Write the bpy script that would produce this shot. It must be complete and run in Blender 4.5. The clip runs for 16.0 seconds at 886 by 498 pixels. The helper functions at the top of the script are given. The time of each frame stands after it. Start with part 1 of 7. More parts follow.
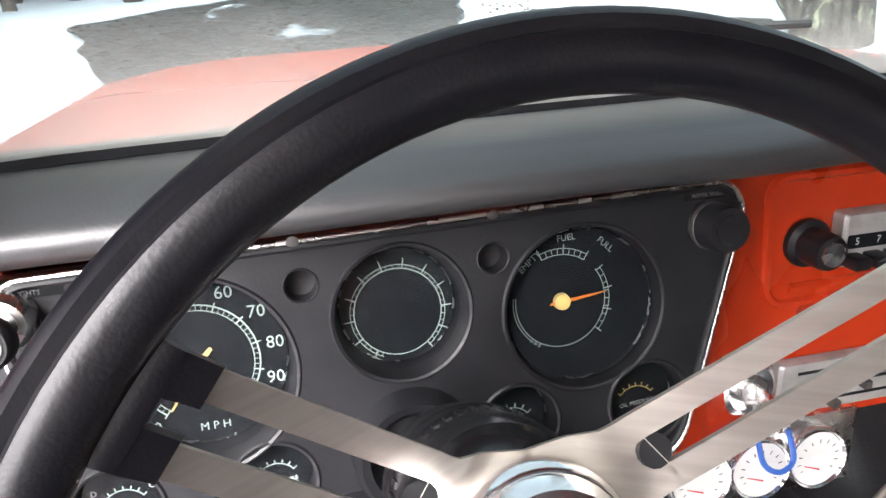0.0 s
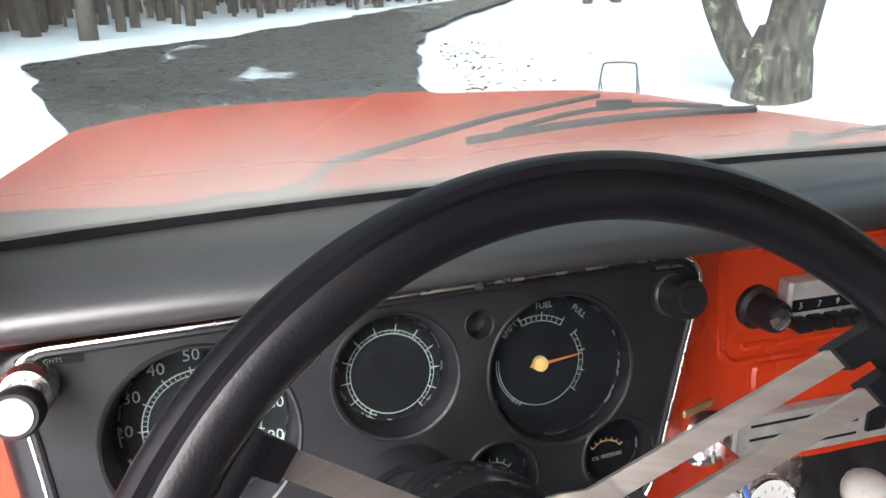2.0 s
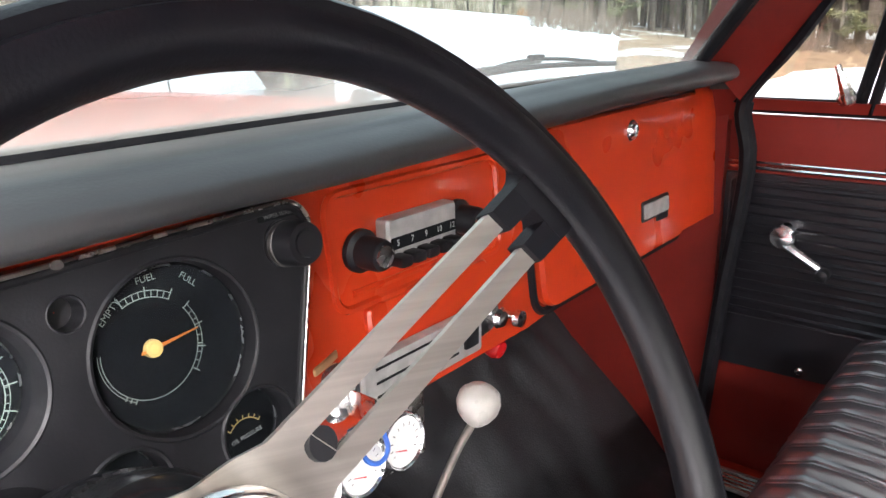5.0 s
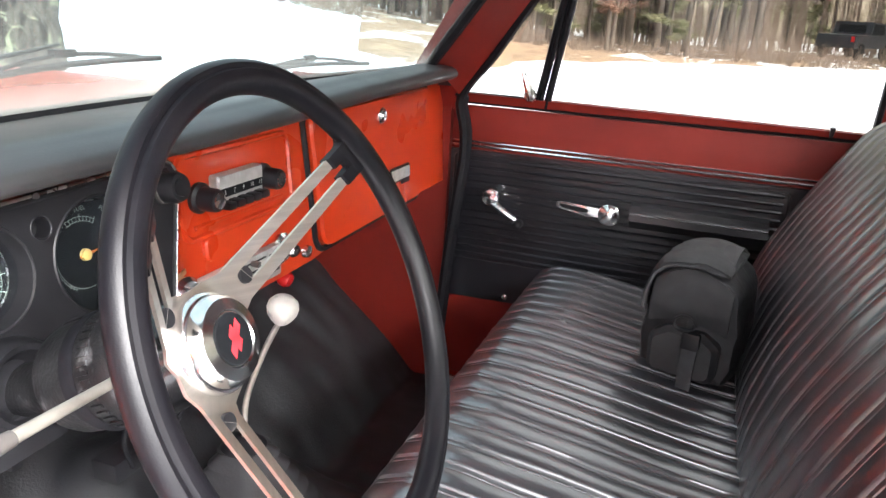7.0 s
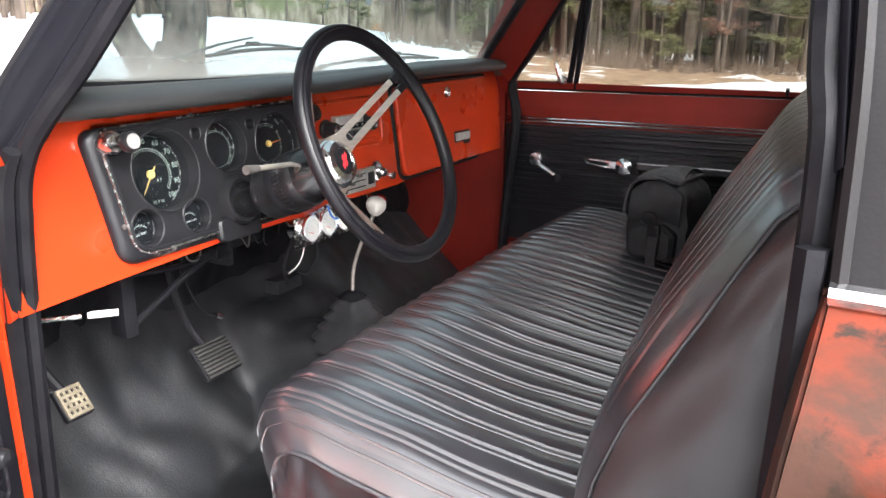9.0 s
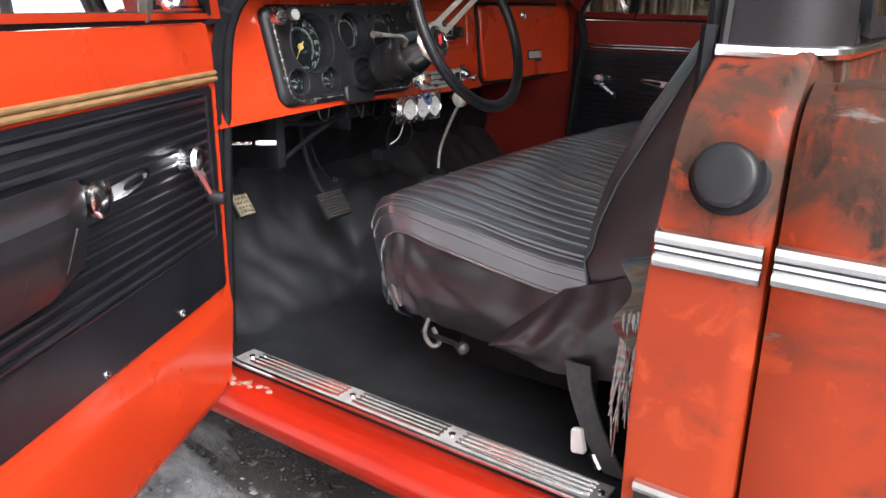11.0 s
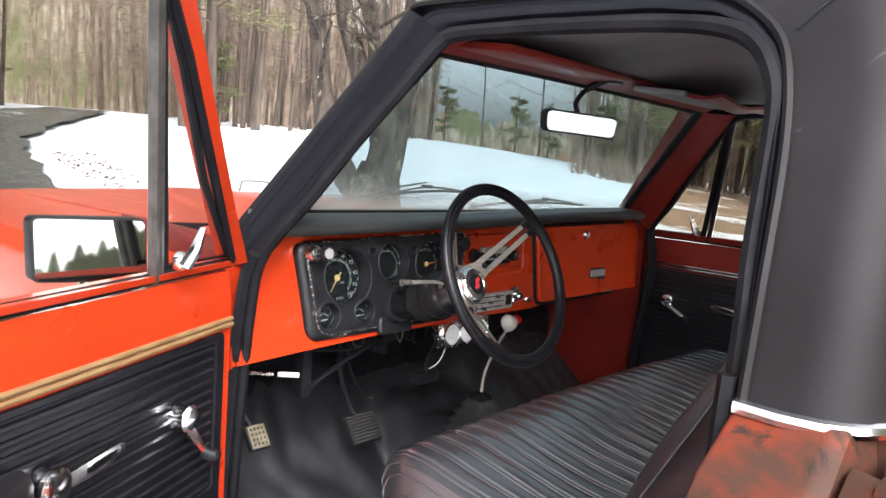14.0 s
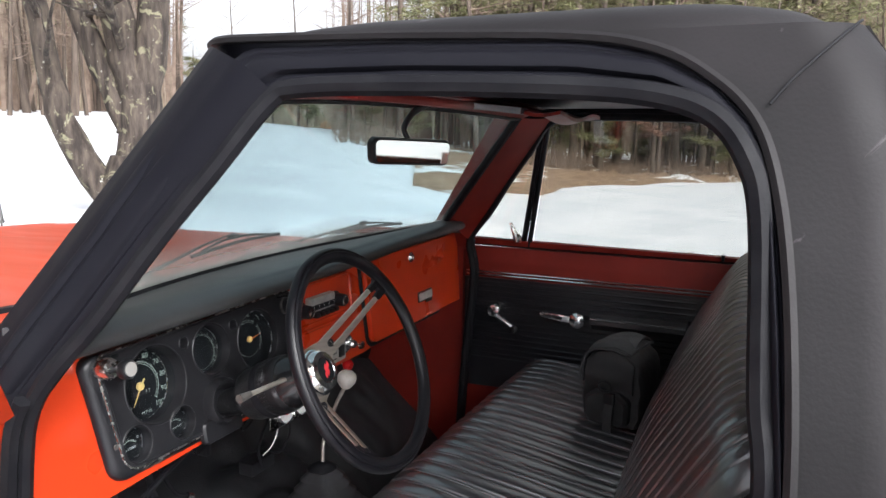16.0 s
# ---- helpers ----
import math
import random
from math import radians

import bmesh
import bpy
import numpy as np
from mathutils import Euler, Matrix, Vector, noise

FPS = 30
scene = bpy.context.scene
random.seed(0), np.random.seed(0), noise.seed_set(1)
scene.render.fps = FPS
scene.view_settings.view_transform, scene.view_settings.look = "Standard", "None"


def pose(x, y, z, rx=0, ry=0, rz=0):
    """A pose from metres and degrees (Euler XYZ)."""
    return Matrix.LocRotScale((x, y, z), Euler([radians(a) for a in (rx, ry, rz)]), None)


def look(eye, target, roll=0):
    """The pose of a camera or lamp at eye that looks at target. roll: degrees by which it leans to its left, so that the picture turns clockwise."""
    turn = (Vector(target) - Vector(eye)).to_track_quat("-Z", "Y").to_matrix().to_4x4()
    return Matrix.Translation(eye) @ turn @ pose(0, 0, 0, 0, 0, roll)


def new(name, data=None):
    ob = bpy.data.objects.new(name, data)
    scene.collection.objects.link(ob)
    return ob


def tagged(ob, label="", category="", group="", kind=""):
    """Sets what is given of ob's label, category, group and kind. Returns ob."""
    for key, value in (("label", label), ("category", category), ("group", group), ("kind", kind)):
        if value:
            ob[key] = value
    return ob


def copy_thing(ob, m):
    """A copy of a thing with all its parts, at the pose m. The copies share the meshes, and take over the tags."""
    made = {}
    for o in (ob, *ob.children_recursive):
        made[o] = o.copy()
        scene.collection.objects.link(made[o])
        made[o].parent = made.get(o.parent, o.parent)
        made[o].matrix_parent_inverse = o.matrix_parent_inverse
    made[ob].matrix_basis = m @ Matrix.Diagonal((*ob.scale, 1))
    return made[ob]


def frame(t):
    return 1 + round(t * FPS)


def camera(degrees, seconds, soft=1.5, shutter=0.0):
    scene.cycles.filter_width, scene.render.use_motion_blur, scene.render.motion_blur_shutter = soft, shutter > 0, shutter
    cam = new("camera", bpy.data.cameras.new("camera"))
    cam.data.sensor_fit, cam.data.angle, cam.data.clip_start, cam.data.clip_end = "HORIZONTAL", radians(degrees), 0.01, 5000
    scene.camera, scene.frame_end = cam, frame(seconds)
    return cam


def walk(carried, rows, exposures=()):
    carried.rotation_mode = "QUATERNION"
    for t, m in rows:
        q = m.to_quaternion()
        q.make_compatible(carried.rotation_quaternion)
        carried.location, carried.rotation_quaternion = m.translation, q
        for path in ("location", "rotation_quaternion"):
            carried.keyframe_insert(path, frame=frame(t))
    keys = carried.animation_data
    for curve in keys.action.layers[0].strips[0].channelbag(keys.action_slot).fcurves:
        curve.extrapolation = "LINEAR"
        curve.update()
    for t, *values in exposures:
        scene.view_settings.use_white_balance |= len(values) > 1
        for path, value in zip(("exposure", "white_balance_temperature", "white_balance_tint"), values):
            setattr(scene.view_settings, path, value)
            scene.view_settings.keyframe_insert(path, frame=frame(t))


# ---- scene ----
cam = camera(61.7, 16.0)

PATH = [
    (0, (-0.514, -0.466, 1.371), (-0.117, 1.369, 0.682), -2.7),
    (0.5, (-0.517, -0.482, 1.392), (-0.04, 1.344, 0.731), -2.3),
    (1, (-0.517, -0.483, 1.397), (-0.014, 1.344, 0.755), -1.8),
    (1.5, (-0.537, -0.493, 1.407), (-0.024, 1.34, 0.795), -1.5),
    (2, (-0.548, -0.499, 1.409), (-0.023, 1.339, 0.819), -1.2),
    (2.5, (-0.545, -0.501, 1.408), (0.013, 1.331, 0.833), -1.0),
    (3, (-0.548, -0.498, 1.406), (0.088, 1.309, 0.833), -1.1),
    (3.5, (-0.539, -0.517, 1.404), (0.259, 1.22, 0.814), -0.9),
    (4, (-0.505, -0.501, 1.404), (0.498, 1.112, 0.779), -0.6),
    (4.5, (-0.493, -0.447, 1.376), (0.755, 0.962, 0.7), 0.5),
    (4.7, (-0.515, -0.443, 1.346), (0.829, 0.905, 0.731), -0.6),
    (6.8, (-0.818, -0.521, 1.394), (0.984, 0.068, 0.757), 4.0),
    (7, (-0.881, -0.579, 1.405), (0.913, 0.049, 0.783), 3.3),
    (7.5, (-1.021, -0.692, 1.423), (0.765, -0.014, 0.831), 2.4),
    (8, (-1.204, -0.783, 1.395), (0.562, -0.04, 0.822), 1.8),
    (8.5, (-1.348, -0.88, 1.374), (0.39, -0.051, 0.832), 1.0),
    (8.7, (-1.379, -0.921, 1.36), (0.339, -0.051, 0.823), 0.5),
    (10.8, (-1.822, -1.227, 1.222), (-0.24, -0.159, 0.624), 0.7),
    (11, (-1.852, -1.248, 1.21), (-0.285, -0.169, 0.592), 1.0),
    (11.5, (-1.92, -1.308, 1.19), (-0.396, -0.196, 0.526), 1.9),
    (12, (-1.99, -1.377, 1.169), (-0.511, -0.24, 0.449), 3.0),
    (12.5, (-1.995, -1.41, 1.203), (-0.539, -0.234, 0.498), 3.6),
    (13, (-1.92, -1.391, 1.26), (-0.464, -0.16, 0.656), 4.0),
    (13.5, (-1.787, -1.336, 1.328), (-0.323, -0.039, 0.911), 4.2),
    (14, (-1.663, -1.262, 1.407), (-0.192, 0.072, 1.165), 4.3),
    (14.5, (-1.59, -1.247, 1.484), (-0.104, 0.087, 1.371), 3.4),
    (15, (-1.539, -1.173, 1.555), (0.073, 0.011, 1.501), 2.0),
    (15.5, (-1.514, -1.018, 1.564), (0.243, -0.075, 1.418), 0.8),
    (16, (-1.502, -0.959, 1.56), (0.3, -0.145, 1.254), 0.6),
]
walk(cam, [(t, look(eye, target, roll)) for t, eye, target, roll in PATH], exposures=[(0, 2.85, 6450, 15), (1.3, 2.75, 6450, 15), (2.8, 2.5, 6450, 15), (4.6, 2.85, 6450, 15), (7.0, 3.25, 6400, 12), (8.6, 2.75, 6400, 11), (10.8, 1.62, 6350, 11), (13.0, 1.68, 6350, 11), (13.6, 1.8, 6350, 11), (14.3, 1.68, 6300, 11), (16, 1.55, 6250, 11)])

# ---- light ----
world = bpy.data.worlds.new("world")
scene.world = world
world.use_nodes = True
wn, wl = world.node_tree.nodes, world.node_tree.links
sky = wn.new("ShaderNodeTexSky")
sky.sky_type, sky.sun_disc = "NISHITA", False
sky.sun_elevation, sky.sun_rotation = radians(38), radians(-150)
sky.air_density, sky.dust_density, sky.ozone_density = 1.0, 6.0, 1.0
cloud = wn.new("ShaderNodeHueSaturation")  # an overcast sky has almost no colour
cloud.inputs["Saturation"].default_value = 0.12
wl.new(sky.outputs[0], cloud.inputs["Color"])
wl.new(cloud.outputs[0], wn["Background"].inputs["Color"])
wn["Background"].inputs["Strength"].default_value = 0.15
sun = new("sun", bpy.data.lights.new("sun", "SUN"))
sun.data.energy, sun.data.angle, sun.data.color = 0.55, radians(30), (1.0, 0.97, 0.93)
sun.matrix_world = look((-6, -7, 9), (0, 0, 0))


# ---- materials ----
def material(name, colors, rough=0.5, metal=0.0, scale=8.0, detail=4.0, bump=0.0, bump_scale=60.0, rough_var=0.1, coat=0.0, stretch=None, spec=0.5, coat_rough=0.08):
    """A node material: two or three colours mixed by noise, a varied roughness and a fine relief."""
    m = bpy.data.materials.new(name)
    m.use_nodes = True
    n, l = m.node_tree.nodes, m.node_tree.links
    b = n["Principled BSDF"]
    tc = n.new("ShaderNodeTexCoord")
    src = tc.outputs["Object"]
    if stretch:
        mp = n.new("ShaderNodeMapping")
        mp.inputs["Scale"].default_value = stretch
        l.new(src, mp.inputs["Vector"])
        src = mp.outputs[0]
    nz = n.new("ShaderNodeTexNoise")
    nz.inputs["Scale"].default_value, nz.inputs["Detail"].default_value = scale, detail
    l.new(src, nz.inputs["Vector"])
    rp = n.new("ShaderNodeValToRGB")
    rp.color_ramp.elements[0].position, rp.color_ramp.elements[1].position = 0.35, 0.65
    rp.color_ramp.elements[0].color = (*colors[0], 1)
    rp.color_ramp.elements[1].color = (*colors[-1], 1)
    if len(colors) == 3:
        rp.color_ramp.elements.new(0.5).color = (*colors[1], 1)
    l.new(nz.outputs["Fac"], rp.inputs["Fac"])
    l.new(rp.outputs["Color"], b.inputs["Base Color"])
    mr = n.new("ShaderNodeMapRange")
    mr.inputs["To Min"].default_value, mr.inputs["To Max"].default_value = max(0.02, rough - rough_var), min(1, rough + rough_var)
    n2 = n.new("ShaderNodeTexNoise")
    n2.inputs["Scale"].default_value = scale * 2.7
    l.new(src, n2.inputs["Vector"])
    l.new(n2.outputs["Fac"], mr.inputs["Value"])
    l.new(mr.outputs[0], b.inputs["Roughness"])
    b.inputs["Metallic"].default_value = metal
    b.inputs["Coat Weight"].default_value, b.inputs["Coat Roughness"].default_value = coat, coat_rough
    b.inputs["Specular IOR Level"].default_value = spec
    if bump:
        n3 = n.new("ShaderNodeTexNoise")
        n3.inputs["Scale"].default_value, n3.inputs["Detail"].default_value = bump_scale, 3
        l.new(src, n3.inputs["Vector"])
        bp = n.new("ShaderNodeBump")
        bp.inputs["Strength"].default_value, bp.inputs["Distance"].default_value = bump, 0.01
        l.new(n3.outputs["Fac"], bp.inputs["Height"])
        l.new(bp.outputs[0], b.inputs["Normal"])
    return m


def add_patches(m, color, scale, low, high, rough=0.6, seed=0.0, distortion=0.6, stretch=(1, 1, 1), high_up=0.0):
    """Lay worn or dirty patches with outlines of their own over a material."""
    n, l = m.node_tree.nodes, m.node_tree.links
    b = n["Principled BSDF"]
    tc = n.new("ShaderNodeTexCoord")
    mp = n.new("ShaderNodeMapping")
    mp.inputs["Location"].default_value = (seed, seed * 1.7, seed * 0.6)
    mp.inputs["Scale"].default_value = stretch
    l.new(tc.outputs["Object"], mp.inputs["Vector"])
    nz = n.new("ShaderNodeTexNoise")
    nz.inputs["Scale"].default_value, nz.inputs["Detail"].default_value, nz.inputs["Roughness"].default_value = scale, 7, 0.62
    nz.inputs["Distortion"].default_value = distortion
    l.new(mp.outputs[0], nz.inputs["Vector"])
    mr = n.new("ShaderNodeMapRange")
    mr.inputs["From Min"].default_value, mr.inputs["From Max"].default_value = low, high
    worn = nz.outputs["Fac"]
    if high_up:  # the paint has gone first along the upper body line
        sp, hr, ad = n.new("ShaderNodeSeparateXYZ"), n.new("ShaderNodeMapRange"), n.new("ShaderNodeMath")
        l.new(tc.outputs["Object"], sp.inputs[0])
        hr.inputs["From Min"].default_value, hr.inputs["From Max"].default_value, hr.inputs["To Max"].default_value = 0.90, 1.0, high_up
        l.new(sp.outputs["Z"], hr.inputs["Value"])
        l.new(worn, ad.inputs[0]), l.new(hr.outputs[0], ad.inputs[1])
        worn = ad.outputs[0]
    l.new(worn, mr.inputs["Value"])
    for key, value in (("Base Color", (*color, 1)), ("Roughness", rough)):
        old = b.inputs[key].links[0].from_socket
        mx = n.new("ShaderNodeMix")
        if key == "Base Color":
            mx.data_type = "RGBA"
            a_in, b_in, out = mx.inputs[6], mx.inputs[7], mx.outputs[2]
        else:
            a_in, b_in, out = mx.inputs[2], mx.inputs[3], mx.outputs[0]
        l.new(mr.outputs[0], mx.inputs[0])
        l.new(old, a_in)
        b_in.default_value = value
        l.new(out, b.inputs[key])
    return m


paint = material("orange_paint", [(0.43, 0.032, 0.007), (0.50, 0.040, 0.009)], 0.30, scale=3, coat=0.25, spec=0.35, bump=0.015, bump_scale=180)
add_patches(paint, (0.26, 0.024, 0.010), 9, 0.67, 0.78, 0.5, 3.1)
rocker_red = material("rocker_red_paint", [(0.27, 0.011, 0.003), (0.34, 0.015, 0.004)], 0.32, scale=4, coat=0.12, spec=0.35, bump=0.02, bump_scale=120)
add_patches(rocker_red, (0.20, 0.030, 0.014), 12, 0.66, 0.74, 0.5, 3.0)
hood_paint = material("hood_paint", [(0.40, 0.038, 0.008), (0.48, 0.044, 0.009)], 0.38, scale=2.2, coat=0.25, stretch=(2.5, 0.5, 1))
patina = material("worn_orange_paint", [(0.21, 0.023, 0.005), (0.27, 0.030, 0.006)], 0.42, scale=4, bump=0.05, bump_scale=90, spec=0.22)
add_patches(patina, (0.050, 0.022, 0.014), 7.0, 0.54, 0.82, 0.6, 2.0, distortion=0.4, stretch=(1, 1, 1.3), high_up=0.285)
add_patches(patina, (0.30, 0.040, 0.010), 14.0, 0.58, 0.66, 0.5, 6.0)
add_patches(patina, (0.12, 0.10, 0.09), 7.0, 0.66, 0.70, 0.6, 9.3, stretch=(1, 0.5, 1.8), high_up=0.04)
add_patches(patina, (0.022, 0.014, 0.010), 26.0, 0.68, 0.78, 0.65, 14.0, stretch=(1, 1, 0.45), high_up=0.14)
# The body's orange again, darkened: the cab's inner shade is in the colour
shaded_red = material("shaded_orange_paint", [(0.15, 0.011, 0.007), (0.20, 0.015, 0.009)], 0.48, scale=5, spec=0.3)
add_patches(shaded_red, (0.10, 0.010, 0.008), 6, 0.60, 0.72, 0.5, 7.0)
black_paint = material("faded_black_paint", [(0.0085, 0.0075, 0.0083), (0.0140, 0.0124, 0.0136)], 0.58, scale=5, spec=0.22, bump=0.05, bump_scale=220, rough_var=0.08)
add_patches(black_paint, (0.040, 0.036, 0.040), 4.5, 0.64, 0.80, 0.55, 5.0, stretch=(1.6, 0.7, 1))
add_patches(black_paint, (0.15, 0.136, 0.146), 9, 0.655, 0.75, 0.6, 12.0, distortion=1.2, stretch=(1, 1, 0.6))
bezel_mat = material("bezel_plastic", [(0.008, 0.008, 0.0095), (0.013, 0.013, 0.015)], 0.42, spec=0.34, scale=30, bump=0.04, bump_scale=500)
vinyl = material("black_vinyl", [(0.024, 0.0245, 0.029), (0.036, 0.0365, 0.043)], 0.36, scale=7, bump=0.05, bump_scale=220, rough_var=0.08, coat=1.0, coat_rough=0.21, spec=0.9)
vinyl.node_tree.nodes["Principled BSDF"].inputs["Coat IOR"].default_value = 2.3
# Darker, duller copy of the seat vinyl: the sides' shade is in its colour
shaded_vinyl = material("shaded_black_vinyl", [(0.008, 0.0075, 0.009), (0.015, 0.0135, 0.016)], 0.42, scale=7, bump=0.05, bump_scale=300, rough_var=0.10, coat=0.25, coat_rough=0.28, spec=0.5)
boot_rubber = material("grey_black_boot_rubber", [(0.024, 0.024, 0.026), (0.038, 0.038, 0.041)], 0.42, scale=20, spec=0.5, bump=0.05, bump_scale=250)
pad_vinyl = material("grained_dash_vinyl", [(0.026, 0.026, 0.027), (0.038, 0.038, 0.039)], 0.42, scale=6, spec=0.8, bump=0.05, bump_scale=380, rough_var=0.05)
jamb_black = material("jamb_black_paint", [(0.006, 0.006, 0.009), (0.008, 0.008, 0.011)], 0.55, scale=6, bump=0.03, bump_scale=200, spec=0.12)
rubber = material("black_rubber", [(0.006, 0.006, 0.008), (0.012, 0.012, 0.014)], 0.55, spec=0.15, scale=20, bump=0.05, bump_scale=150)
mat_rubber = material("floor_mat_rubber", [(0.0095, 0.0101, 0.0117), (0.0165, 0.0175, 0.0202)], 0.48, coat=0.15, coat_rough=0.3, scale=9, bump=0.16, bump_scale=260, rough_var=0.14)
add_patches(mat_rubber, (0.030, 0.028, 0.027), 12, 0.62, 0.80, 0.6, 1.4)
add_patches(mat_rubber, (0.004, 0.004, 0.004), 26, 0.66, 0.70, 0.5, 4.4)
wheel_mat = material("wheel_rim_plastic", [(0.0035, 0.0035, 0.005), (0.006, 0.0055, 0.007)], 0.38, spec=0.27, scale=30, bump=0.05, bump_scale=650, rough_var=0.03)
panel_black = material("door_panel_vinyl", [(0.006, 0.006, 0.0085), (0.011, 0.011, 0.0145)], 0.34, scale=8, spec=0.6, coat=0.1, coat_rough=0.2, bump=0.03, bump_scale=400)
chrome = material("chrome", [(0.80, 0.80, 0.81), (0.90, 0.90, 0.91)], 0.17, 1.0, scale=25, rough_var=0.06)
steel = material("brushed_steel", [(0.60, 0.55, 0.49), (0.70, 0.65, 0.58)], 0.38, 1.0, scale=6, stretch=(1, 1, 40), rough_var=0.08)
dull_chrome = material("pitted_chrome", [(0.66, 0.65, 0.63), (0.82, 0.81, 0.79)], 0.26, 1.0, scale=30, rough_var=0.14)
add_patches(dull_chrome, (0.22, 0.19, 0.16), 55, 0.64, 0.74, 0.6, 4.0)
bright_moulding = material("bright_moulding", [(0.74, 0.74, 0.73), (0.88, 0.88, 0.87)], 0.20, 1.0, scale=18, rough_var=0.08, stretch=(1, 0.2, 1))
satin_silver = material("satin_silver", [(0.36, 0.35, 0.33), (0.50, 0.49, 0.47)], 0.38, 0.35, scale=40, rough_var=0.08)
gold_trim = material("tan_trim", [(0.36, 0.20, 0.09), (0.52, 0.33, 0.16)], 0.35, 0.5, scale=20, stretch=(1, 1, 6))
worn_lettering = material("rubbed_off_lettering", [(0.12, 0.12, 0.12), (0.26, 0.26, 0.25)], 0.6, scale=90)
white_paint = material("gauge_white", [(0.62, 0.64, 0.60), (0.72, 0.74, 0.70)], 0.6, scale=60)
green_white = material("gauge_marks", [(0.36, 0.42, 0.36), (0.44, 0.50, 0.43)], 0.6, scale=60)
gauge_black = material("gauge_face", [(0.006, 0.007, 0.008), (0.009, 0.010, 0.012)], 0.6, scale=40, spec=0.12)
gauge_cream = material("gauge_white_face", [(0.66, 0.66, 0.64), (0.76, 0.76, 0.74)], 0.5, scale=30)
worn_bezel = material("worn_bezel_black", [(0.006, 0.006, 0.008), (0.012, 0.012, 0.014)], 0.34, spec=0.4, scale=14, bump=0.04, bump_scale=300)
add_patches(worn_bezel, (0.30, 0.28, 0.26), 22, 0.60, 0.70, 0.35, 8.0, stretch=(1, 1, 0.6))
gloss_black = material("gloss_black_enamel", [(0.006, 0.006, 0.007), (0.010, 0.010, 0.011)], 0.22, spec=0.5, scale=20, coat=0.3, rough_var=0.05)
column_black = material("scuffed_column_black", [(0.006, 0.006, 0.007), (0.012, 0.012, 0.013)], 0.40, spec=0.35, scale=25, bump=0.12, bump_scale=260)
add_patches(column_black, (0.10, 0.10, 0.105), 40, 0.58, 0.68, 0.5, 11.0)
worn_cream = material("bare_primer", [(0.22, 0.12, 0.08), (0.42, 0.34, 0.29)], 0.6, scale=60)
worn_grey = material("worn_grey_metal", [(0.06, 0.055, 0.05), (0.11, 0.10, 0.095)], 0.45, 0.3, scale=30)
yellow = material("needle_yellow", [(0.62, 0.42, 0.13), (0.70, 0.50, 0.18)], 0.5, scale=40)
needle_orange = material("needle_orange", [(0.75, 0.20, 0.03), (0.80, 0.24, 0.04)], 0.5, scale=40)
red_plastic = material("red_plastic", [(0.42, 0.010, 0.012), (0.55, 0.015, 0.016)], 0.25, scale=30)
red_mark = material("red_marking", [(0.55, 0.03, 0.04), (0.62, 0.04, 0.05)], 0.4, scale=30)
blue_wire = material("blue_wire", [(0.03, 0.10, 0.42), (0.05, 0.15, 0.5)], 0.4, scale=30)
white_plastic = material("white_plastic", [(0.66, 0.64, 0.60), (0.78, 0.76, 0.72)], 0.4, scale=20)
knob_white = material("yellowed_knob_plastic", [(0.42, 0.40, 0.36), (0.54, 0.52, 0.48)], 0.30, scale=20)
bag_cloth = material("bag_nylon", [(0.012, 0.012, 0.0135), (0.024, 0.024, 0.026)], 0.50, scale=30, bump=0.3, bump_scale=900)
bag_web = material("bag_webbing", [(0.030, 0.030, 0.032), (0.045, 0.045, 0.048)], 0.8, scale=60, bump=0.3, bump_scale=700)
pedal_rubber = material("worn_pedal_rubber", [(0.016, 0.0155, 0.0145), (0.034, 0.0325, 0.030)], 0.6, scale=30)
gold_pedal = material("dull_brass_pedal", [(0.12, 0.10, 0.07), (0.20, 0.17, 0.12)], 0.5, 0.2, scale=40)
blanket_mat = material("woven_blanket", [(0.03, 0.10, 0.16), (0.30, 0.24, 0.17), (0.22, 0.05, 0.05)], 0.95, scale=5, stretch=(1, 1, 9), bump=0.4, bump_scale=300)
fringe_mat = material("blanket_fringe", [(0.18, 0.20, 0.21), (0.42, 0.38, 0.34), (0.26, 0.10, 0.09)], 0.95, scale=60)
snow = material("snow", [(0.58, 0.60, 0.63), (0.72, 0.73, 0.75)], 0.75, scale=0.8, bump=0.8, bump_scale=6)
liner = material("roof_lining", [(0.16, 0.16, 0.17), (0.22, 0.22, 0.23)], 0.7, scale=6)
asphalt = material("wet_asphalt", [(0.018, 0.017, 0.016), (0.042, 0.039, 0.036)], 0.30, scale=3, bump=0.35, bump_scale=160, rough_var=0.2)
add_patches(asphalt, (0.42, 0.43, 0.45), 0.55, 0.60, 0.66, 0.7, 4.0, stretch=(1.4, 0.5, 1))
add_patches(asphalt, (0.22, 0.225, 0.23), 26, 0.57, 0.74, 0.7, 1.0, distortion=0.2)
add_patches(asphalt, (0.14, 0.143, 0.147), 5, 0.58, 0.76, 0.7, 2.0)
slush_grey = material("grey_slush", [(0.09, 0.093, 0.097), (0.22, 0.227, 0.235)], 0.6, scale=30, bump=0.4, bump_scale=200)
leaf_litter = material("leaf_litter", [(0.17, 0.105, 0.062), (0.30, 0.20, 0.125)], 0.9, scale=3, bump=0.6, bump_scale=40)
add_patches(leaf_litter, (0.72, 0.73, 0.75), 0.5, 0.55, 0.62, 0.8, 2.2, stretch=(0.5, 1.4, 1))
add_patches(snow, (0.20, 0.15, 0.11), 2.6, 0.655, 0.74, 0.9, 5.2, distortion=1.2)
bark = material("grey_bark", [(0.020, 0.014, 0.011), (0.085, 0.066, 0.052)], 0.9, scale=16, stretch=(1, 1, 0.22), bump=1.0, bump_scale=40)
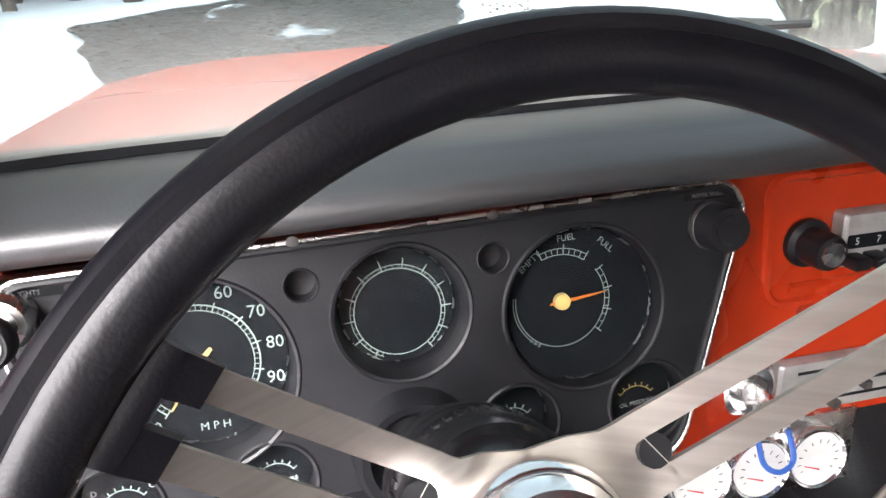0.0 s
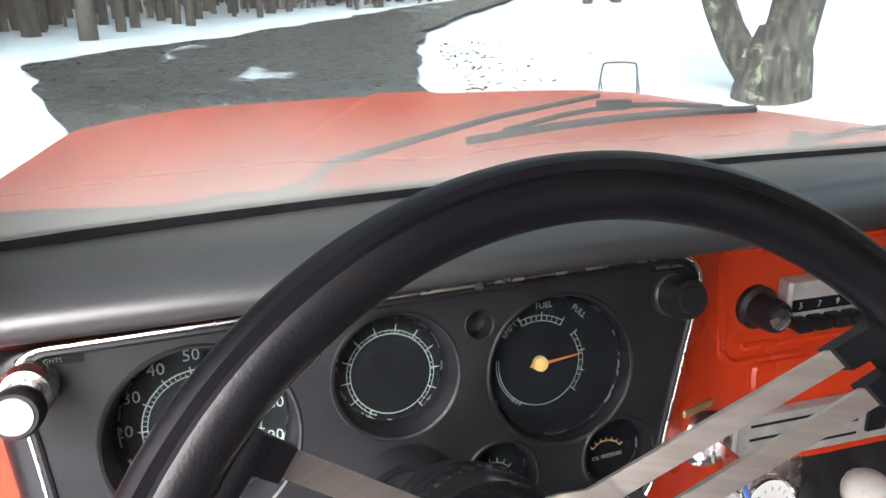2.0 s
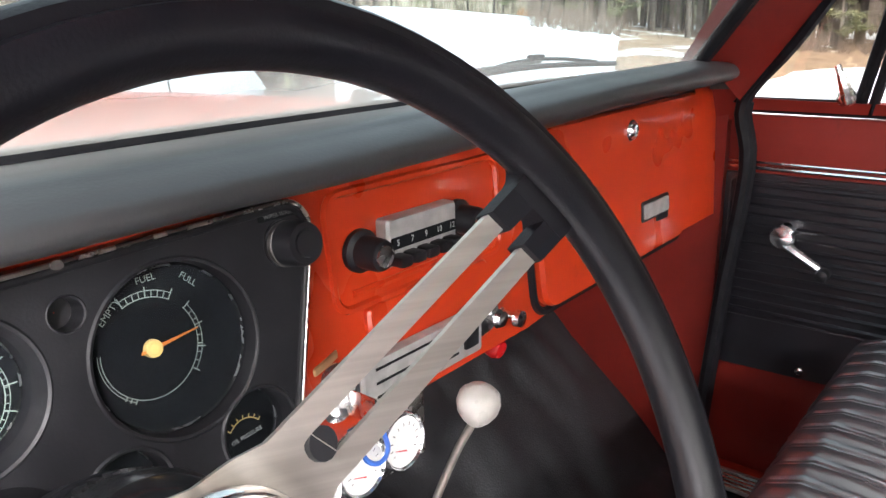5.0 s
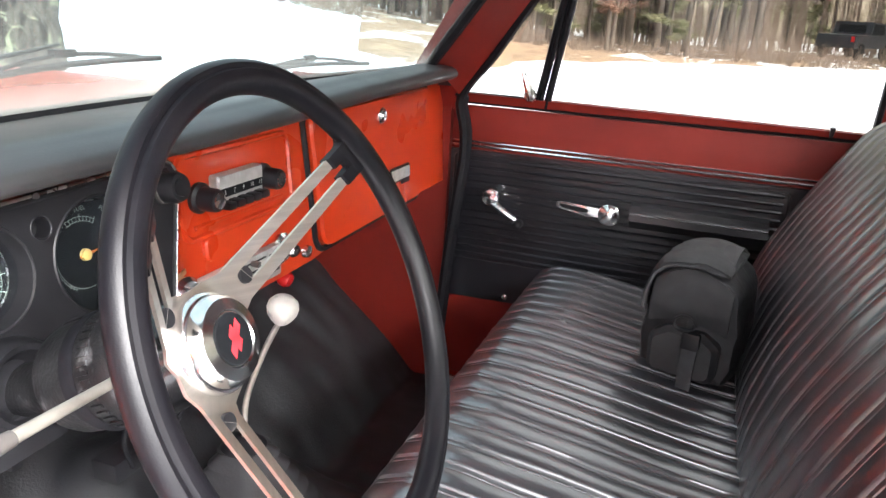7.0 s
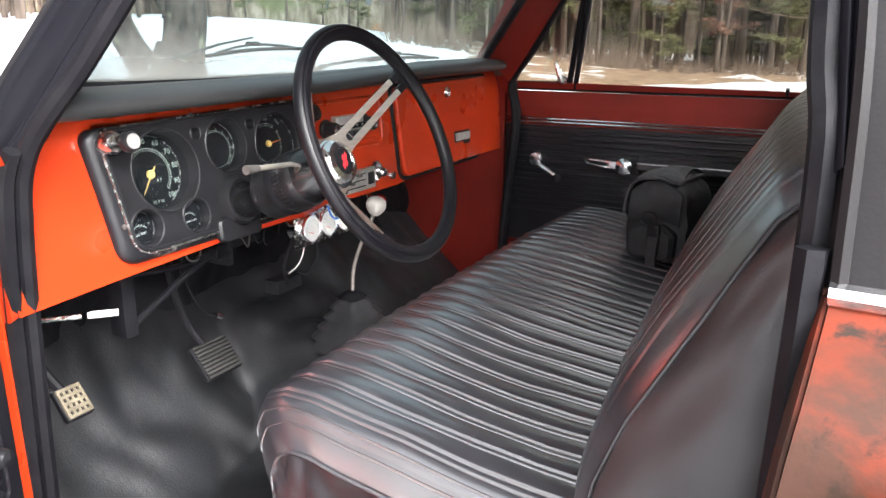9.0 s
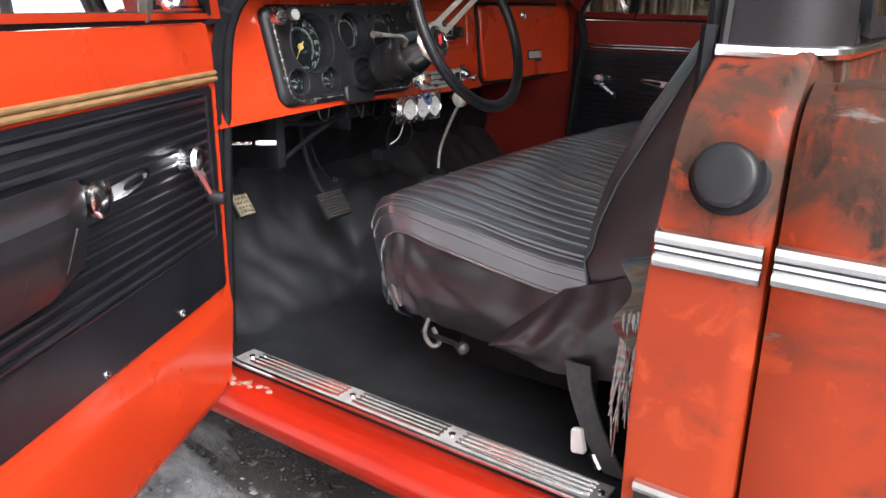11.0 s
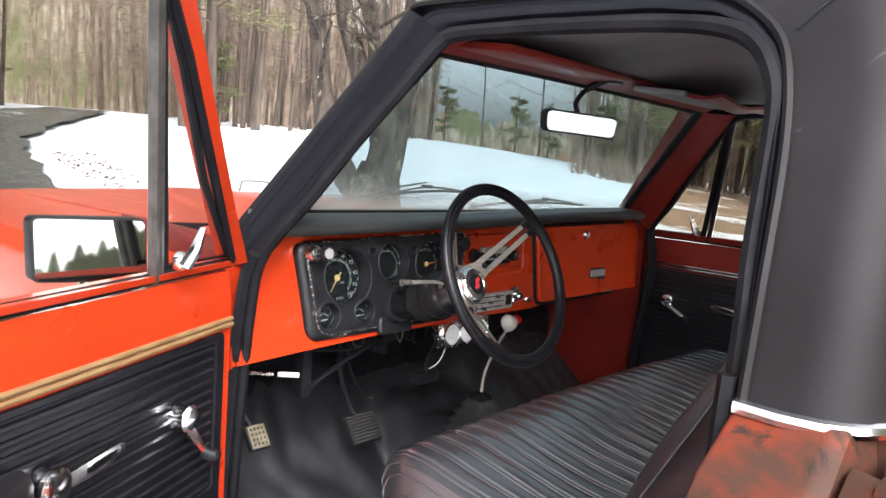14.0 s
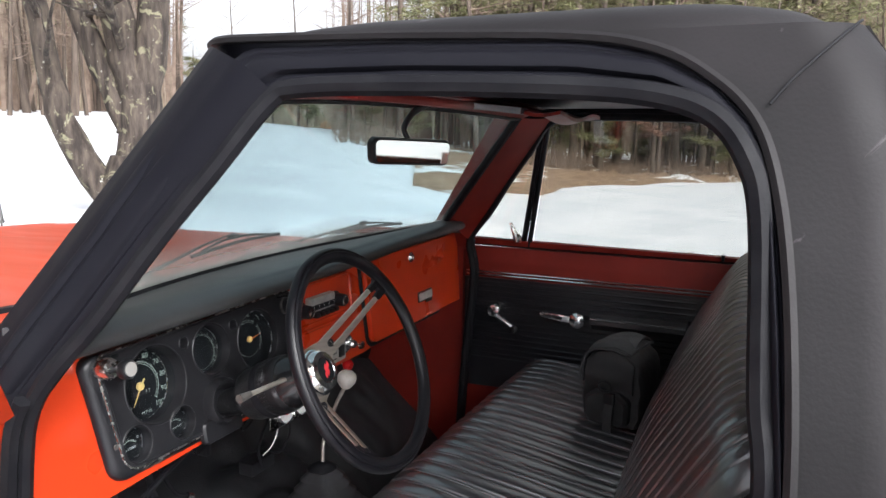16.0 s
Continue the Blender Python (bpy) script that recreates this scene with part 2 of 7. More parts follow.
add_patches(bark, (0.19, 0.18, 0.115), 6, 0.58, 0.64, 0.9, 2.0, distortion=1.0)
add_patches(bark, (0.36, 0.36, 0.31), 15, 0.66, 0.70, 0.9, 5.0)
far_bark = material("woods_bark", [(0.050, 0.036, 0.028), (0.120, 0.092, 0.072)], 0.95, scale=4, stretch=(1, 1, 0.2))
needles = material("pine_needles", [(0.095, 0.100, 0.042), (0.185, 0.178, 0.082)], 0.8, scale=1.5)
brown_leaves = material("dry_brown_leaves", [(0.11, 0.050, 0.032), (0.18, 0.090, 0.055)], 0.8, scale=2)
twigs = material("bare_twigs", [(0.125, 0.088, 0.066), (0.21, 0.155, 0.12)], 0.95, scale=2)


def glass_material(name, tint=(0.93, 0.97, 0.95), haze=0.0, haze_color=(0.80, 0.80, 0.76), blur=0.02, mirror=0.025):
    """A pane: it lets light through, mirrors by Fresnel, and can carry a whitish film, densest at its foot."""
    m = bpy.data.materials.new(name)
    m.use_nodes = True
    n, l = m.node_tree.nodes, m.node_tree.links
    n.remove(n["Principled BSDF"])
    out = n["Material Output"]
    tr, gl, mx, lw = n.new("ShaderNodeBsdfTransparent"), n.new("ShaderNodeBsdfGlossy"), n.new("ShaderNodeMixShader"), n.new("ShaderNodeLayerWeight")
    tr.inputs[0].default_value = (*tint, 1)
    gl.inputs["Roughness"].default_value = blur
    pw, sc = n.new("ShaderNodeMath"), n.new("ShaderNodeMath")
    pw.operation, pw.inputs[1].default_value = "POWER", 5.0
    sc.operation, sc.inputs[1].default_value, sc.inputs[2].default_value = "MULTIPLY_ADD", 0.6, mirror
    l.new(lw.outputs["Facing"], pw.inputs[0]), l.new(pw.outputs[0], sc.inputs[0])
    l.new(sc.outputs[0], mx.inputs[0]), l.new(tr.outputs[0], mx.inputs[1]), l.new(gl.outputs[0], mx.inputs[2])
    top = mx.outputs[0]
    if haze:
        tc, sep, mr = n.new("ShaderNodeTexCoord"), n.new("ShaderNodeSeparateXYZ"), n.new("ShaderNodeMapRange")
        l.new(tc.outputs["Object"], sep.inputs[0])
        nz, ad = n.new("ShaderNodeTexNoise"), n.new("ShaderNodeMath")
        nz.inputs["Scale"].default_value = 7
        l.new(tc.outputs["Object"], nz.inputs["Vector"])
        ad.operation = "MULTIPLY_ADD"
        l.new(nz.outputs["Fac"], ad.inputs[0])
        ad.inputs[1].default_value = 0.05
        l.new(sep.outputs["Z"], ad.inputs[2])
        mr.inputs["From Min"].default_value, mr.inputs["From Max"].default_value = 1.280, 1.365
        mr.inputs["To Min"].default_value, mr.inputs["To Max"].default_value = haze, 0.025
        sd = n.new("ShaderNodeMath")  # the film is thickest on the driver's side
        sd.operation, sd.inputs[1].default_value = "MULTIPLY_ADD", 0.035
        l.new(sep.outputs["X"], sd.inputs[0]), l.new(ad.outputs[0], sd.inputs[2])
        l.new(sd.outputs[0], mr.inputs["Value"])
        df, m2 = n.new("ShaderNodeBsdfTranslucent"), n.new("ShaderNodeMixShader")
        df.inputs[0].default_value = (*haze_color, 1)
        l.new(mr.outputs[0], m2.inputs[0]), l.new(top, m2.inputs[1]), l.new(df.outputs[0], m2.inputs[2])
        top = m2.outputs[0]
    l.new(top, out.inputs["Surface"])
    return m


glass = glass_material("window_glass", (0.88, 0.89, 0.87))
# Passenger and windshield tints are lowered to dim the daylight seen through them
dimmed_glass = glass_material("dimmed_window_glass", (0.66, 0.67, 0.65), mirror=0.04)
windshield_glass = glass_material("windshield_glass", (0.60, 0.68, 0.69), haze=0.40, haze_color=(0.66, 0.65, 0.60))
dial_glass = glass_material("dial_glass", (0.90, 0.92, 0.93), blur=0.16, mirror=0.022)
mirror_mat = material("mirror_silver", [(0.60, 0.61, 0.60), (0.66, 0.67, 0.66)], 0.03, 1.0, scale=4, rough_var=0.01)


# ---- mesh helpers ----
def part(name, bm, mat, parent=None, label="", smooth=True):
    """Link a bmesh as one mesh object under a thing or a part."""
    bmesh.ops.recalc_face_normals(bm, faces=bm.faces)
    me = bpy.data.meshes.new(name)
    bm.to_mesh(me)
    bm.free()
    if smooth:
        me.polygons.foreach_set("use_smooth", [True] * len(me.polygons))
        me.set_sharp_from_angle(angle=radians(38))
    me.materials.append(mat)
    ob = new(name, me)
    if parent is not None:
        ob.parent = parent
        ob.matrix_parent_inverse = parent.matrix_world.inverted()
    if label:
        tagged(ob, label)
    return ob


def thing(name, label, category, at=(0, 0, 0), group="", kind=""):
    ob = new(name)
    ob.empty_display_size = 0.05
    ob.location = at
    ob.matrix_world = Matrix.Translation(at)
    return tagged(ob, label, category, group, kind)


def raw(verts, faces):
    bm = bmesh.new()
    vs = [bm.verts.new(v) for v in verts]
    for f in faces:
        try:
            bm.faces.new([vs[i] for i in f])
        except ValueError:
            pass
    return bm


def join(*bms):
    out = bmesh.new()
    for b in bms:
        me = bpy.data.meshes.new("tmp")
        b.to_mesh(me)
        b.free()
        out.from_mesh(me)
        bpy.data.meshes.remove(me)
    return out


def box(x0, x1, y0, y1, z0, z1, bevel=0.0, seg=2):
    bm = bmesh.new()
    bmesh.ops.create_cube(bm, size=1, matrix=Matrix.Translation(((x0 + x1) / 2, (y0 + y1) / 2, (z0 + z1) / 2)) @ Matrix.Diagonal((abs(x1 - x0), abs(y1 - y0), abs(z1 - z0), 1)))
    if bevel:
        bmesh.ops.bevel(bm, geom=bm.edges[:], offset=bevel, segments=seg, profile=0.6, affect="EDGES")
    return bm


def moved(bm, m):
    bmesh.ops.transform(bm, matrix=m, verts=bm.verts)
    return bm


def grid(fn, nu, nv, close_u=False, close_v=False):
    """A sheet of quads through fn(u, v), u and v from 0 to 1."""
    vs, fs = [], []
    for i in range(nu + (0 if close_u else 1)):
        for j in range(nv + (0 if close_v else 1)):
            vs.append(fn(i / nu, j / nv))
    w = nv + (0 if close_v else 1)
    h = nu + (0 if close_u else 1)
    for i in range(nu):
        for j in range(nv):
            fs.append((i * w + j, ((i + 1) % h) * w + j, ((i + 1) % h) * w + (j + 1) % w, i * w + (j + 1) % w))
    return raw(vs, fs)


def solid(fn, nu, nv, offset):
    """A sheet with thickness: fn's surface and the same moved by offset, closed round its edge."""
    off = Vector(offset)
    bm = grid(fn, nu, nv)
    geo = bmesh.ops.extrude_face_region(bm, geom=bm.faces[:])
    bmesh.ops.translate(bm, vec=off, verts=[g for g in geo["geom"] if isinstance(g, bmesh.types.BMVert)])
    return bm


def tube(points, radius, n=8, closed=False, caps=True):
    """A round bar along points; radius is one number or one for each point."""
    pts = [Vector(p) for p in points]
    rad = radius if isinstance(radius, (list, tuple)) else [radius] * len(pts)
    vs, fs = [], []
    m = len(pts)
    up = None
    for i, p in enumerate(pts):
        a, b = pts[(i - 1) % m] if (i or closed) else p, pts[(i + 1) % m] if (i < m - 1 or closed) else p
        d = (b - a).normalized()
        if up is None:
            up = d.orthogonal().normalized()
        up = (up - d * up.dot(d)).normalized()
        side = d.cross(up)
        for k in range(n):
            t = 2 * math.pi * k / n
            vs.append(p + (up * math.cos(t) + side * math.sin(t)) * rad[i])
    for i in range(m if closed else m - 1):
        for k in range(n):
            j = (i + 1) % m
            fs.append((i * n + k, i * n + (k + 1) % n, j * n + (k + 1) % n, j * n + k))
    if caps and not closed:
        fs += [tuple(range(n)), tuple((m - 1) * n + k for k in range(n))]
    return raw(vs, fs)


def lathe(profile, origin, axis, n=32, caps=True):
    """A turned shape: profile of (radius, height along the axis)."""
    z = Vector(axis).normalized()
    x = z.orthogonal().normalized()
    y = z.cross(x)
    o = Vector(origin)
    vs, fs = [], []
    for r, h in profile:
        for k in range(n):
            t = 2 * math.pi * k / n
            vs.append(o + z * h + (x * math.cos(t) + y * math.sin(t)) * max(r, 1e-5))
    m = len(profile)
    for i in range(m - 1):
        for k in range(n):
            fs.append((i * n + k, i * n + (k + 1) % n, (i + 1) * n + (k + 1) % n, (i + 1) * n + k))
    if caps:
        fs += [tuple(range(n)), tuple((m - 1) * n + k for k in range(n))]
    return raw(vs, fs)


def rounded(corners, radii, seg=6):
    """A closed 2D outline with rounded corners."""
    out = []
    n = len(corners)
    for i, c in enumerate(corners):
        c = Vector(c)
        a, b = Vector(corners[i - 1]), Vector(corners[(i + 1) % n])
        r = radii if isinstance(radii, (int, float)) else radii[i]
        da, db = (a - c).normalized(), (b - c).normalized()
        if r < 1e-6:
            out.append(tuple(c))
            continue
        half = da.angle(db) / 2
        t = r / math.tan(half)
        p, q = c + da * t, c + db * t
        mid = c + (da + db).normalized() * (r / math.sin(half))
        a0, a1 = math.atan2(p.y - mid.y, p.x - mid.x), math.atan2(q.y - mid.y, q.x - mid.x)
        d = (a1 - a0 + math.pi) % (2 * math.pi) - math.pi
        for k in range(seg + 1):
            out.append((mid.x + r * math.cos(a0 + d * k / seg), mid.y + r * math.sin(a0 + d * k / seg)))
    return out


def plate(outline, place, depth, bevel=0.0):
    """A flat piece: outline (a, b) laid into space by place(a, b, h), from h = 0 to depth, its front edge eased."""
    n = len(outline)
    layers = [(0, 0.0), (depth - bevel, 0.0), (depth, bevel)] if bevel else [(0, 0.0), (depth, 0.0)]
    ca, cb = sum(p[0] for p in outline) / n, sum(p[1] for p in outline) / n
    vs, fs = [], []
    for h, inset in layers:
        for a, b in outline:
            d = math.hypot(a - ca, b - cb) or 1
            vs.append(place(a - (a - ca) / d * inset, b - (b - cb) / d * inset, h))
    for i in range(len(layers) - 1):
        for k in range(n):
            fs.append((i * n + k, i * n + (k + 1) % n, (i + 1) * n + (k + 1) % n, (i + 1) * n + k))
    fs += [tuple(range(n)), tuple((len(layers) - 1) * n + k for k in range(n))]
    return raw(vs, fs)


def ring_plate(outer, inner, place, depth):
    """A flat frame between two outlines of equally many points."""
    n = len(outer)
    vs = [place(a, b, h) for h in (0, depth) for loop in (outer, inner) for a, b in loop]
    fs = []
    for k in range(n):
        j = (k + 1) % n
        fs += [(k, j, n + j, n + k), (2 * n + k, 2 * n + j, 3 * n + j, 3 * n + k), (k, j, 2 * n + j, 2 * n + k), (n + k, n + j, 3 * n + j, 3 * n + k)]
    return raw(vs, fs)


def smooth_path(points, steps=6):
    """Catmull-Rom through points."""
    p = [Vector(q) for q in points]
    p = [p[0] * 2 - p[1]] + p + [p[-1] * 2 - p[-2]]
    out = []
    for i in range(1, len(p) - 2):
        for k in range(steps):
            t = k / steps
            out.append(0.5 * ((2 * p[i]) + (p[i + 1] - p[i - 1]) * t + (2 * p[i - 1] - 5 * p[i] + 4 * p[i + 1] - p[i + 2]) * t * t + (3 * p[i] - p[i - 1] - 3 * p[i + 1] + p[i + 2]) * t ** 3))
    return out + [p[-2]]


def lerp_table(table, v):
    """Linear reading of a small table of (key, value)."""
    if v <= table[0][0]:
        return table[0][1]
    for (a, x), (b, y) in zip(table, table[1:]):
        if v <= b:
            return x + (y - x) * (v - a) / (b - a)
    return table[-1][1]


def text_mesh(body, size, place, depth=0.0006):
    """Letters of the built-in font as a mesh, laid by place(a, b, h), centred on the origin."""
    cu = bpy.data.curves.new("lettering", "FONT")
    cu.body, cu.size, cu.align_x, cu.align_y, cu.resolution_u = body, size, "CENTER", "CENTER", 2
    ob = bpy.data.objects.new("lettering", cu)
    me = bpy.data.meshes.new_from_object(ob)
    bpy.data.objects.remove(ob)
    bm = bmesh.new()
    bm.from_mesh(me)
    bpy.data.meshes.remove(me)
    for v in bm.verts:
        v.co = place(v.co.x, v.co.y, depth)
    return bm


# ---- the truck's cab ----
BELT = 1.18
SIDE = [(0.36, 0.905), (0.42, 0.935), (0.50, 0.945), (0.70, 0.955), (0.90, 0.960), (0.97, 0.957), (1.05, 0.951), (1.092, 0.943), (1.108, 0.930), (1.168, 0.862)]
UPPER = [(1.168, 0.862), (1.30, 0.832), (1.45, 0.775), (1.58, 0.715), (1.67, 0.668)]


def side_x(z):
    return lerp_table(SIDE if z < 1.168 else UPPER, z)


def opening_x(z):
    return lerp_table([(0.44, 0.845), (1.20, 0.845), (1.62, 0.715)], z)


def corner_front(z):
    return lerp_table([(0.345, -0.946), (0.80, -0.950), (0.92, -0.958), (1.075, -0.972), (1.168, -0.985)], z)


shell = thing("cab_shell", "orange pickup truck cab with black-painted roof and open doorway", "truck cab", (0, -0.5, 0.38), kind="structure")

# floor: flat by the sills, a raised tunnel in the middle, a toe board that climbs to the firewall
def floor_at(u, v):
    x, y = -0.86 + 1.72 * u, -1.05 + 1.55 * v
    hump = math.exp(-(x / 0.24) ** 4) * lerp_table([(-1.05, 0.05), (-0.4, 0.10), (0.0, 0.17), (0.3, 0.24)], y)
    toe = max(0, y - 0.10) * 1.0
    wave = 0.006 * noise.noise(Vector((x * 9, y * 9, 0.3))) + min(1, max(0, (y + 0.08) / 0.3)) * (0.036 * abs(noise.noise(Vector((x * 5, y * 6, 7)))) + 0.020 * abs(noise.noise(Vector((x * 12, y * 9, 3)))) + 0.004 * noise.noise(Vector((x * 24, y * 20, 3))))
    return Vector((x, y, 0.428 + max(hump, toe) + wave))


part("floor_mat", solid(floor_at, 110, 110, (0, 0, -0.03)), mat_rubber, shell, "black rubber floor mat, damp and scuffed")
part("firewall", box(-0.88, 0.88, 0.42, 0.45, 0.40, 1.155, 0.004), rubber, shell)


def padding(u, v):
    x, z = -0.88 + 1.76 * u, 0.55 + 0.65 * v
    return Vector((x, 0.44 - 0.06 * (1 - v) + 0.045 * noise.noise(Vector((x * 6, z * 7, 2.0))) + 0.015 * noise.noise(Vector((x * 17, z * 15, 4.0))), z))


part("firewall_pad", solid(padding, 90, 44, (0, 0.02, 0)), rubber, shell, "black quilted rubber firewall pad")
for s in (-1, 1):
    kick = lambda u, v, s=s: Vector((s * (0.862 - 0.05 * math.sin(v * math.pi) * u), 0.03 + 0.45 * u, 0.42 + 0.80 * v))
    part("kick_panel", solid(kick, 10, 10, (s * 0.02, 0, 0)), shaded_red, shell, "steel kick panel, its orange paint darkened for shade")
    # rocker, its rounded upper edge and the tuck under the cab
    prof = [(0.862, 0.425), (0.90, 0.437), (0.925, 0.436), (0.940, 0.428), (0.948, 0.412), (0.955, 0.392), (0.950, 0.372), (0.93, 0.34), (0.88, 0.31), (0.80, 0.30)]
    rk = lambda u, v, s=s, prof=prof: Vector((s * lerp_table([(i / 9, p[0]) for i, p in enumerate(prof)], v), 0.06 - 1.15 * u, lerp_table([(i / 9, p[1]) for i, p in enumerate(prof)], v)))
    part("rocker_panel", solid(rk, 8, 36, (-s * 0.004, 0, -0.004)), rocker_red, shell, "bright orange-red rocker panel with chipped paint")
    # hinge pillar in front of the door and its outer fender edge
    hp = [(0.862, 0.055), (0.958, 0.055), (0.958, 0.30), (0.862, 0.30)]
    part("hinge_pillar", join(plate(hp, lambda a, b, h, s=s: Vector((s * a, b, 0.40 + h)), 0.66, 0.004)), paint if s < 0 else shaded_red, shell)
    # rear cab corner below the belt: worn orange paint
    cc = lambda u, v, s=s: Vector((s * side_x(0.345 + 0.823 * v) - s * (0.014 * max(0, (u - 0.85) / 0.15) ** 2), (lambda f: f + (-1.093 - f) * u)(corner_front(0.345 + 0.823 * v)), 0.345 + 0.823 * v))
    part("cab_corner", solid(cc, 10, 40, (-s * 0.02, 0, 0)), patina, shell, "rear cab corner with rust-brown worn orange paint")
    jamb = lambda u, v, s=s: Vector((s * (0.862 + (side_x(0.40 + 0.768 * v) - 0.006 - 0.862) * u), corner_front(0.40 + 0.768 * v) + 0.0035 + 0.004 * (1 - u), 0.40 + 0.768 * v))
    part("door_jamb", solid(jamb, 4, 24, (0, -0.003, 0)), patina if s < 0 else shaded_red, shell)
    turn_in = lambda u, v, s=s: Vector((s * (side_x(0.40 + 0.768 * v) - 0.016 - 0.13 * u), -1.093 - 0.018 * math.sin(u * math.pi / 2), 0.40 + 0.768 * v))
    part("corner_return", solid(turn_in, 6, 20, (0, 0.006, 0)), patina, shell)
    # upper corner, black, from the doorway round to the back
    def upper(u, v, s=s):
        z = 1.168 + 0.505 * v
        w, back = side_x(z), lerp_table([(1.168, -1.115), (1.5, -1.10), (1.62, -1.065), (1.673, -1.03)], z)
        front = lerp_table([(1.168, -0.985), (1.31, -0.981), (1.44, -0.969), (1.526, -0.952), (1.579, -0.929), (1.616, -0.889), (1.648, -0.831), (1.673, -0.74)], z)
        r = 0.07
        if u < 0.5:
            return Vector((s * w, front + (back + r - front) * u * 2, z))
        if u < 0.8:
            t = (u - 0.5) / 0.3 * math.pi / 2
            return Vector((s * (w - r + r * math.cos(t)), back + r - r * math.sin(t), z))
        return Vector((s * (w - r - (w - r - lerp_table([(1.168, 0.70), (1.5, 0.625), (1.673, 0.56)], z)) * (u - 0.8) / 0.2), back, z))
    part("upper_corner", solid(upper, 30, 20, (-s * 0.015, 0.012, 0)), black_paint, shell, "faded black cab corner pillar")
    # inner quarter panel behind the door
    iq = lambda u, v, s=s: Vector((s * (opening_x(0.44 + 1.15 * v) - 0.03 - 0.05 * u - 0.025 * v * u), -0.968 - (0.095 - 0.02 * v) * u, 0.44 + 1.15 * v))
    part("inner_quarter", solid(iq, 4, 16, (-s * 0.004, 0, 0)), shaded_red, shell, "inner quarter panel, its orange paint darkened for shade")
    # chrome strip at the foot of the black paint
    strip = [Vector((s * (side_x(1.165) + 0.004), -0.982, 1.167)), Vector((s * (side_x(1.165) + 0.004), -1.03, 1.166))] + [Vector((s * (0.779 + 0.087 * math.cos(t)), -1.032 - 0.087 * math.sin(t), 1.165)) for t in (0.4, 0.8, 1.2, 1.57)] + [Vector((0, -1.119, 1.165))]
    part("belt_strip", tube(strip, 0.009, 8), chrome, shell, "chrome strip at the foot of the black paint")

rnd = random.Random(3)
for k in range(9):
    y, x = -0.035 - 0.016 * k, -0.905 - rnd.uniform(0.0, 0.028)
    r = rnd.uniform(0.006, 0.013)
    chip = [(x + r * rnd.uniform(0.5, 1.1) * math.cos(t), y + r * rnd.uniform(0.6, 1.5) * math.sin(t)) for t in [j * 0.785 for j in range(8)]]
    part("paint_chip", plate(chip, lambda a, b, h: Vector((a, b, lerp_table([(-0.955, 0.392), (-0.948, 0.412), (-0.940, 0.428), (-0.925, 0.436), (-0.90, 0.437), (-0.862, 0.425)], a) - 0.0006 + h)), 0.0012), worn_cream, shell)

# back wall with its window
bw_out = rounded([(-0.84, 0.42), (0.84, 0.42), (0.815, 1.168), (0.66, 1.60), (-0.66, 1.60), (-0.815, 1.168)], 0.03)
bw_in = rounded([(-0.66, 1.19), (0.66, 1.19), (0.67, 1.20), (0.60, 1.52), (-0.60, 1.52), (-0.67, 1.20)], 0.02)
part("back_wall", ring_plate(bw_out, bw_in, lambda a, b, h: Vector((a, -1.070 - h + 0.06 * max(0, b - 1.2), b)), 0.015), shaded_red, shell)
part("back_panel", join(solid(lambda u, v: Vector((-0.62 + 1.24 * u, lerp_table([(1.5, -1.100), (1.62, -1.065), (1.673, -1.03)], 1.515 + 0.158 * v), 1.515 + 0.158 * v)), 6, 8, (0, 0.012, 0)), box(-0.71, 0.71, -1.116, -1.104, 1.165, 1.20)), black_paint, shell)
part("back_wall_lower", box(-0.80, 0.80, -1.116, -1.104, 0.42, 1.162), patina, shell)
part("rear_window_seal", ring_plate(rounded([(-0.72, 1.18), (0.72, 1.18), (0.635, 1.535), (-0.635, 1.535)], 0.05), rounded([(-0.69, 1.21), (0.69, 1.21), (0.61, 1.505), (-0.61, 1.505)], 0.04), lambda a, b, h: Vector((a, -1.092 - h + 0.05 * max(0, b - 1.2), b)), 0.036), rubber, shell)
rw = part("rear_window", plate(rounded([(-0.69, 1.20), (0.69, 1.20), (0.61, 1.51), (-0.61, 1.51)], 0.04), lambda a, b, h: Vector((a, -1.108 - h + 0.05 * max(0, b - 1.2), b)), 0.004), glass, shell)
rw.visible_shadow = False

# roof: a crowned cap in rings, from the drip rail to the top
CAP = [(1.668, 0.668, -0.135, -1.035), (1.687, 0.658, -0.150, -1.022), (1.700, 0.632, -0.185, -1.000), (1.712, 0.58, -0.24, -0.962), (1.723, 0.50, -0.31, -0.90), (1.733, 0.37, -0.40, -0.81), (1.740, 0.20, -0.49, -0.69), (1.743, 0.02, -0.58, -0.60)]


def cap_ring(w, f, b, n=72):
    out = []
    c, hy = (f + b) / 2, (f - b) / 2
    for k in range(n):
        t = 2 * math.pi * k / n
        ct, st = math.cos(t), math.sin(t)
        e = 0.33
        x, y = w * math.copysign(abs(ct) ** e, ct), hy * math.copysign(abs(st) ** e, st)
        out.append((x, c + y - (0.10 * (x / 0.66) ** 2 * (y / hy if y > 0 else 0))))
    return out


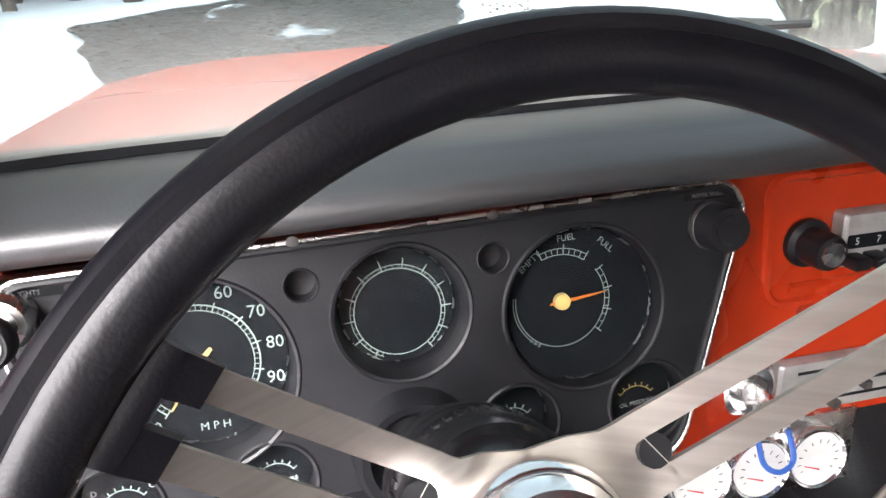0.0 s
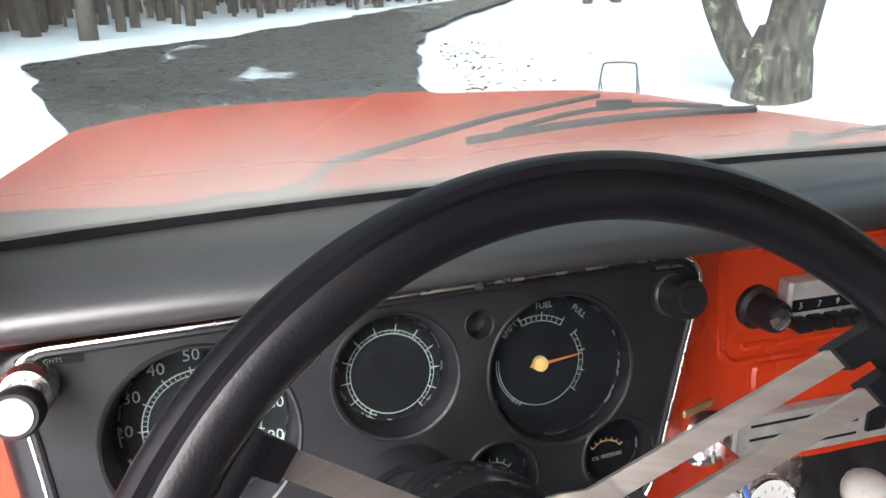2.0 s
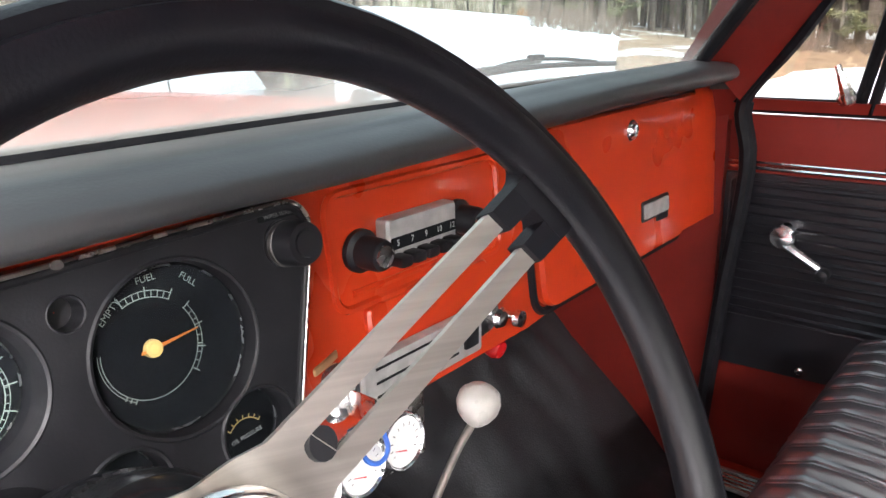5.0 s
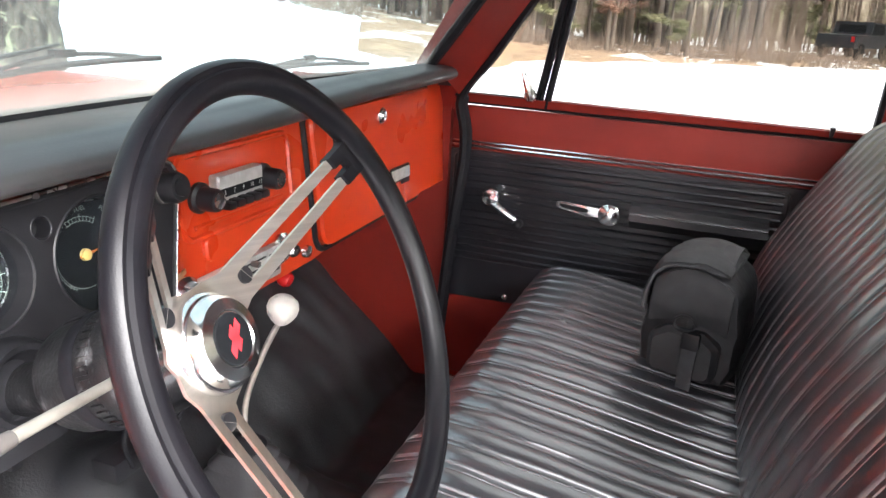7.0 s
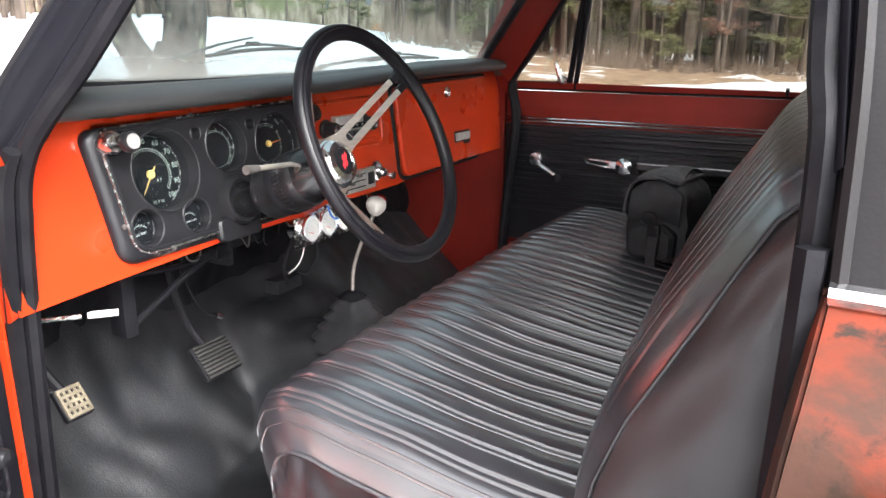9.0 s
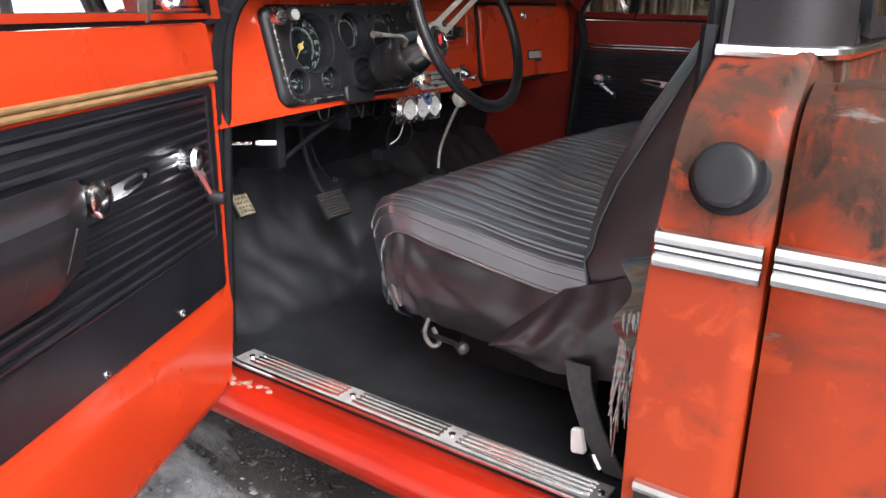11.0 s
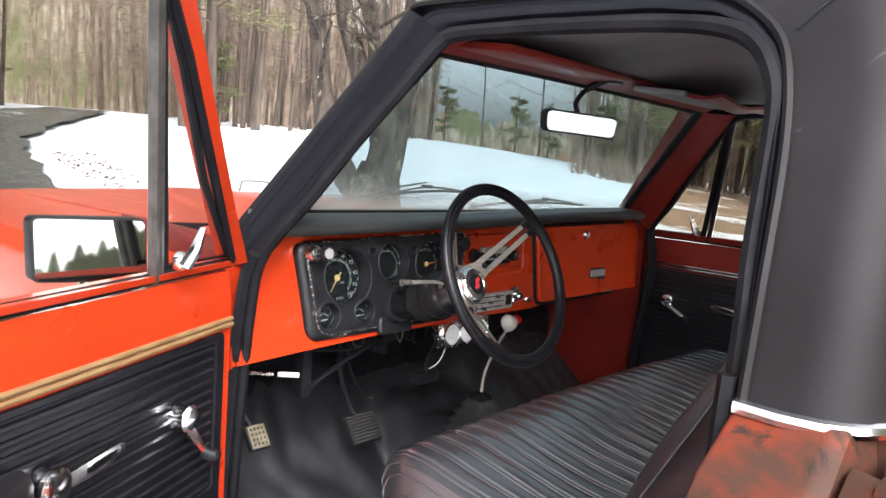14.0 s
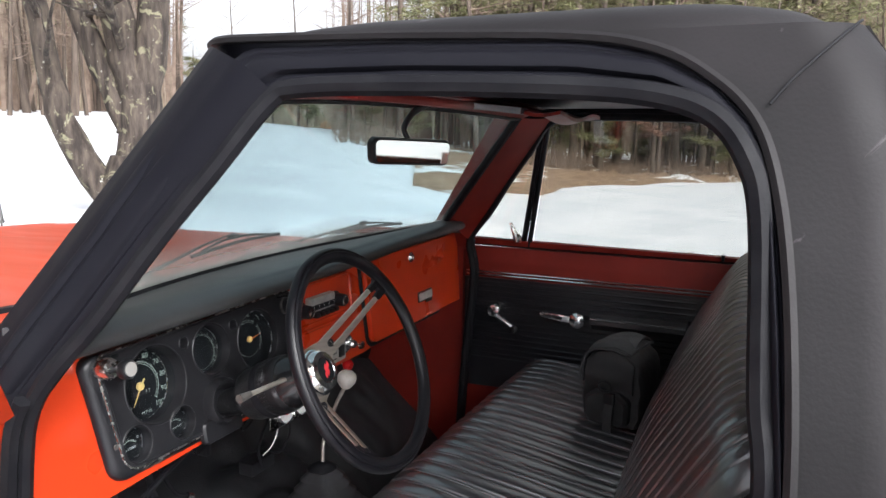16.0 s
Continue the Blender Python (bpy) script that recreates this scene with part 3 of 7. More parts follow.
vs, fs = [], []
for z, w, f, b in CAP:
    vs += [Vector((x, y, z)) for x, y in cap_ring(w, f, b)]
for i in range(len(CAP) - 1):
    for k in range(72):
        fs.append((i * 72 + k, i * 72 + (k + 1) % 72, (i + 1) * 72 + (k + 1) % 72, (i + 1) * 72 + k))
fs.append(tuple((len(CAP) - 1) * 72 + k for k in range(72)))
part("roof", raw(vs, fs), black_paint, shell, "faded black roof with pale scuffs")
part("roof_seam", tube([(-0.7125, -0.945, 1.592), (-0.7015, -0.962, 1.615), (-0.690, -0.982, 1.636), (-0.677, -1.000, 1.654), (-0.662, -1.012, 1.666), (-0.640, -1.022, 1.676)], 0.0015, 6), rubber, shell)
head = lambda u, v: Vector(((-0.64 + 1.28 * u) * (0.95 + 0.05 * v), -0.22 - 0.80 * v, 1.648 + 0.06 * math.sin(u * math.pi) * math.sin(v * math.pi) - 0.012))
part("headliner", solid(head, 16, 16, (0, 0, 0.008)), liner, shell, "grey roof lining")

# windshield and the header over it
def ws_point(u, v, off=0.0):
    t = 2 * u - 1
    wide = t * t if t < 0 else 0.0  # the glass reaches a little further on the driver's side
    bottom = Vector((0.698 * t - 0.024 * wide, 0.205 - 0.165 * t * t, 1.248 + 0.018 * t * t))
    top = Vector((0.592 * t - 0.014 * wide, -0.165 - 0.085 * t * t, 1.632 - 0.020 * t * t))
    return bottom.lerp(top, v) + Vector((0, off, off * 0.6))


wsg = part("windshield", solid(ws_point, 24, 10, (0, 0.003, 0.003)), windshield_glass, shell, "windshield with a whitish film along its foot")
wsg.visible_shadow = False
rim = [ws_point(k / 24, 0) for k in range(25)] + [ws_point(1, k / 10) for k in range(1, 11)] + [ws_point(1 - k / 24, 1) for k in range(1, 25)] + [ws_point(0, 1 - k / 10) for k in range(1, 10)]
part("windshield_seal", tube(rim, 0.0135, 8, closed=True), rubber, shell)
hd = lambda u, v: ws_point(u, 1).lerp(Vector((1.30 * (u - 0.5), -0.135 - 0.10 * (2 * u - 1) ** 2, 1.672)), v)
part("header_outer", solid(hd, 24, 3, (0, 0.006, 0.006)), black_paint, shell)
hi = lambda u, v: ws_point(u, 1, -0.01).lerp(Vector((1.26 * (u - 0.5), -0.30 - 0.03 * (2 * u - 1) ** 2, 1.640)), v)
part("header_inner", solid(hi, 24, 3, (0, 0, 0.006)), shaded_red, shell, "inner windshield header, its orange paint darkened for shade")

for s in (-1, 1):
    # A-pillar between the windshield and the doorway
    def pillar(u, v, s=s):
        base = [Vector((0.700, 0.038, 1.266)), Vector((0.76, 0.125, 1.215)), Vector((0.835, 0.165, 1.16)), Vector((0.865, 0.10, 1.15)), Vector((0.868, 0.03, 1.16)), Vector((0.835, -0.065, 1.20)), Vector((0.755, -0.01, 1.25))]
        top = [Vector((0.594, -0.248, 1.612)), Vector((0.610, -0.195, 1.655)), Vector((0.640, -0.20, 1.682)), Vector((0.690, -0.25, 1.672)), Vector((0.720, -0.32, 1.648)), Vector((0.714, -0.372, 1.604)), Vector((0.63, -0.285, 1.605))]
        if s > 0:
            base[5], base[6], top[5], top[6] = Vector((0.850, 0.0, 1.195)), Vector((0.770, 0.012, 1.242)), Vector((0.716, -0.325, 1.612)), Vector((0.636, -0.272, 1.607))
        else:
            base[0], base[6], top[0], top[6] = Vector((0.724, 0.038, 1.266)), Vector((0.780, -0.005, 1.245)), Vector((0.608, -0.248, 1.612)), Vector((0.645, -0.285, 1.605))
        k = u * 7
        i, f = int(k) % 7, k - int(k)
        p = base[i].lerp(base[(i + 1) % 7], f).lerp(top[i].lerp(top[(i + 1) % 7], f), v)
        return Vector((s * p.x, p.y, p.z))
    part("a_pillar", grid(pillar, 21, 10, close_u=True), jamb_black if s < 0 else shaded_red, shell, "black windshield pillar" if s < 0 else "windshield pillar, its orange paint darkened for shade")
    # doorway ring: black rubber seal on a black-painted flange
    loop = [(0.035, 0.47), (0.012, 0.80), (-0.015, 1.08), (-0.055, 1.20), (-0.139, 1.307), (-0.222, 1.422), (-0.298, 1.517), (-0.362, 1.598), (-0.405, 1.615), (-0.56, 1.616), (-0.75, 1.610), (-0.845, 1.600), (-0.898, 1.580), (-0.930, 1.541), (-0.947, 1.483), (-0.958, 1.33), (-0.968, 1.24), (-0.965, 0.95), (-0.955, 0.60), (-0.942, 0.47)]
    if s > 0:
        loop = [(y + 0.055 if y > -0.38 and z > 1.1 else y, z) for y, z in loop]
    ring = smooth_path([Vector((s * opening_x(z), y, z)) for y, z in loop], 5)
    part("doorway_seal", tube(ring, 0.013, 8), rubber, shell, "black rubber door seal")
    for foot in ([p for p in ring if p.y > -0.5 and p.z < 1.22], [p for p in ring if p.y < -0.5 and p.z < 1.24]):
        part("doorway_lip", tube([p + Vector((s * 0.022, 0, 0)) for p in foot], 0.012, 6), rubber, shell)
    # flange between the seal and the drip rail
    upr = [q for q in loop if q[1] > 1.19]
    outer = [(0.055, 1.20), (-0.03, 1.31), (-0.108, 1.42), (-0.165, 1.52), (-0.225, 1.62), (-0.29, 1.672), (-0.52, 1.672), (-0.745, 1.664), (-0.832, 1.648), (-0.890, 1.616), (-0.929, 1.579), (-0.953, 1.526), (-0.972, 1.40), (-0.985, 1.26)]
    n = len(upr)
    def flange(u, v, s=s, upr=upr, outer=outer, n=n):
        k = u * (n - 1)
        i = min(int(k), n - 2)
        a = Vector(upr[i]).lerp(Vector(upr[i + 1]), k - i)
        b = Vector(outer[min(i, len(outer) - 2)]).lerp(Vector(outer[min(i + 1, len(outer) - 1)]), k - i)
        za, zb = a.y, b.y
        pa, pb = Vector((s * (opening_x(za) - 0.012), a.x, za)), Vector((s * (side_x(zb) + 0.002), b.x, zb))
        q = pa.lerp(pb, v)
        q.x += s * (0.016 * math.sin(v * math.pi) ** 0.7 - 0.008 * math.exp(-((v - 0.34) / 0.05) ** 2) - 0.006 * math.exp(-((v - 0.80) / 0.06) ** 2))
        return q
    part("door_flange", grid(flange, 90, 30), jamb_black, shell, "black-painted door flange with pressed grooves")
    dr = smooth_path([Vector((s * 0.60, -0.165, 1.688)), Vector((s * 0.650, -0.225, 1.687)), Vector((s * 0.672, -0.31, 1.684)), Vector((s * 0.678, -0.53, 1.678)), Vector((s * 0.680, -0.74, 1.668)), Vector((s * 0.692, -0.834, 1.650)), Vector((s * 0.706, -0.892, 1.618)), Vector((s * 0.724, -0.932, 1.579)), Vector((s * 0.750, -0.955, 1.526)), Vector((s * 0.785, -0.972, 1.44)), Vector((s * 0.835, -0.984, 1.31)), Vector((s * 0.866, -0.988, 1.17))], 5)
    part("drip_rail", tube(dr, 0.0065, 6), black_paint, shell)
    gutter = lambda u, v, s=s, dr=dr: (lambda q: Vector((q.x - s * 0.010 * v, q.y - 0.012 * v, q.z - 0.036 * v)))(dr[min(int(u * 24), 24)])
    part("drip_gutter", solid(gutter, 24, 3, (-s * 0.004, -0.003, 0)), jamb_black, shell)

# sill plates
def sill_plate(s):
    st = thing("sill_plate", "ribbed chrome door sill plate with screws", "sill plate", (s * 0.81, -0.45, 0.44), "sill plates")
    part("plate_base", box(s * 0.796, s * 0.862, -0.885, 0.015, 0.434, 0.4405, 0.0025), satin_silver, st)
    for y0, y1 in ((-0.30, -0.03), (-0.555, -0.335), (-0.86, -0.59)):
        for k in range(4):
            x = 0.806 + 0.0125 * k
            part("rib", tube([(s * x, y0, 0.4405), (s * x, y1, 0.4405)], 0.0035, 6), chrome, st)
        loop_ = [(s * 0.803, y0), (s * 0.803, y1), (s * 0.8465, y1), (s * 0.8465, y0)]
        part("section_border", tube([(a_, b_, 0.4405) for a_, b_ in rounded([(min(q[0] for q in loop_), y1 - 0.006), (max(q[0] for q in loop_), y1 - 0.006), (max(q[0] for q in loop_), y0 + 0.006), (min(q[0] for q in loop_), y0 + 0.006)], 0.012)], 0.0022, 6, closed=True), bright_moulding, st)
    for y in (-0.32, -0.57, -0.015, -0.872):
        part("screw", lathe([(0.008, 0), (0.007, 0.003), (0.003, 0.0045)], (s * 0.826, y, 0.4405), (0, 0, 1), 12), chrome, st)
    part("outer_lip", tube([(s * 0.860, 0.03, 0.47), (s * 0.862, 0.012, 0.443), (s * 0.862, -0.02, 0.438), (s * 0.862, -0.87, 0.438), (s * 0.858, -0.90, 0.446)], 0.006, 6), bright_moulding, st)
    return st


for s in (-1, 1):
    sill_plate(s)

# ---- front of the truck: cowl, hood, fenders ----
front = thing("front_end", "faded orange-red hood and fenders of a pickup truck", "truck front", (0, 1.2, 0.4))


def hood_z(x, y):
    a = min(1, abs(x) / 0.93)
    crown = -0.014 * a - 0.030 * a ** 6
    fall = -0.012 * max(0, y - 0.4) - 0.05 * max(0, (y - 1.85) / 0.3) ** 2
    half = 0.04 + 0.34 * max(0.0, 2.06 - y)  # a raised middle whose creases spread towards the cowl
    k = min(1, max(0, (half + 0.012 - abs(x)) / 0.024))
    ridge = 0.007 * k * k * (3 - 2 * k) * min(1, max(0, (y - 0.45) / 0.3))
    return 1.200 + crown + fall + ridge


part("hood", solid(lambda u, v: Vector(((-0.70 + 1.40 * u), 0.40 + 1.70 * v, hood_z(-0.70 + 1.40 * u, 0.40 + 1.70 * v))), 140, 60, (0, 0, -0.02)), hood_paint, front, "faded orange-red hood")
part("cowl", solid(lambda u, v: Vector((-0.86 + 1.72 * u, 0.12 + 0.272 * v, hood_z(-0.86 + 1.72 * u, 0.39) + 0.022 * (1 - v) + 0.012 * (1 - v))), 30, 8, (0, 0, -0.02)), hood_paint, front)
for s in (-1, 1):
    def fender(u, v, s=s):
        y = 0.12 + 1.93 * u
        w = min(1, max(0, (y - 0.15) / 0.7))
        p = [(0.706, hood_z(0.70, y) - 0.002), (0.80, hood_z(0.80, y)), (0.88, hood_z(0.88, y) - 0.003), (0.945 + 0.03 * w, hood_z(0.93, y) - 0.012), (0.962 + 0.04 * w, hood_z(0.93, y) - 0.050), (0.965 + 0.045 * w, 0.98), (0.965 + 0.03 * w, 0.82), (0.955, 0.60), (0.95, 0.42)]
        k = v * 8
        i = min(int(k), 7)
        a, b = p[i], p[i + 1]
        pull = 0.10 * max(0, (u - 0.85) / 0.15) ** 2
        return Vector((s * (a[0] + (b[0] - a[0]) * (k - i) - pull), y, a[1] + (b[1] - a[1]) * (k - i)))
    part("fender", solid(fender, 30, 32, (-s * 0.015, 0, -0.005)), hood_paint, front, "faded orange-red front fender")
part("grille_panel", box(-0.85, 0.85, 2.02, 2.08, 0.50, 1.07, 0.02), dull_chrome, front)

# ---- bed behind the cab ----
bed = thing("pickup_bed", "orange pickup bed with rust-brown wear and chrome mouldings", "truck bed", (0, -1.8, 0.4))
for s in (-1, 1):
    bs = lambda u, v, s=s: Vector((s * (lerp_table([(0.40, 0.93), (0.50, 0.948), (0.70, 0.960), (0.90, 0.968), (0.98, 0.966), (1.05, 0.962), (1.10, 0.950), (1.120, 0.93), (1.135, 0.90)], 0.40 + 0.735 * v) - 0.02 * max(0, 1 - u / 0.012) ** 2), -1.101 - 1.97 * u, 0.40 + 0.735 * v))
    part("bed_side", solid(bs, 40, 36, (-s * 0.02, 0, 0)), patina, bed, "worn orange bed side")
    part("bed_rail", box(s * 0.80, s * 0.905, -3.07, -1.126, 1.115, 1.138, 0.008), patina, bed)
    part("bed_inner_wall", box(s * 0.80, s * 0.815, -3.07, -1.126, 0.62, 1.12, 0.003), patina, bed)
part("bed_front_wall", box(-0.80, 0.80, -1.155, -1.130, 0.60, 1.09, 0.006), patina, bed)
part("bed_floor", box(-0.80, 0.80, -3.07, -1.15, 0.58, 0.62, 0.004), patina, bed)
part("tailgate", box(-0.80, 0.80, -3.10, -3.075, 0.60, 1.09, 0.006), patina, bed)



def wheel(owner, x, y):
    side = math.copysign(1, x)
    ty = part("tyre", lathe([(0.22, -0.085), (0.30, -0.100), (0.355, -0.092), (0.372, -0.06), (0.375, 0.0), (0.372, 0.06), (0.355, 0.092), (0.30, 0.100), (0.22, 0.085)], (x, y, 0.409), (side, 0, 0), 40), rubber, owner, "black tyre")
    part("rim", lathe([(0.225, 0.080), (0.215, 0.06), (0.12, 0.045), (0.09, 0.07), (0.001, 0.075)], (x, y, 0.409), (side, 0, 0), 32), dull_chrome, ty)


for x in (-0.74, 0.74):
    wheel(front, x, 1.22)
    wheel(bed, x, -2.05)


def moulding(s, y0, y1, z, h, owner, wide):
    x = lambda zz: side_x(zz) + 0.004 + (0.006 if owner is bed else 0)
    if wide:
        part("moulding_band", grid(lambda u, v: Vector((s * (x(z - h + 2 * h * v) + 0.001), y0 + (y1 - y0) * u, z - h + 2 * h * v)), 2, 6), bezel_mat, owner)
    else:
        part("moulding_band", grid(lambda u, v: Vector((s * (x(z) + 0.001), y0 + (y1 - y0) * u, z - h + 2 * h * v)), 2, 2), bezel_mat, owner)
    if not wide:
        part("moulding_rib", tube([(s * (x(z) + 0.001), y0, z), (s * (x(z) + 0.001), y1, z)], 0.0032, 6), bright_moulding, owner)
    for dz in (-h, h):
        part("moulding_bead", tube([(s * x(z + dz), y0, z + dz), (s * x(z + dz), y1, z + dz)], 0.0102, 8), bright_moulding, owner, "pitted chrome moulding bead")


for s in (-1, 1):
    moulding(s, -0.962, -1.090, 0.928, 0.0150, shell, False)
    moulding(s, -1.104, -3.05, 0.934, 0.0150, bed, False)
    moulding(s, -0.966, -1.090, 0.537, 0.036, shell, True)
    moulding(s, -1.104, -3.05, 0.538, 0.037, bed, True)

cap = thing("fuel_cap", "round black plastic fuel cap on the cab corner", "fuel cap", (-0.95, -1.036, 1.031))
cap_axis = Vector((-0.97, 0, 0.24))
part("cap_base", lathe([(0.047, -0.006), (0.047, 0.004), (0.043, 0.008)], (-0.948, -1.036, 1.026), cap_axis, 36), rubber, cap)
part("cap_body", lathe([(0.038, 0.006), (0.038, 0.026), (0.035, 0.031), (0.031, 0.033), (0.02, 0.0335), (0.001, 0.034)], (-0.948, -1.036, 1.026), cap_axis, 36), bezel_mat, cap)



# ---- doors ----
def make_door(s, hinge, along, inward, name, label, driver):
    """A door with its panel, handles, vent window and glass. a: metres behind the hinge, n: outward from the inner panel, z: height."""
    h2, d2, i2 = Vector((*hinge, 0)), Vector((*along, 0)).normalized(), Vector((*inward, 0)).normalized()
    depth = 0.07 if driver else 0.078

    def P(a, n, z):
        lean = max(0, z - 1.10) * 0.05 + max(0, z - 1.18) * 0.24
        return h2 + d2 * a + i2 * (depth - n + lean) + Vector((0, 0, z))

    dr = thing(name, label, "truck door", h2 + Vector((0, 0, 0.4)), "doors")
    # body: inner face below the panel, bottom roll, outer skin
    prof = [(0.012, 1.175), (0.0, 1.12), (0.0, 0.66), (-0.004, 0.62), (0.006, 0.50), (0.014, 0.44), (0.030, 0.412), (0.050, 0.400), (0.072, 0.410), (0.082, 0.50), (0.088, 0.70), (0.092, 0.90), (0.084, 1.02), (0.055, 1.13), (0.030, 1.175)]

    def body(u, v):
        k = v * (len(prof))
        i, f = int(k) % len(prof), k - int(k)
        a, b = prof[i], prof[(i + 1) % len(prof)]
        n, z = a[0] + (b[0] - a[0]) * f, a[1] + (b[1] - a[1]) * f
        ss = 1.012 * u
        if z < 0.52:  # lower corners are rounded
            c = (0.52 - z) / 0.12
            ss = 0.05 * c * c + (1.012 - 0.10 * c * c) * u
        return P(ss, n, z)

    # the passenger door gets the orange with shade mixed in
    part("door_body", join(grid(body, 24, 90, close_v=True)), paint if driver else shaded_red, dr)
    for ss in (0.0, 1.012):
        part("door_edge", plate([(n * 0.98, z) for n, z in prof if z > 0.43], lambda a, b, h, ss=ss: P(ss + h - 0.002, a, b), 0.004), paint if driver else shaded_red, dr)
    # trim panel with ribs
    pl = rounded([(0.022, 0.672), (0.925, 0.690), (0.925, 1.068), (0.022, 1.068)], 0.012)
    part("trim_panel", plate(pl, lambda a, b, h: P(a, -h, b), 0.006, 0.003), panel_black, dr, "black vinyl door panel")
    rim2 = rounded([(0.052, 0.785), (0.835, 0.785), (0.835, 1.056), (0.052, 1.056)], 0.01)
    part("panel_bead", tube([P(a, -0.007, b) for a, b in rim2], 0.0025, 6, closed=True), panel_black, dr)
    for k in range(14):
        z = 1.046 - 0.0192 * k
        part("rib", tube([P(0.066, -0.006, z), P(0.074, -0.0085, z), P(0.815, -0.0085, z), P(0.822, -0.006, z)], 0.0048, 6), panel_black, dr)
    # belt trim
    for dz, r, m in ((1.078, 0.0055 if driver else 0.004, gold_trim if driver else chrome), (1.0885, 0.0045 if driver else 0.003, gold_trim if driver else chrome)):
        part("belt_trim", tube([P(0.0, -0.004, dz), P(0.985, -0.004, dz)], r, 8), m, dr, "tan-coloured trim strip" if driver else "bright trim strip")
    # screws along the foot of the panel
    for a in (0.21, 0.445, 0.74) if driver else (0.035, 0.21, 0.445):
        sc = part("panel_screw", lathe([(0.008, 0), (0.0075, 0.003), (0.004, 0.0055)], P(a, -0.005, 0.690 if driver else 0.692), i2, 14), chrome, dr)
    # armrest: a wedge with a rounded top and a scooped end
    a0, a1 = (0.485, 0.80) if driver else (0.50, 0.80)
    def arm(u, v):
        a = a0 + (a1 - a0) * u
        w = 0.030 + 0.052 * min(1, u / 0.35) if driver else 0.05
        lowz = 0.868 - 0.012 * u if driver else 0.93
        sec = [(0.0, 0.992), (-w * 0.8, 0.990), (-w, 0.978), (-w * 1.04, 0.955), (-w * 0.72, lowz + 0.02), (-w * 0.55, lowz + 0.004), (0.0, lowz)]
        k = v * 6
        i = min(int(k), 5)
        q = Vector(sec[i]).lerp(Vector(sec[i + 1]), k - i)
        return P(a, q.x - 0.004, q.y)
    am = join(grid(arm, 14, 18), *[raw([arm(u, k / 18) for k in range(19)], [tuple(range(19))]) for u in (0, 1)])
    ar = part("armrest", am, shaded_vinyl, dr, "worn black vinyl armrest")
    if driver:
        part("armrest_pleat", tube([P(0.74, -0.087, 0.955), P(0.75, -0.068, 0.90), P(0.755, -0.054, 0.876)], 0.002, 6), bag_web, ar)
        part("armrest_pleat", tube([P(0.66, -0.087, 0.955), P(0.67, -0.068, 0.90), P(0.675, -0.054, 0.876)], 0.002, 6), bag_web, ar)
        part("armrest_pleat", tube([P(0.575, -0.080, 0.955), P(0.58, -0.062, 0.90)], 0.002, 6), bag_web, ar)
    else:
        part("armrest_strip", tube([P(0.50, -0.055, 0.972), P(0.80, -0.055, 0.972)], 0.002, 6), chrome, ar)
    # inside handle and window crank
    hz, ha = (0.957, 0.449) if driver else (0.956, 0.452)
    hd = part("inside_handle", lathe([(0.024, 0.004), (0.024, 0.010), (0.020, 0.018), (0.021, 0.026), (0.027, 0.030), (0.026, 0.036), (0.018, 0.041), (0.001, 0.043)], P(ha, 0, hz), i2, 28), chrome, dr, "chrome inside door handle")
    grip = [(ha - 0.012, -0.010), (ha - 0.05, -0.0115), (ha - 0.116, -0.0095), (ha - 0.126, -0.004), (ha - 0.126, 0.004), (ha - 0.116, 0.0095), (ha - 0.05, 0.0115), (ha - 0.012, 0.010)]
    slot = [(ha - 0.048, -0.0035), (ha - 0.06, -0.0055), (ha - 0.106, -0.0045), (ha - 0.116, -0.002), (ha - 0.116, 0.002), (ha - 0.106, 0.0045), (ha - 0.06, 0.0055), (ha - 0.048, 0.0035)]
    part("handle_arm", ring_plate(grip, slot, lambda a, b, h: P(a, -0.026 - 0.006 * math.sin((ha - a) * 22) - h, hz + b + (ha - a) * 0.09), 0.008), chrome, hd, "slotted chrome handle arm")
    ca, cz = (0.167, 0.957) if driver else (0.16, 0.960)
    cr = part("window_crank", lathe([(0.022, 0.004), (0.022, 0.012), (0.018, 0.022), (0.020, 0.030), (0.023, 0.036), (0.019, 0.043), (0.001, 0.046)], P(ca, 0, cz), i2, 28), chrome, dr, "chrome window crank")
    part("crank_arm", tube([P(ca + 0.004, -0.034, cz - 0.012), P(ca + (-0.02 if driver else 0.036), -0.038, cz - (0.045 if driver else 0.030)), P(ca + (-0.045 if driver else 0.074), -0.036, cz - (0.072 if driver else 0.052))], [0.010, 0.0085, 0.007], 8), chrome, cr)
    part("crank_knob", lathe([(0.008, 0.030), (0.011, 0.036), (0.012, 0.050), (0.010, 0.060), (0.001, 0.063)], P(ca + (-0.048 if driver else 0.078), 0, cz - (0.078 if driver else 0.055)), i2, 16), bezel_mat, cr, "black crank knob")
    # window frame, vent window, glass
    B = BELT + 0.004
    if driver:
        outer = [(-0.060, B), (0.04, 1.290), (0.138, 1.400), (0.24, 1.517), (0.325, 1.614), (0.345, 1.630), (0.40, 1.637), (0.60, 1.641), (0.80, 1.637), (0.90, 1.612), (0.965, 1.560), (0.998, 1.47), (1.008, 1.36), (1.010, B)]
        inner = [(-0.005, B + 0.010), (0.085, 1.297), (0.183, 1.408), (0.285, 1.523), (0.358, 1.596), (0.372, 1.604), (0.42, 1.608), (0.60, 1.611), (0.79, 1.606), (0.875, 1.582), (0.928, 1.535), (0.957, 1.46), (0.966, 1.36), (0.970, B + 0.012)]
        b0, b1, vc = (0.208, B), (0.385, 1.609), -0.005
    else:
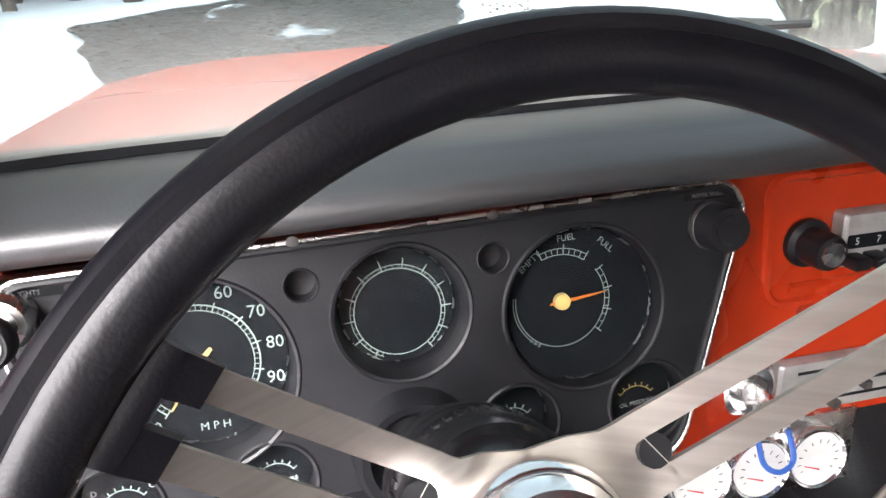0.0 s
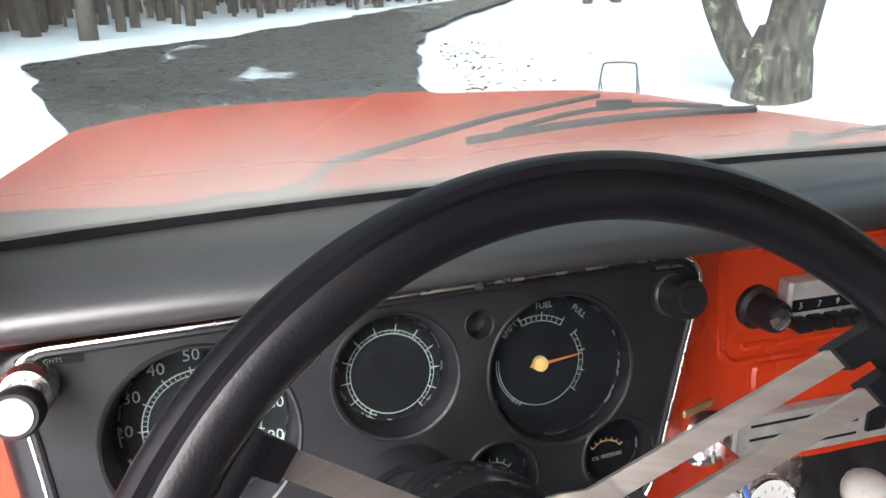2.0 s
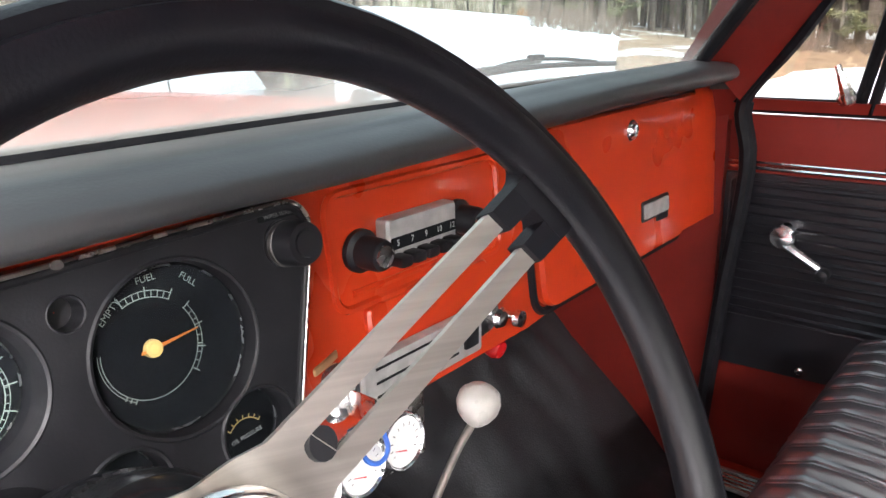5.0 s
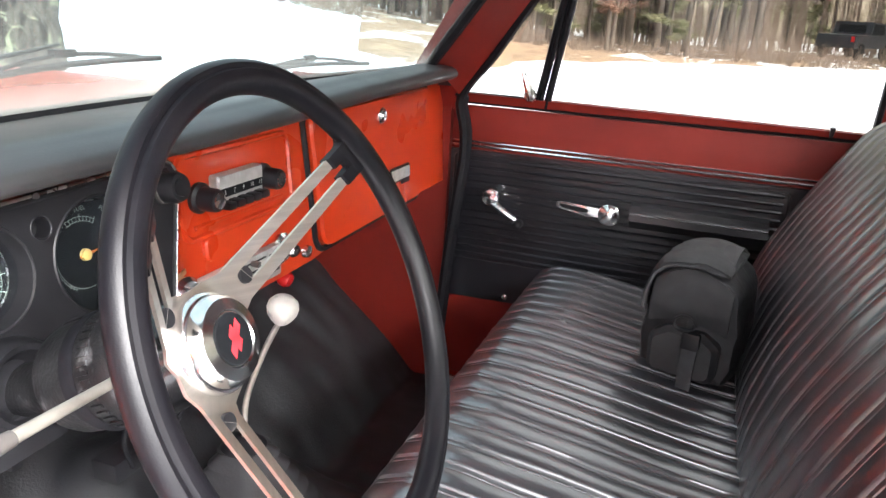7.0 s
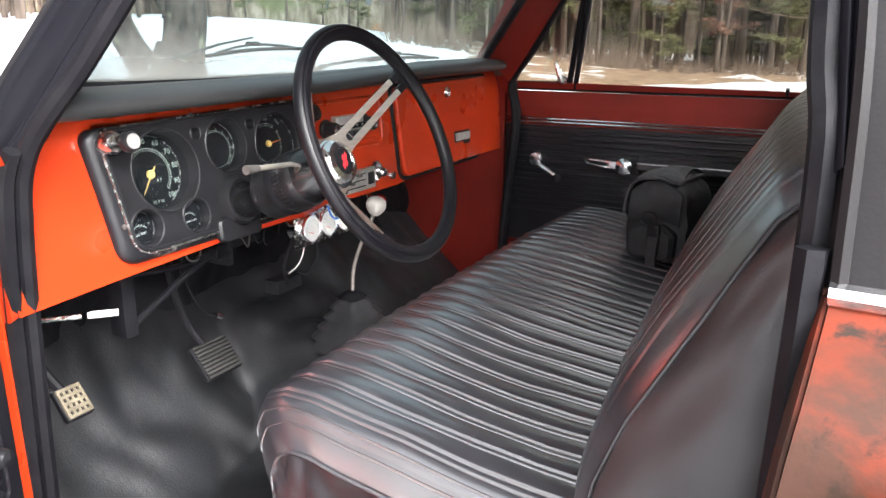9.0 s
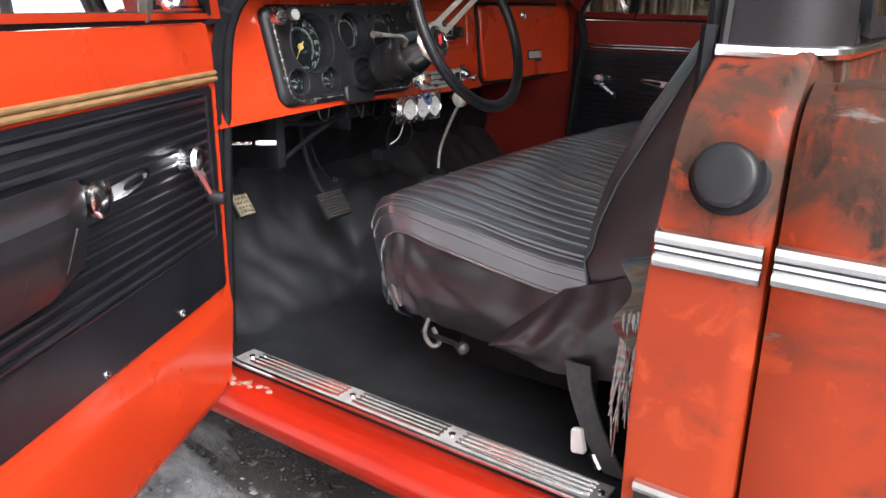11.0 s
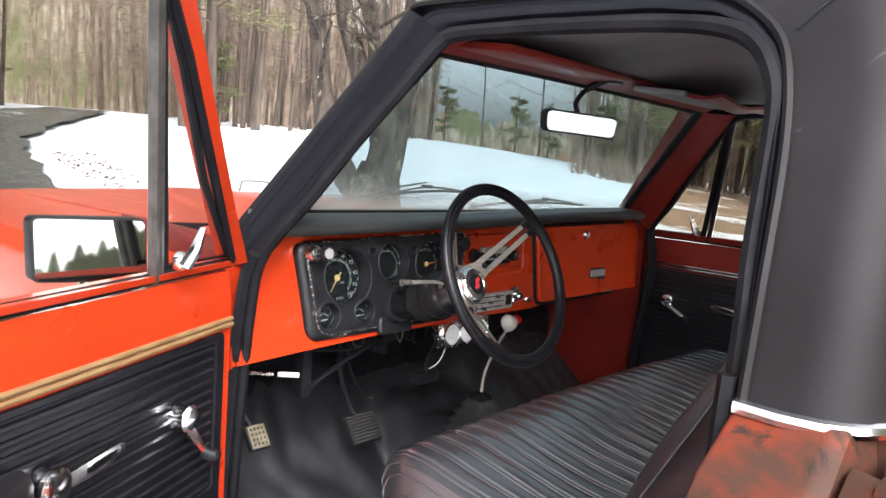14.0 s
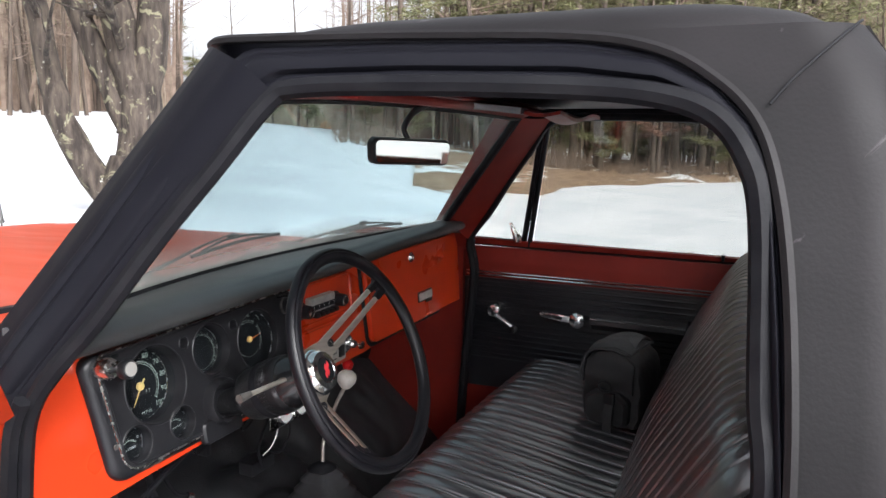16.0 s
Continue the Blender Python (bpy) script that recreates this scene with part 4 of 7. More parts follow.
        outer = [(p.x, p.y) for p in smooth_path([(-0.050, B, 0), (0.065, 1.37, 0), (0.205, 1.575, 0), (0.262, 1.635, 0), (0.36, 1.655, 0), (0.60, 1.660, 0), (0.80, 1.655, 0), (0.94, 1.62, 0), (1.015, 1.545, 0), (1.043, 1.42, 0), (1.050, B, 0)], 4)]
        inner = [(p.x, p.y) for p in smooth_path([(-0.010, B + 0.022, 0), (0.098, 1.37, 0), (0.228, 1.555, 0), (0.282, 1.603, 0), (0.37, 1.620, 0), (0.60, 1.623, 0), (0.79, 1.616, 0), (0.885, 1.578, 0), (0.940, 1.52, 0), (0.965, 1.42, 0), (0.970, B + 0.012, 0)], 4)]
        b0, b1, vc = (0.268, B), (0.362, 1.622), 0.002
    o2, n2 = outer, inner
    fr_m = paint if driver else shaded_red
    part("window_frame", ring_plate(o2, n2, lambda a, b, h: P(a, 0.008 + h, b), 0.036), fr_m, dr, "painted window frame" if driver else "")
    part("window_seal", tube([P(a, 0.012, b) for a, b in n2], 0.008, 6), rubber, dr)
    part("window_sill", tube([P(-0.01, 0.020, B + 0.004), P(0.45, 0.020, B + 0.002), P(1.0, 0.020, B + 0.002)], 0.010, 8), rubber, dr)
    part("division_bar", join(tube([P(b0[0], 0.016, b0[1]), P(b1[0], 0.016, b1[1])], 0.009, 8), tube([P(b0[0] - 0.018, 0.018, b0[1]), P(b1[0] - 0.016, 0.018, b1[1] - 0.01)], 0.007, 8)), worn_grey if driver else rubber, dr, "worn steel division bar" if driver else "")
    vent_rim = [(vc + 0.012, B + 0.020), (b0[0] - 0.022, B + 0.020), (b1[0] - 0.024, b1[1] - 0.020), (b1[0] - 0.036, b1[1] - 0.024), (b1[0] - (0.105 if driver else 0.140), b1[1] - (0.100 if driver else 0.080)), (vc + 0.108 if not driver else 0.150, 1.37 if not driver else 1.345)]
    part("vent_seal", tube([P(a, 0.018, b) for a, b in vent_rim], 0.0065, 6, closed=True), rubber, dr)
    vent_pane = part("vent_pane", plate(vent_rim, lambda a, b, h: P(a, 0.018 + h, b), 0.004), glass if driver else dimmed_glass, dr)
    vent_pane.visible_shadow = False
    lt = part("vent_latch", lathe([(0.016, 0.0), (0.015, 0.012), (0.009, 0.020), (0.001, 0.022)], P(b0[0] - 0.036, 0.006, B + 0.030), i2, 16), chrome if driver else dull_chrome, dr, "vent window latch")
    part("latch_lever", tube([P(b0[0] - 0.030, -0.012, B + 0.025), P(b0[0] - 0.036, -0.018, B + 0.050), P(b0[0] - 0.050, -0.012, B + 0.085)], [0.012, 0.010, 0.005], 8), chrome if driver else dull_chrome, lt)
    pane_out = [(b0[0] + 0.008, B - 0.01), (0.967, B - 0.01), (0.961, 1.42), (0.935, 1.515), (0.880, 1.572), (0.788, inner[7 if driver else 24][1] - 0.004), (0.60, b1[1] - 0.001), (b1[0] + 0.008, b1[1] - 0.003)]
    pane = part("window_pane", plate(pane_out, lambda a, b, h: P(a, 0.020 + h, b), 0.004), glass if driver else dimmed_glass, dr)
    pane.visible_shadow = False
    part("lock_pin", tube([P(0.889, 0.006, B), P(0.889, 0.006, B + 0.022)], [0.004, 0.006], 8), bezel_mat, dr)
    if driver:
        fx = lambda a, b, h: Vector((a, 0.012 - h - (a + 1.15) * 0.30 + (b - 1.21) * 0.13, b))
        sm = part("side_mirror", plate(rounded([(-1.238, 1.160), (-1.070, 1.160), (-1.070, 1.267), (-1.238, 1.267)], 0.012), fx, 0.03, 0.004), bezel_mat, dr, "rectangular black-backed side mirror outside the glass")
        part("mirror_face", plate(rounded([(-1.234, 1.164), (-1.074, 1.164), (-1.074, 1.263), (-1.234, 1.263)], 0.009), lambda a, b, h: fx(a, b, h + 0.0305), 0.002), mirror_mat, sm)
        part("mirror_bracket", tube([(-1.15, 0.04, 1.20), (-1.15, 0.02, 1.11), (-1.14, -0.05, 1.05)], 0.008, 8), dull_chrome, sm)
    return dr


make_door(-1, (-0.963, -0.022), (-0.891, -0.454), (0.454, -0.891), "driver_door", "orange driver's door standing open with black ribbed panel", True)
make_door(1, (0.963, 0.07), (0, -1), (-1, 0), "passenger_door", "closed passenger door with black ribbed panel, orange paint darkened for shade", False)



# ---- dashboard ----
dash = thing("dashboard", "orange steel dashboard with black padded top", "dashboard", (0, 0.1, 1.0))
# painted steel face: leans back under the instruments, upright by the glove box
def face_y(x, z):
    lean = lerp_table([(-0.90, 0.17), (-0.25, 0.17), (-0.12, 0.10), (0.9, 0.06)], x)
    base = lerp_table([(-0.90, 0.026), (-0.25, 0.026), (-0.12, 0.062), (0.30, 0.062), (0.9, 0.055)], x)
    return base - (1.21 - z) * lean


def face(u, v):
    x = -0.868 + 1.728 * u
    top, low = lerp_table([(-0.868, 1.232), (-0.2, 1.236), (0.3, 1.25), (0.86, 1.25)], x), lerp_table([(-0.868, 0.968), (-0.70, 0.976), (-0.47, 0.985), (-0.30, 0.985), (-0.10, 0.972), (0.20, 0.970), (0.34, 0.983), (0.72, 0.985), (0.86, 0.985)], x)
    z = low + (top - low) * v
    pv = (z - 1.010) / 0.986
    behind = 0.075 if -0.672 - 0.11 * pv < x < -0.245 + 0.28 * pv and 0.006 < pv < 0.200 else 0.0  # open behind the instruments
    return Vector((x, face_y(x, z) + behind, z))


part("dash_face", solid(face, 120, 36, (0, 0.012, 0)), paint, dash)
fold = lambda u, v: Vector((-0.868 + 1.728 * u, face(u, 0).y + 0.012 + 0.10 * v, face(u, 0).z - 0.010 * math.sin(min(1, v * 3) * math.pi / 2) + 0.0))
part("dash_fold", solid(fold, 60, 4, (0, 0, 0.004)), paint, dash)
part("driver_end_cap", plate(rounded([(-0.035, 0.960), (0.10, 0.960), (0.10, 1.235), (0.012, 1.235)], 0.012), lambda a, b, h: Vector((-0.878 + h, a + 0.02, b)), 0.012, 0.003), paint, dash)


def pad(u, v):
    x = -0.812 + 1.637 * u
    out = lerp_table([(-0.875, -0.050), (-0.2, -0.045), (0.2, -0.035), (0.70, -0.020), (0.83, -0.005)], x)
    front_y = 0.200 - 0.145 * min(1.3, (x / 0.665) ** 2)
    rise = lerp_table([(-0.875, 0.0), (-0.2, 0.004), (0.3, 0.020), (0.83, 0.022)], x)
    lift = lerp_table([(-0.60, 0.003), (-0.30, 0.006), (0.1, 0.0)], x)
    sec = smooth_path([Vector((0.055, 1.226 + rise + lift, 0)), Vector((0.0, 1.224 + rise + lift, 0)), Vector((out + 0.024, 1.222 + rise + lift, 0)), Vector((out + 0.006, 1.227 + rise + lift, 0)), Vector((out, 1.239 + rise + lift * 0.5, 0)), Vector((out + 0.007, 1.252 + rise, 0)), Vector((out + 0.028, 1.262 + rise * 0.8, 0)), Vector((out + 0.065, 1.267 + rise * 0.7, 0)), Vector((front_y, 1.250 + 0.016 * (x / 0.665) ** 2, 0))], 4)
    k = v * (len(sec) - 1)
    i = min(int(k), len(sec) - 2)
    q = sec[i].lerp(sec[i + 1], k - i)
    return Vector((x, q.x, q.y))


dpad = part("dash_pad", grid(pad, 60, 40), pad_vinyl, dash, "grained black vinyl dash pad")
for x0 in (-0.812, 0.825):
    part("pad_end", plate([(0.055, 1.224), (-0.03, 1.226), (-0.05, 1.245), (-0.03, 1.270), (0.05, 1.276), (0.05, 1.25)] if x0 < 0 else [(0.055, 1.224), (0.0, 1.226), (-0.005, 1.245), (0.02, 1.270), (0.05, 1.276)], lambda a, b, h, x0=x0: Vector((x0 + h - 0.003, a, b)), 0.006), pad_vinyl, dpad)

# pressed panels round the radio, and a blank plate below it
def face_plate(outline, depth, mat, owner, name, label="", inset=0.003, lift=0.0):
    return part(name, plate(outline, lambda a, b, h: Vector((a, face_y(a, b) - h - lift, b)), depth, inset), mat, owner, label)


def face_ring(x0, x1, z0, z1, r, thick, mat, owner, name, lift=0.001):
    pts = rounded([(x0, z0), (x1, z0), (x1, z1), (x0, z1)], r)
    return part(name, tube([Vector((a, face_y(a, b) - lift, b)) for a, b in pts], thick, 6, closed=True), mat, owner)


face_ring(-0.118, 0.150, 1.088, 1.200, 0.018, 0.0045, paint, dash, "radio_surround")
part("pressed_line", tube([Vector((a, face_y(a, 1.102) - 0.001, 1.102)) for a in (-0.095, 0.0, 0.12)], 0.004, 6), paint, dash)
face_plate(rounded([(-0.085, 1.052), (0.115, 1.052), (0.115, 1.086), (-0.085, 1.086)], 0.01), 0.008, paint, dash, "ashtray_door", "orange ashtray door")
face_plate(rounded([(-0.170, 1.050), (-0.125, 1.050), (-0.125, 1.058), (-0.170, 1.058)], 0.002), 0.002, gold_trim, dash, "heater_legend")

# glove box
gb = thing("glove_box_door", "orange glove box door with chrome lock and small emblem", "glove box", (0.46, 0.04, 1.0))
gl_out = rounded([(0.224, 0.986), (0.668, 0.988), (0.712, 1.030), (0.738, 1.226), (0.206, 1.220)], [0.03, 0.02, 0.02, 0.008, 0.02])
part("door_panel", plate(gl_out, lambda a, b, h: Vector((a, face_y(a, b) - h - 0.001, b)), 0.014, 0.005), paint, gb)
part("door_gap", tube([Vector((a, face_y(a, b) - 0.0015, b)) for a, b in rounded([(0.215, 0.980), (0.672, 0.982), (0.718, 1.027), (0.744, 1.230), (0.198, 1.224)], [0.03, 0.02, 0.02, 0.008, 0.02])], 0.006, 6, closed=True), rubber, gb)
part("lock", lathe([(0.0165, 0), (0.0165, 0.003), (0.0140, 0.006), (0.0105, 0.006), (0.009, 0.0095), (0.0085, 0.0065), (0.001, 0.0065)], (0.477, face_y(0.477, 1.191) - 0.015, 1.191), (0, -1, 0), 20), chrome, gb, "chrome push lock")
part("emblem_frame", plate(rounded([(0.507, 1.043), (0.607, 1.043), (0.607, 1.076), (0.507, 1.076)], 0.004), lambda a, b, h: Vector((a, face_y(a, b) - 0.0145 - h, b)), 0.003, 0.001), bezel_mat, gb, "dark emblem surround")
part("emblem", plate(rounded([(0.512, 1.048), (0.602, 1.048), (0.602, 1.071), (0.512, 1.071)], 0.003), lambda a, b, h: Vector((a, face_y(a, b) - 0.0165 - h, b)), 0.004, 0.001), satin_silver, gb, "bright rectangular emblem")
part("emblem_script", plate(rounded([(0.560, 1.035), (0.604, 1.035), (0.604, 1.045), (0.560, 1.045)], 0.003), lambda a, b, h: Vector((a, face_y(a, b) - 0.015 - h, b)), 0.003, 0.001), bezel_mat, gb)

# radio
radio = thing("radio", "old chrome-faced push-button radio", "radio", (0.02, 0.05, 1.14))
RY = face_y(0.02, 1.15)
part("radio_face", plate(rounded([(-0.054, 1.118), (0.054, 1.118), (0.054, 1.167), (-0.054, 1.167)], 0.004), lambda a, b, h: Vector((a, RY - h, b)), 0.016, 0.003), satin_silver, radio)
part("radio_dial", plate(rounded([(-0.050, 1.136), (0.050, 1.136), (0.050, 1.148), (-0.050, 1.148)], 0.002), lambda a, b, h: Vector((a, RY - 0.016 - h, b)), 0.0015), gauge_black, radio)
for k, w in enumerate(("5", "7", "9", "10", "12")):
    part("dial_mark", text_mesh(w, 0.009, lambda a, b, h, k=k: Vector((-0.042 + 0.0212 * k + a, RY - 0.0178 - h, 1.1425 + b))), white_paint, radio, smooth=False)
for k in range(5):
    part("push_button", box(-0.054 + 0.0206 * k, -0.037 + 0.0206 * k, RY - 0.034, RY - 0.014, 1.121, 1.132, 0.003), bezel_mat, radio)
for x in (-0.081, 0.070):
    kb = part("radio_knob", lathe([(0.0215, 0), (0.0215, 0.006), (0.0165, 0.009), (0.016, 0.030), (0.0145, 0.034), (0.011, 0.035)], (x, RY - 0.002, 1.142), (0, -1, 0), 28), bezel_mat, radio, "black radio knob")
    part("knob_cap", lathe([(0.011, 0.0345), (0.0105, 0.037), (0.001, 0.038)], (x, RY - 0.002, 1.142), (0, -1, 0), 20), dull_chrome, kb)

# heater control and the knobs by it
heater = thing("heater_control", "bright heater control plate with slider levers", "heater control", (0.0, 0.05, 1.0))
HY = face_y(0.0, 1.0)
part("control_plate", plate(rounded([(-0.108, 0.985), (0.086, 0.985), (0.086, 1.036), (-0.108, 1.036)], 0.004), lambda a, b, h: Vector((a, HY - h, b)), 0.012, 0.003), satin_silver, heater)
for k in range(3):
    z = 0.996 + 0.015 * k
    part("slot", box(-0.09, 0.04, HY - 0.0128, HY - 0.011, z - 0.0013, z + 0.0013), rubber, heater)
    part("lever", box(-0.06 + 0.03 * k, -0.052 + 0.03 * k, HY - 0.026, HY - 0.012, z - 0.004, z + 0.004, 0.0015), worn_grey, heater)
part("switch", box(0.050, 0.074, HY - 0.016, HY - 0.010, 0.996, 1.026, 0.002), bezel_mat, heater)
lighter = thing("lighter", "round chrome cigarette lighter", "lighter", (0.102, HY, 1.020))
part("ring", lathe([(0.026, 0), (0.026, 0.006), (0.021, 0.010), (0.016, 0.008)], (0.102, HY + 0.002, 1.020), (0, -1, 0), 28), chrome, lighter)
part("plug", lathe([(0.010, 0.004), (0.010, 0.022), (0.012, 0.026), (0.009, 0.032), (0.001, 0.033)], (0.102, HY + 0.002, 1.020), (0, -1, 0), 20), chrome, lighter)
pull = thing("pull_knob", "small chrome pull knob", "knob", (0.185, HY, 1.0))
part("knob", lathe([(0.009, 0), (0.006, 0.004), (0.006, 0.018), (0.011, 0.022), (0.010, 0.030), (0.001, 0.033)], (0.144, HY + 0.002, 1.006), (0, -1, 0), 20), chrome, pull)
ign = thing("ignition_lock", "round chrome ignition lock with keys", "ignition", (-0.165, HY, 1.02))
part("collar", lathe([(0.028, 0), (0.028, 0.008), (0.022, 0.014), (0.014, 0.012)], (-0.141, face_y(-0.141, 1.022) + 0.002, 1.022), (0, -1, 0.15), 28), chrome, ign)
part("barrel", lathe([(0.014, 0.006), (0.013, 0.020), (0.001, 0.021)], (-0.141, face_y(-0.141, 1.022) + 0.002, 1.022), (0, -1, 0.15), 20), dull_chrome, ign)
part("key", box(-0.1425, -0.1395, face_y(-0.141, 1.022) - 0.055, face_y(-0.141, 1.022) - 0.018, 1.006, 1.032, 0.001), dull_chrome, ign)
redk = thing("red_knob", "small red plastic knob under the dashboard", "knob", (0.219, 0.12, 0.92))
part("stem", tube([(0.219, 0.16, 0.930), (0.219, 0.112, 0.919)], 0.006, 8), dull_chrome, redk)
part("knob", lathe([(0.010, 0), (0.015, 0.006), (0.016, 0.016), (0.012, 0.024), (0.001, 0.026)], (0.219, 0.120, 0.920), (0, -0.97, -0.22), 20), red_plastic, redk)

# ---- instrument cluster ----
cl = thing("instrument_cluster", "black instrument panel with round gauges and a worn chrome edge", "instrument panel", (-0.46, 0, 1.01))
PO, PU, PV = Vector((0, -0.024, 1.010)), Vector((1, 0, 0)), Vector((0, 0.170, 1.0)).normalized()
PN = PU.cross(PV).normalized()


def on_panel(a, v, h):
    return Vector((a, 0, 0)) + PO + PV * v + PN * h


CORNERS = [(-0.676, -0.003), (-0.238, 0.000), (-0.173, 0.2125), (-0.702, 0.1985)]
CRAD = [0.035, 0.035, 0.022, 0.020]
edge = rounded(CORNERS, CRAD, 8)
HOLES = [("speedometer", -0.5865, 0.120, 0.0665), ("clock_gauge", -0.4445, 0.145, 0.0475), ("fuel_gauge", -0.3100, 0.1305, 0.0605), ("battery_gauge", -0.647, 0.037, 0.029), ("temperature_gauge", -0.544, 0.037, 0.028), ("ampere_gauge", -0.3655, 0.049, 0.029), ("oil_gauge", -0.2625, 0.050, 0.0305)]
fp = plate(edge, lambda a, b, h: on_panel(a, b, h - 0.030), 0.034, 0.004)
face_ob = part("panel_plate", fp, bezel_mat, cl, "matte black plastic panel")
# the wells are cut through the panel
SOCKETS = [("indicator", -0.511, 0.1735, 0.0112), ("indicator", -0.377, 0.1760, 0.0112)]
for nm, a, v, r in HOLES + SOCKETS:
    cut = part("cutter", lathe([(r, -0.08), (r, 0.03)], on_panel(a, v, 0), PN, 40), bezel_mat)
    md = face_ob.modifiers.new("well", "BOOLEAN")
    md.operation, md.object, md.solver = "DIFFERENCE", cut, "EXACT"
    bpy.context.view_layer.update()
    done = bpy.data.meshes.new_from_object(face_ob.evaluated_get(bpy.context.evaluated_depsgraph_get()))
    face_ob.modifiers.clear()
    face_ob.data = done
    bpy.data.objects.remove(cut)
face_ob.data.set_sharp_from_angle(angle=radians(30))
part("bright_edge", tube([on_panel(a, b, 0.0035) for a, b in edge], 0.0022, 8, closed=True), dull_chrome, cl, "worn chrome edging")
part("black_lip", tube([on_panel(-0.455 + (a + 0.455) * 0.985, 0.108 + (b - 0.108) * 0.962, 0.004) for a, b in edge], 0.003, 8, closed=True), bezel_mat, cl)


def arc_marks(a, v, r0, r1, t0, t1, count, h, width):
    bms = []
    for k in range(count):
        t = radians(t0 + (t1 - t0) * k / max(1, count - 1))
        c, s = math.cos(t), math.sin(t)
        bms.append(raw([on_panel(a + c * q - s * w, v + s * q + c * w, h) for q, w in ((r0, -width), (r1, -width), (r1, width), (r0, width))], [(0, 1, 2, 3)]))
    return join(*bms)


def arc_line(a, v, r, t0, t1, h, width):
    n = 40
    return grid(lambda u, w: on_panel(a + (r + (w - 0.5) * width) * math.cos(radians(t0 + (t1 - t0) * u)), v + (r + (w - 0.5) * width) * math.sin(radians(t0 + (t1 - t0) * u)), h), n, 1)


def gauge(nm, a, v, r, deep, foot):
    g = part(nm, lathe([(r + 0.0035, 0.0040), (r + 0.002, 0.0055), (r, 0.0045), (r * 0.985, 0.0), (r * (foot + 0.03), -deep * 0.9), (r * foot, -deep)], on_panel(a, v, 0), PN, 48, caps=False), bezel_mat, cl)
    part("dial", lathe([(r * (foot + 0.02), 0), (0.0005, 0.0001)], on_panel(a, v, -deep), PN, 40), gauge_black, g, "black gauge dial")
    part("trim_ring", lathe([(r * (foot + 0.012), -deep + 0.002), (r * foot, -deep + 0.0035), (r * (foot - 0.012), -deep + 0.0015)], on_panel(a, v, 0), PN, 48, caps=False), dull_chrome, g)
    lens = part("lens", lathe([(r * (0.5 + foot / 2) * 0.985, -deep * 0.45), (0.0005, -deep * 0.45 + 0.001)], on_panel(a, v, 0), PN, 32), dial_glass, g)
    lens.visible_shadow = False
    return g


DEEP = {"speedometer": 0.038, "clock_gauge": 0.024, "fuel_gauge": 0.010, "battery_gauge": 0.018, "temperature_gauge": 0.018, "ampere_gauge": 0.018, "oil_gauge": 0.018}
G = {}
for nm, a, v, r in HOLES:
    G[nm] = gauge(nm, a, v, r, DEEP[nm], {"fuel_gauge": 0.95, "clock_gauge": 0.89}.get(nm, 0.92))


def word(w, size, a, v, h, owner, turn=0.0, mat=white_paint):
    c, s = math.cos(radians(turn)), math.sin(radians(turn))
    part("lettering", text_mesh(w, size, lambda x, y, z: on_panel(a + x * c - y * s, v + x * s + y * c, h + z)), mat, owner, smooth=False)


# speedometer: numerals, scale, needle
a, v, d = -0.5885, 0.1175, -0.037
for k, w in enumerate(("0", "10", "20", "30", "40", "50", "60", "70", "80", "90", "100")):
    t = radians(233 - 28.0 * k)
    word(w, 0.0132, a + 0.0555 * math.cos(t), v + 0.0545 * math.sin(t), d, G["speedometer"], mat=green_white)
part("scale", join(arc_marks(a, v, 0.0392, 0.0432, 233, -41, 51, d + 0.0004, 0.00022), arc_marks(a, v, 0.0385, 0.0462, 233, -41, 11, d + 0.0005, 0.0005), arc_line(a, v, 0.0432, 233, -41, d + 0.0003, 0.0011), arc_line(a, v, 0.0392, 233, -41, d + 0.0003, 0.0006)), green_white, G["speedometer"], smooth=False)
word("M P H", 0.0085, a + 0.006, v - 0.0475, d, G["speedometer"], mat=green_white)
part("odometer", join(*[raw([on_panel(a - 0.018 + 0.0068 * k + x, v - 0.012 + y, d + 0.0006) for x, y in ((0, -0.0042), (0.0058, -0.0042), (0.0058, 0.0042), (0, 0.0042))], [(0, 1, 2, 3)]) for k in range(6)]), bezel_mat, G["speedometer"], smooth=False)
for k, w in ((4, "4"), (5, "7")):
    part("odometer_wheel", text_mesh(w, 0.0075, lambda x, y, z, k=k: on_panel(a - 0.0151 + 0.0068 * k + x, v - 0.012 + y, d + 0.0009 + z)), green_white, G["speedometer"], smooth=False)
part("needle_hub", lathe([(0.0075, 0.001), (0.007, 0.005), (0.001, 0.006)], on_panel(a, v, d), PN, 20), yellow, G["speedometer"])
part("needle", join(raw([on_panel(a + x, v + y, d + 0.004) for x, y in ((0.0015, -0.001), (-0.0215, -0.0315), (-0.0225, -0.0308), (-0.0015, 0.001))], [(0, 1, 2, 3)]), raw([on_panel(a + x, v + y, d + 0.004) for x, y in ((0.001, -0.002), (0.0115, 0.0105), (0.0095, 0.0125), (-0.002, 0.002))], [(0, 1, 2, 3)])), yellow, G["speedometer"], smooth=False)
# clock blank
a, v, d = -0.4440, 0.1395, -0.0235
part("scale", join(arc_marks(a, v, 0.0322, 0.0350, 245, -52, 36, d + 0.0004, 0.00022), arc_marks(a, v, 0.0318, 0.0400, 238, -52, 12, d + 0.0005, 0.0004), arc_line(a, v, 0.0350, 247, -54, d + 0.0003, 0.0005), arc_line(a, v, 0.0322, 0, 360, d + 0.0003, 0.0007)), green_white, G["clock_gauge"], smooth=False)
